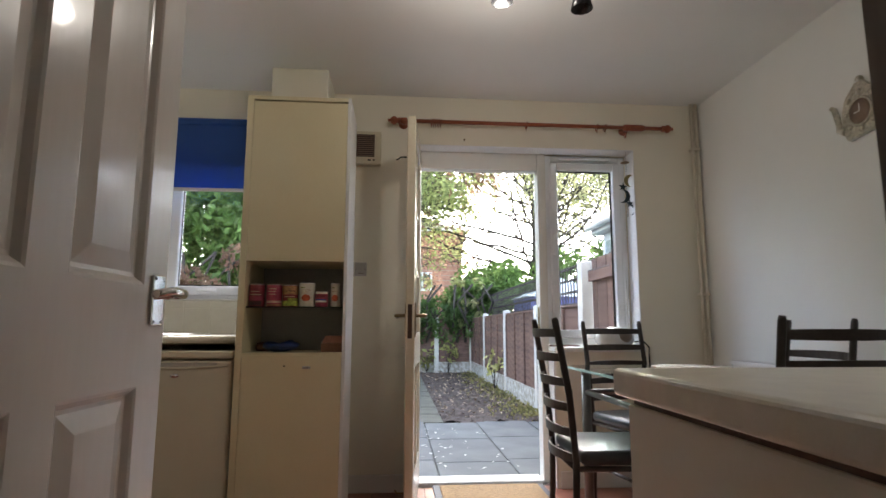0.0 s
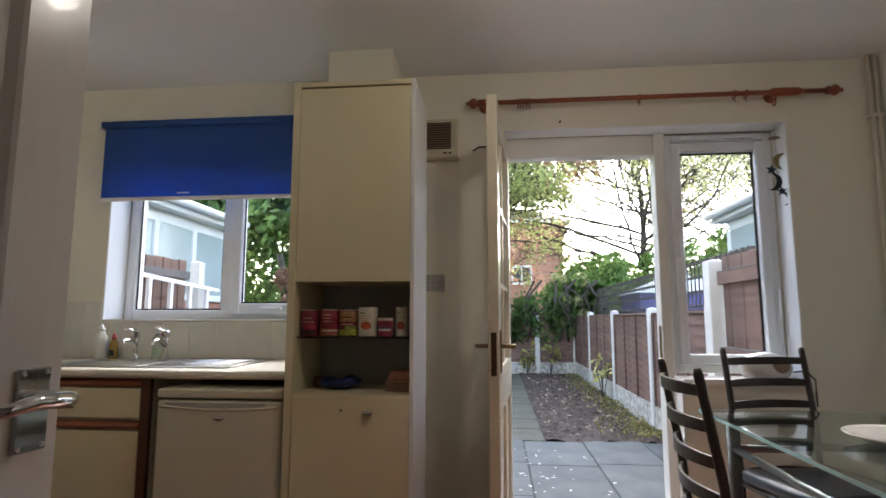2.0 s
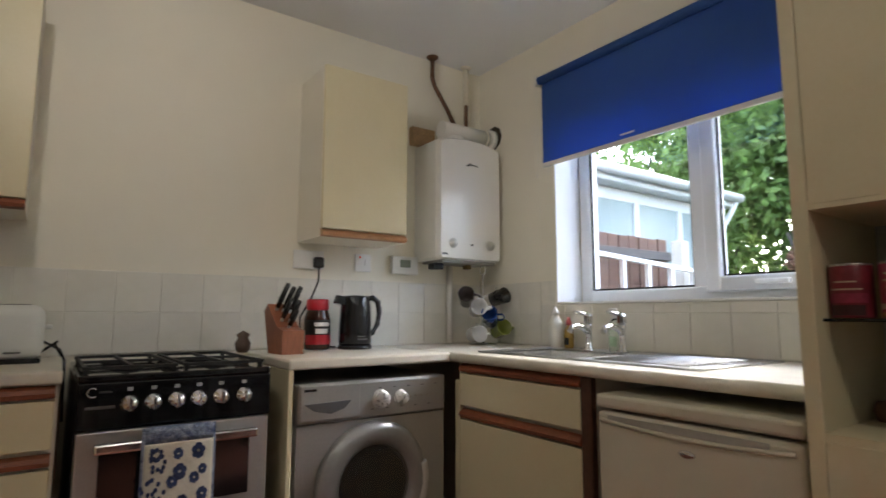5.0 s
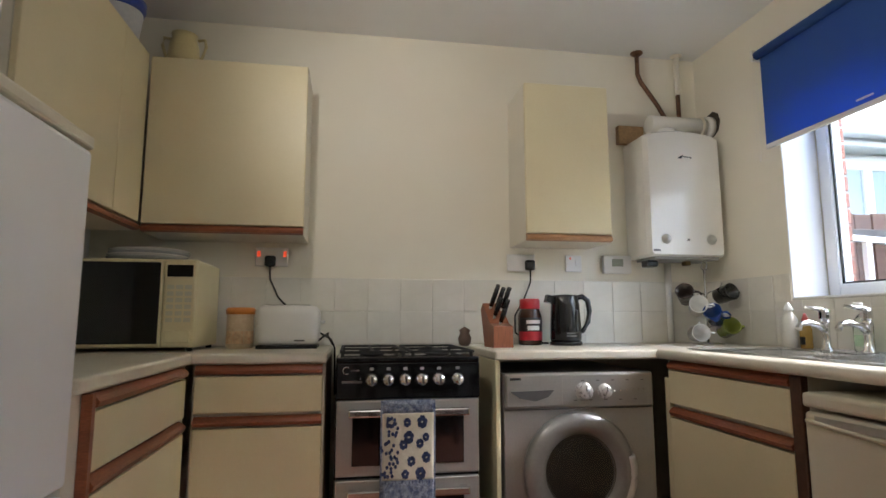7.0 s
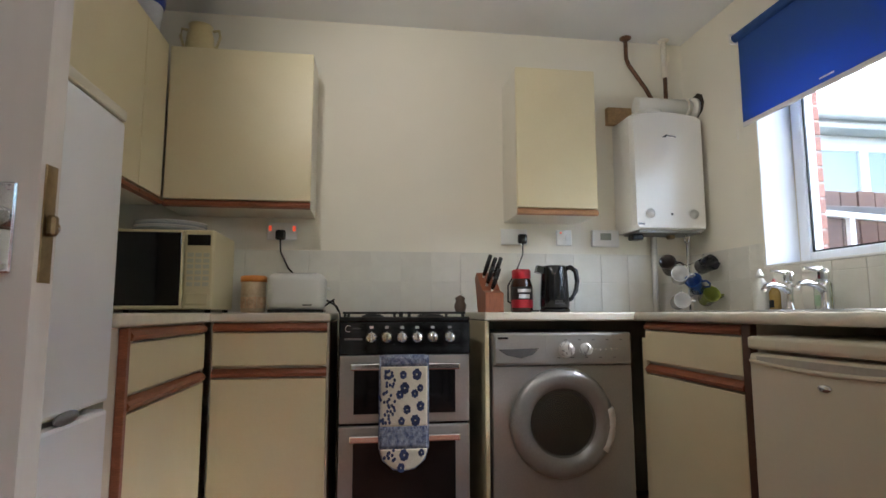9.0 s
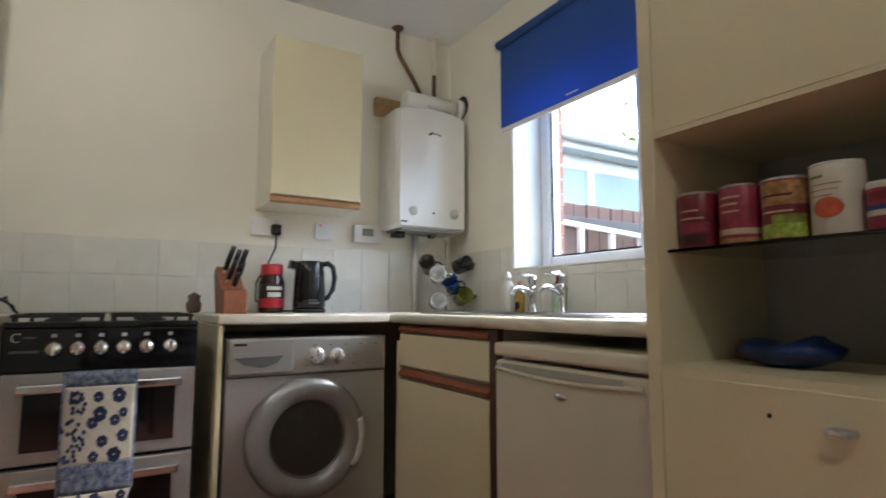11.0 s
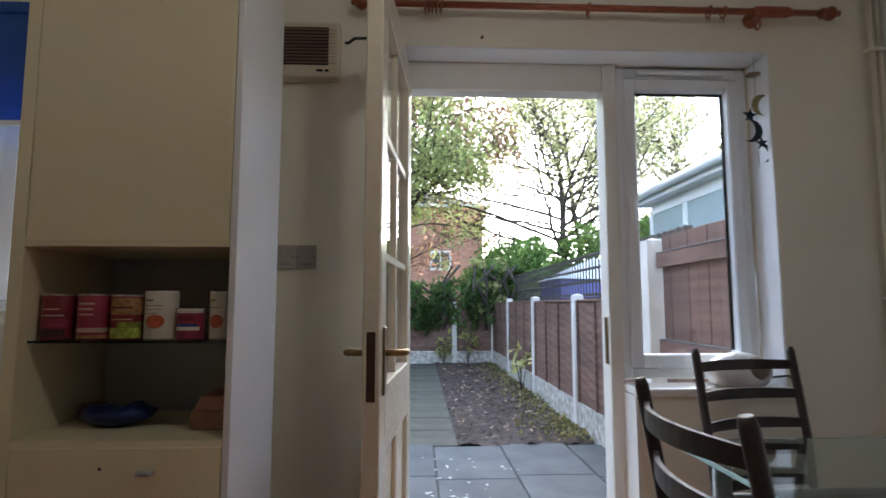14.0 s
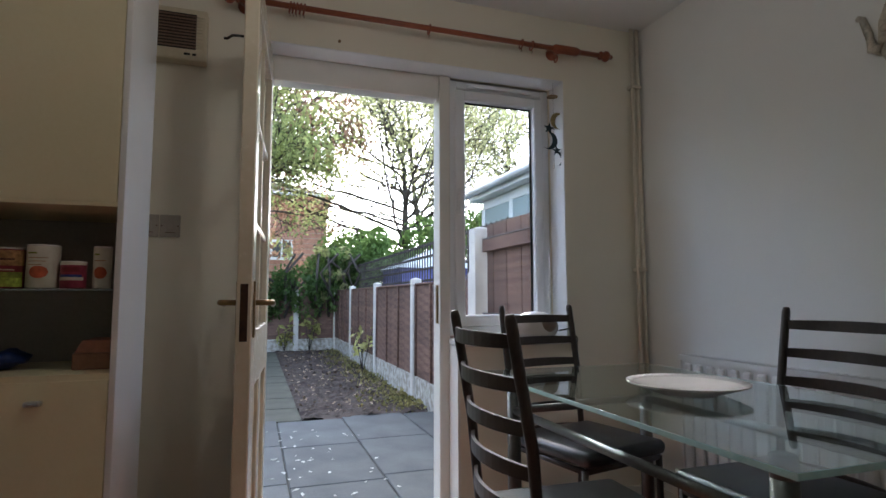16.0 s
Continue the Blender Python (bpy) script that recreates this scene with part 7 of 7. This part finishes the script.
def extension(x_face, x_back, y0, y1, zs, ze, label, side, n, pipe=True):
    """A white extension whose windows face our garden; side is the way the face looks (-1 or 1 along x)."""
    e = thing("garden_extension", label, "house extension", ((x_face + x_back) / 2, (y0 + y1) / 2, GZ))
    part("wall", box(x_face, x_back, y0, y1, GZ, zs), BRICK, e, "red brick lower wall")
    # Solid block; its dark colour gives the dimness indoors.
    part("upper_wall", box(x_face + side * -0.08, x_back, y0 + 0.08, y1 - 0.08, zs, ze), DARKIN, e, "solid block coloured dark as the unlit interior")
    part("sill", box(x_face + side * 0.06, x_back, y0 - 0.05, y1 + 0.05, zs, zs + 0.09, 0.01), EXTW, e)
    part("head", box(x_face + side * 0.02, x_back, y0, y1, ze - 0.14, ze, 0.006), EXTW, e)
    part("fascia", box(x_face + side * 0.20, x_back, y0 - 0.15, y1 + 0.18, ze, ze + 0.17, 0.01), EXTW, e, "deep white fascia")
    part("gutter", tube([(x_face + side * 0.26, y0 - 0.15, ze + 0.11), (x_face + side * 0.26, y1 + 0.18, ze + 0.11)], 0.055, 12), EXTW, e, "white gutter")
    if pipe:
        part("downpipe", tube([(x_face + side * 0.24, y1 + 0.12, ze + 0.08), (x_face + side * 0.10, y1 + 0.10, ze - 0.18), (x_face + side * 0.06, y1 + 0.06, ze - 0.3), (x_face + side * 0.06, y1 + 0.06, GZ)], 0.034, 10), EXTW, e, "white downpipe")
    bm = bmesh.new()
    poly = [(x_face + side * 0.22, ze + 0.17), (x_back, ze + 0.17), (x_back, ze + 0.75)]
    bm_prism(bm, poly, y1 - y0 + 0.30, Matrix.Translation((0, y0 - 0.13, 0)))
    part("roof", bm, surf("pale_roof_sheet", (0.45, 0.47, 0.47), 0.6, var=0.06), e, "pale sheet roof")
    for k in range(n + 1):
        y = y0 + (y1 - y0) * k / n
        part("window_post", box(x_face - 0.03, x_face + 0.04, y - 0.045, y + 0.045, zs + 0.08, ze - 0.13, 0.006), EXTW, e)
    for k in range(n):
        ya, yb = y0 + (y1 - y0) * k / n + 0.045, y0 + (y1 - y0) * (k + 1) / n - 0.045
        w = part("window", box(x_face - 0.01, x_face + 0.012, ya, yb, zs + 0.09, ze - 0.14), surf("pale_window_net_%d_%d" % (k, n), (0.30, 0.36, 0.36), 0.12, var=0.1, scale=3), e, "window with pale blinds")
    return e


extension(6.26, 9.8, 0.8, 5.95, 1.15, 2.58, "white framed extension of the next house with gutter", -1, 5, False)
extension(-1.35, -5.0, 0.8, 5.0, 1.35, 2.42, "white framed garden room of the next house with gutter", 1, 5)

# left boundary: brown upright boards with a white rail
def board_fence(x, y0, y1, z1, label):
    f = thing("fence_panel", label, "fence", (x, (y0 + y1) / 2, GZ), group="fence panels")
    n = int((y1 - y0) / 0.125)
    me = mesh_of("board", box(-0.009, 0.009, 0.003, 0.119, GZ - 0.05, z1, 0.002), FENCE)
    for k in range(n):
        piece("board", me, f, (x + 0.004 * (k % 2), y0 + 0.125 * k, 0.004 * ((k * 5) % 3)))
    for z in (0.25, z1 - 0.17):
        part("rail", box(x + 0.014, x + 0.055, y0, y0 + 0.125 * n, z, z + 0.07, 0.003), FENCE2, f, "grey weathered rail")
    return f
board_fence(-0.27, 0.45, 2.30, 1.66, "dark brown upright-board fence beside the kitchen window")
concrete_post("concrete_post", -0.25, 2.38, 1.78)
board_fence(-0.27, 2.45, 4.35, 1.05, "low dark brown board fence")
concrete_post("concrete_post", -0.25, 4.46, 1.3)
rl = thing("white_railing", "white painted metal railing in front of the fence", "railing", (-0.10, 1.5, GZ))
RAIL = lambda y: 1.515 - 0.058 * (y - 0.45)
part("top_rail", prism([(-0.022, -0.016), (0.022, -0.016), (0.022, 0.016), (-0.022, 0.016)], 2.06, Matrix.Translation((-0.10, 0.45, 1.515)) @ pose(0, 0, 0, -3.3, 0, 0)), UPVC, rl)
part("lower_rail", box(-0.115, -0.085, 0.42, 2.5, 0.32, 0.35, 0.003), UPVC, rl)
for k in range(7):
    y = 0.50 + 0.30 * k
    part("upright", box(-0.118, -0.082, y - 0.018, y + 0.018, GZ, RAIL(y) - 0.012, 0.003), UPVC, rl)

# brick house beyond the garden
BRICK_H = surf("pale_red_brick", (0.46, 0.235, 0.175), 0.9, var=0.18, scale=9, fine=90, bump=0.3)
hs = thing("brick_house", "red brick house beyond the garden with white windows", "house", (4.5, 25, GZ))
part("wall", box(-5.5, 5.55, 21.5, 29, GZ, 5.35), BRICK_H, hs)
bm = bmesh.new()
a = [bm.verts.new(p) for p in ((-5.8, 21.2, 5.3), (5.85, 21.2, 5.3), (5.85, 29.3, 5.3), (-5.8, 29.3, 5.3), (-2.5, 25.2, 6.9), (2.6, 25.2, 6.9))]
for q in ((0, 1, 5, 4), (1, 2, 5), (2, 3, 4, 5), (3, 0, 4), (0, 3, 2, 1)):
    bm.faces.new([a[k] for k in q])
part("roof", bm, ROOFT, hs)
part("gutter", tube([(-5.8, 21.15, 5.3), (5.85, 21.15, 5.3)], 0.06, 8), UPVC, hs)
for wx in (-2.6, 3.30):
    for wz in (2.58,):
        w = part("window", box(wx, wx + 0.90, 21.42, 21.5, wz, wz + 0.84), UPVC, hs, "white framed window")
        for px in (wx + 0.07, wx + 0.47):
            # Opaque panes, darkened in colour like an unlit room.
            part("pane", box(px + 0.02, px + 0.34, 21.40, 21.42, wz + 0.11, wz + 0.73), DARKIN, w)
for k in range(24):
    part("brick_course", box(-5.5, 5.55, 21.485, 21.499, GZ + 0.225 * k, GZ + 0.225 * k + 0.014), MORTAR, hs)


# trees
def leaf_cloud(name, points, parent, mat, size, seed, tilt=0.9, slim=0.5):
    """Small bent leaves at the given points, as one body."""
    rnd = random.Random(seed)
    vs, fs = [], []
    for p in points:
        s = size * (0.55 + 0.9 * rnd.random())
        m = Euler((rnd.gauss(0, tilt), rnd.gauss(0, tilt), rnd.random() * 6.28)).to_matrix()
        b = len(vs)
        for c in ((-s, 0, 0), (-0.15 * s, -slim * s, 0.1 * s), (s, 0, -0.12 * s), (-0.15 * s, slim * s, 0.1 * s)):
            vs.append(p + m @ Vector(c))
        fs.append((b, b + 1, b + 2, b + 3))
    me = bpy.data.meshes.new(name)
    me.from_pydata(vs, [], fs)
    me.materials.append(mat)
    o = new(name, me)
    o.parent = parent
    return tagged(o, "", "", "", "stuff")


def tree(base, height, label, seed, leaf, leaf_n, leaf_s, r0=0.12, clear=0.2, limbs=18, reach=2.6, rise=0.5, droop=0.0, bare=0.0, lean=(0, 0), puff=0.08):
    """A leader with limbs all round it, each with side branches and twigs; leaves sit along the twigs.
    bare: below this height most twigs have no leaves."""
    rnd = random.Random(seed)
    t = thing("garden_tree", label, "tree", base, group="garden trees")
    tb, lb = bmesh.new(), bmesh.new()
    twigs = []

    def shoot(bm, p, d, length, r, n, sides, curl, wob):
        pts, rad = [p.copy()], [r]
        for k in range(n):
            d = (d + Vector((rnd.gauss(0, wob), rnd.gauss(0, wob), rnd.gauss(curl, wob)))).normalized()
            p = p + d * (length / n)
            pts.append(p.copy())
            rad.append(max(0.0065, r * (1 - 0.72 * (k + 1) / n)))
        bm_tube(bm, pts, r, sides, False, rad)
        return pts, rad

    trunk, trad = shoot(tb, Vector((0, 0, -0.1)), Vector((*lean, 1)).normalized(), height, r0, 12, 9, 0.02, 0.05)
    for k in range(limbs):
        f = clear + (0.96 - clear) * (k + 0.4 * rnd.random()) / limbs
        i = min(11, int(f * 12))
        q = trunk[i].lerp(trunk[i + 1], f * 12 - i)
        a = 2.4 * k + rnd.gauss(0, 0.35)
        up = rise + 0.5 * f
        d = Vector((math.cos(a), math.sin(a), up)).normalized()
        ln = reach * (1.0 - 0.55 * (f - clear) / (1 - clear)) * (0.75 + 0.5 * rnd.random())
        lim, lr = shoot(lb, q, d, ln, max(0.029, trad[i] * 0.46), 8, 6, 0.015 - droop, 0.09)
        for j in range(2, 9):
            for side in range(2):
                dd = (lim[j] - lim[j - 1]).normalized()
                ax = Vector((rnd.gauss(0, 1), rnd.gauss(0, 1), rnd.gauss(0.1, 0.7))).normalized()
                nd = (dd * 0.75 + ax * 0.75).normalized()
                br, brr = shoot(lb, lim[j], nd, ln * (0.42 - 0.025 * j) * (0.7 + 0.6 * rnd.random()), max(0.010, lr[j] * 0.6), 4, 4, 0.01 - droop, 0.14)
                for m in range(1, 5):
                    nd2 = ((br[m] - br[m - 1]).normalized() * 0.7 + Vector((rnd.gauss(0, 0.6), rnd.gauss(0, 0.6), rnd.gauss(0.1, 0.5)))).normalized()
                    tw, twr = shoot(lb, br[m], nd2, 0.18 + 0.28 * rnd.random(), 0.0075, 2, 3, 0.0, 0.2)
                    twigs.append(tw)
    part("trunk", tb, BARK, t, local=True)
    tagged(part("branchwork", lb, BARK, t, local=True), kind="stuff")
    leafy_twigs = [w for w in twigs if (w[2].z > bare or rnd.random() < 0.12) and noise.noise(w[2] * 0.8 + Vector((seed, 0, 0))) > -0.28]
    pts = []
    while len(pts) < leaf_n:
        w = rnd.choice(leafy_twigs)
        for k in range(5):
            pts.append(w[0].lerp(w[2], 0.2 + 0.9 * rnd.random()) + Vector((rnd.gauss(0, puff), rnd.gauss(0, puff), rnd.gauss(-0.3 * puff, puff))))
    leaf_cloud("crown", pts, t, leaf, leaf_s, seed + 1)
    return t


LEAF_R = leafy("autumn_leaf", (0.30, 0.21, 0.12), (0.38, 0.21, 0.16), through=0.75)
LEAF_G = leafy("light_green_leaf", (0.34, 0.43, 0.16), (0.46, 0.48, 0.20), through=0.75)
LEAF_P = leafy("pale_yellow_green_leaf", (0.50, 0.53, 0.24), (0.58, 0.56, 0.30), through=0.8)
tree((6.80, 13.0, GZ), 6.6, "tree with dark bare lower branches and sparse yellow-green leaves", 21, LEAF_P, 17000, 0.046, 0.14, 0.38, 30, 5.2, 0.12, 0.0, 4.5, puff=0.15)
tree((2.3, 12.6, GZ), 8.6, "broad tree with brown and red autumn leaves", 34, LEAF_R, 15000, 0.076, 0.14, 0.40, 26, 4.6, 0.28, 0.0, 0.0, (-0.02, 0.0), 0.16)
tree((2.55, 11.8, GZ), 5.7, "light green tree hanging over the end fence", 91, LEAF_G, 17000, 0.060, 0.09, 0.56, 24, 3.8, 0.12, 0.015, 0.0, (0.0, 0.0), 0.15)
tree((10.6, 14.0, GZ), 7.4, "thin tree with sparse pale leaves", 8, LEAF_P, 10000, 0.050, 0.12, 0.30, 26, 4.6, 0.3, 0.0, 4.0, puff=0.14)
tree((8.6, 16.6, GZ), 9.6, "slender tree with sparse pale green leaves", 17, LEAF_P, 8000, 0.058, 0.12, 0.35, 22, 4.4, 0.35, 0.0, 5.0, puff=0.15)
tree((0.4, 15.0, GZ), 7.4, "autumn tree beyond the end fence", 93, LEAF_R, 12000, 0.085, 0.12, 0.25, 20, 3.6, 0.3, 0.0, 0.0, (0, 0), 0.15)


def bush(name, box6, lobes, radius, count, size, mat, label, seed, slope=0.0, category="hedge"):
    """Overlapping leafy lobes over a few stems; slope raises the top towards +x."""
    x0, x1, y0, y1, z0, z1 = box6
    h = thing(name, label, category, ((x0 + x1) / 2, (y0 + y1) / 2, z0))
    rnd = random.Random(seed)
    sb2 = bmesh.new()
    for k in range(9):
        x, y = x0 + (x1 - x0) * rnd.random(), (y0 + y1) / 2 + rnd.gauss(0, 0.1)
        bm_tube(sb2, [(x, y, z0), (x + rnd.gauss(0, 0.2), y, (z0 + z1) / 2), (x + rnd.gauss(0, 0.3), y, z0 + (z1 - z0) * 0.85)], 0.03, 5)
    tagged(part("stemwork", sb2, BARK, h), kind="stuff")
    balls = []
    for k in range(lobes):
        u, v = rnd.random(), rnd.random()
        r = radius * (0.6 + 0.7 * rnd.random())
        top = z1 + slope * (u - 0.5) - r
        balls.append((Vector((x0 + (x1 - x0) * u, rnd.uniform(y0, y1), z0 + r * 0.4 + (top - z0 - r * 0.4) * v ** 0.7)), r))
    pts = []
    off = Vector(h.location)
    while len(pts) < count:
        c, r = rnd.choice(balls)
        d = Vector((rnd.gauss(0, 1), rnd.gauss(0, 1), rnd.gauss(0.2, 1))).normalized()
        p = c + d * r * (0.72 + 0.36 * rnd.random() ** 1.5)
        if noise.noise(p * 2.6) > -0.22:
            pts.append(p - off)
    leaf_cloud("foliage", pts, h, mat, size, seed + 1, 0.8)
    return h


bush("hedge", (4.8, 9.9, 12.3, 13.6, GZ, 3.45), 150, 0.50, 21000, 0.075, LEAF_A, "tall green hedge beyond the fence", 71, 0.9)
bush("ivy_clump", (2.2, 4.5, 9.75, 10.4, 0.60, 1.75), 46, 0.27, 6000, 0.055, LEAF_C, "dark ivy tumbling over the end fence", 72)
bush("ivy_clump", (3.9, 5.5, 10.0, 10.9, 1.05, 2.4), 40, 0.36, 6000, 0.062, LEAF_A, "green climber on the fence corner", 73, 0.6)
bush("climber_sprigs", (3.2, 4.9, 9.6, 10.0, 0.95, 2.15), 12, 0.14, 330, 0.065, LEAF_P, "bright yellow-green climber sprigs over the ivy", 75, category="climber")
bush("tall_shrub", (-5.8, 1.3, 8.4, 11.6, GZ, 6.4), 230, 0.85, 42000, 0.105, LEAF_A, "tall leafy green shrub filling the kitchen window", 74, -1.2, "shrub")
bush("berry_shrub", (-1.6, 0.9, 7.6, 8.3, 0.9, 2.7), 16, 0.36, 2600, 0.075, LEAF_R, "reddish leafy shrub in front of the green one", 76, category="shrub")


def sapling(x, y, h, n, mat, seed, label, size=0.07):
    rnd = random.Random(seed)
    p = thing("young_plant", label, "plant", (x, y, GZ))
    bm = bmesh.new()
    ends = []
    for k in range(5):
        a = rnd.random() * 6.28
        e = Vector((0.16 * math.cos(a), 0.16 * math.sin(a), h * (0.6 + 0.4 * rnd.random())))
        bm_tube(bm, [(0, 0, 0), e * 0.5 + Vector((0, 0, 0.05)), e], 0.006, 5)
        ends.append(e)
    part("stem", bm, BARK, p, local=True)
    vs, fs = [], []
    for k in range(n):
        e = rnd.choice(ends) * rnd.uniform(0.45, 1.05)
        q = e + Vector((rnd.gauss(0, 0.05), rnd.gauss(0, 0.05), rnd.gauss(0, 0.04)))
        s = size * (0.6 + 0.7 * rnd.random())
        m = Euler((rnd.gauss(0, 0.7), rnd.gauss(0, 0.7), rnd.random() * 6.28)).to_matrix()
        b = len(vs)
        for c in ((-s, 0, 0), (-0.1 * s, -0.45 * s, 0.1 * s), (s, 0, -0.1 * s), (-0.1 * s, 0.45 * s, 0.1 * s)):
            vs.append(q + m @ Vector(c))
        fs.append((b, b + 1, b + 2, b + 3))
    me = bpy.data.meshes.new("leaves")
    me.from_pydata(vs, [], fs)
    me.materials.append(mat)
    o = new("leaves", me)
    o.parent = p
    return p


LEAF_Y = surf("pale_yellow_leaf", (0.42, 0.40, 0.14), 0.6, var=0.2, scale=3, fine=20, bump=0.0, island=0.25)
sapling(4.28, 5.95, 0.72, 34, LEAF_Y, 3, "young plant with pale yellow leaves at the fence", 0.075)
sapling(3.35, 9.85, 0.62, 40, LEAF_B, 4, "young yellow-green shrub at the end fence", 0.08)
sapling(3.85, 9.75, 0.72, 44, LEAF_B, 5, "young yellow-green shrub beside the concrete post", 0.08)

# ---- wall tiles, floor tiles ----
TW, TG = 0.152, 0.0020
def tile_mesh(w, h):
    return mesh_of("tile", box(-w / 2, w / 2, -h / 2, h / 2, 0, 0.0045, 0.0008), TILE)
me_t = tile_mesh(TW - TG, TW - TG)
gl = box(0.0, 0.003, FY, -0.002, 0.905, 1.2125)
solo("grout_left", gl, GROUT, "pale grout bed of the wall tiles", "tiles", "structure")
turn_x = Matrix(((0, 0, 1, 0), (1, 0, 0, 0), (0, 1, 0, 0), (0, 0, 0, 1)))
turn_y = Matrix(((1, 0, 0, 0), (0, 0, -1, 0), (0, 1, 0, 0), (0, 0, 0, 1)))
y = -1.894 + TW / 2 - 7 * TW
while y < -0.05:
    if y - TW / 2 > FY:
        for r in range(2):
            piece("tile", me_t, wall_left, (0.003, y, 0.908 + TW * (r + 0.5)), turn_x)
    y += TW
solo("grout_back", box(0.012, 1.88, -0.003, 0.0, 0.905, 1.098), GROUT, "pale grout bed of the wall tiles", "tiles", "structure")
solo("grout_back_side", box(0.012, WX0 - 0.004, -0.003, 0.0, 1.0985, 1.2125), GROUT, "pale grout bed of the wall tiles", "tiles", "structure")
me_cut = tile_mesh(TW - TG, 0.036)
for k in range(12):
    x = 0.090 + TW * k
    piece("tile", me_t, wall_back, (x, -0.003, 0.908 + TW / 2), turn_y)
    if x + TW / 2 < WX0:
        piece("tile", me_t, wall_back, (x, -0.003, 0.908 + TW * 1.5), turn_y)
    else:
        piece("tile", me_cut, wall_back, (x, -0.003, 1.0615 + 0.018), turn_y)
me_f = mesh_of("tile", box(-0.149, 0.149, -0.149, 0.149, -0.006, 0.0, 0.002), FLOORT)
for i in range(15):
    for j in range(10):
        piece("tile", me_f, floor_ob, (0.16 + 0.302 * i + 0.08, -2.80 + 0.302 * j, -0.001))
me_brick = mesh_of("brick", box(-0.1075, 0.1075, -0.0515, 0.0515, -0.0325, 0.0325, 0.003), BRICK)
for k in range(26):
    for i in range(2):
        piece("brick", me_brick, wall_outer, (0.4085 - 0.225 * i - (0.1125 if k % 2 and i else 0.0), 0.3235, 0.95 + 0.075 * k))
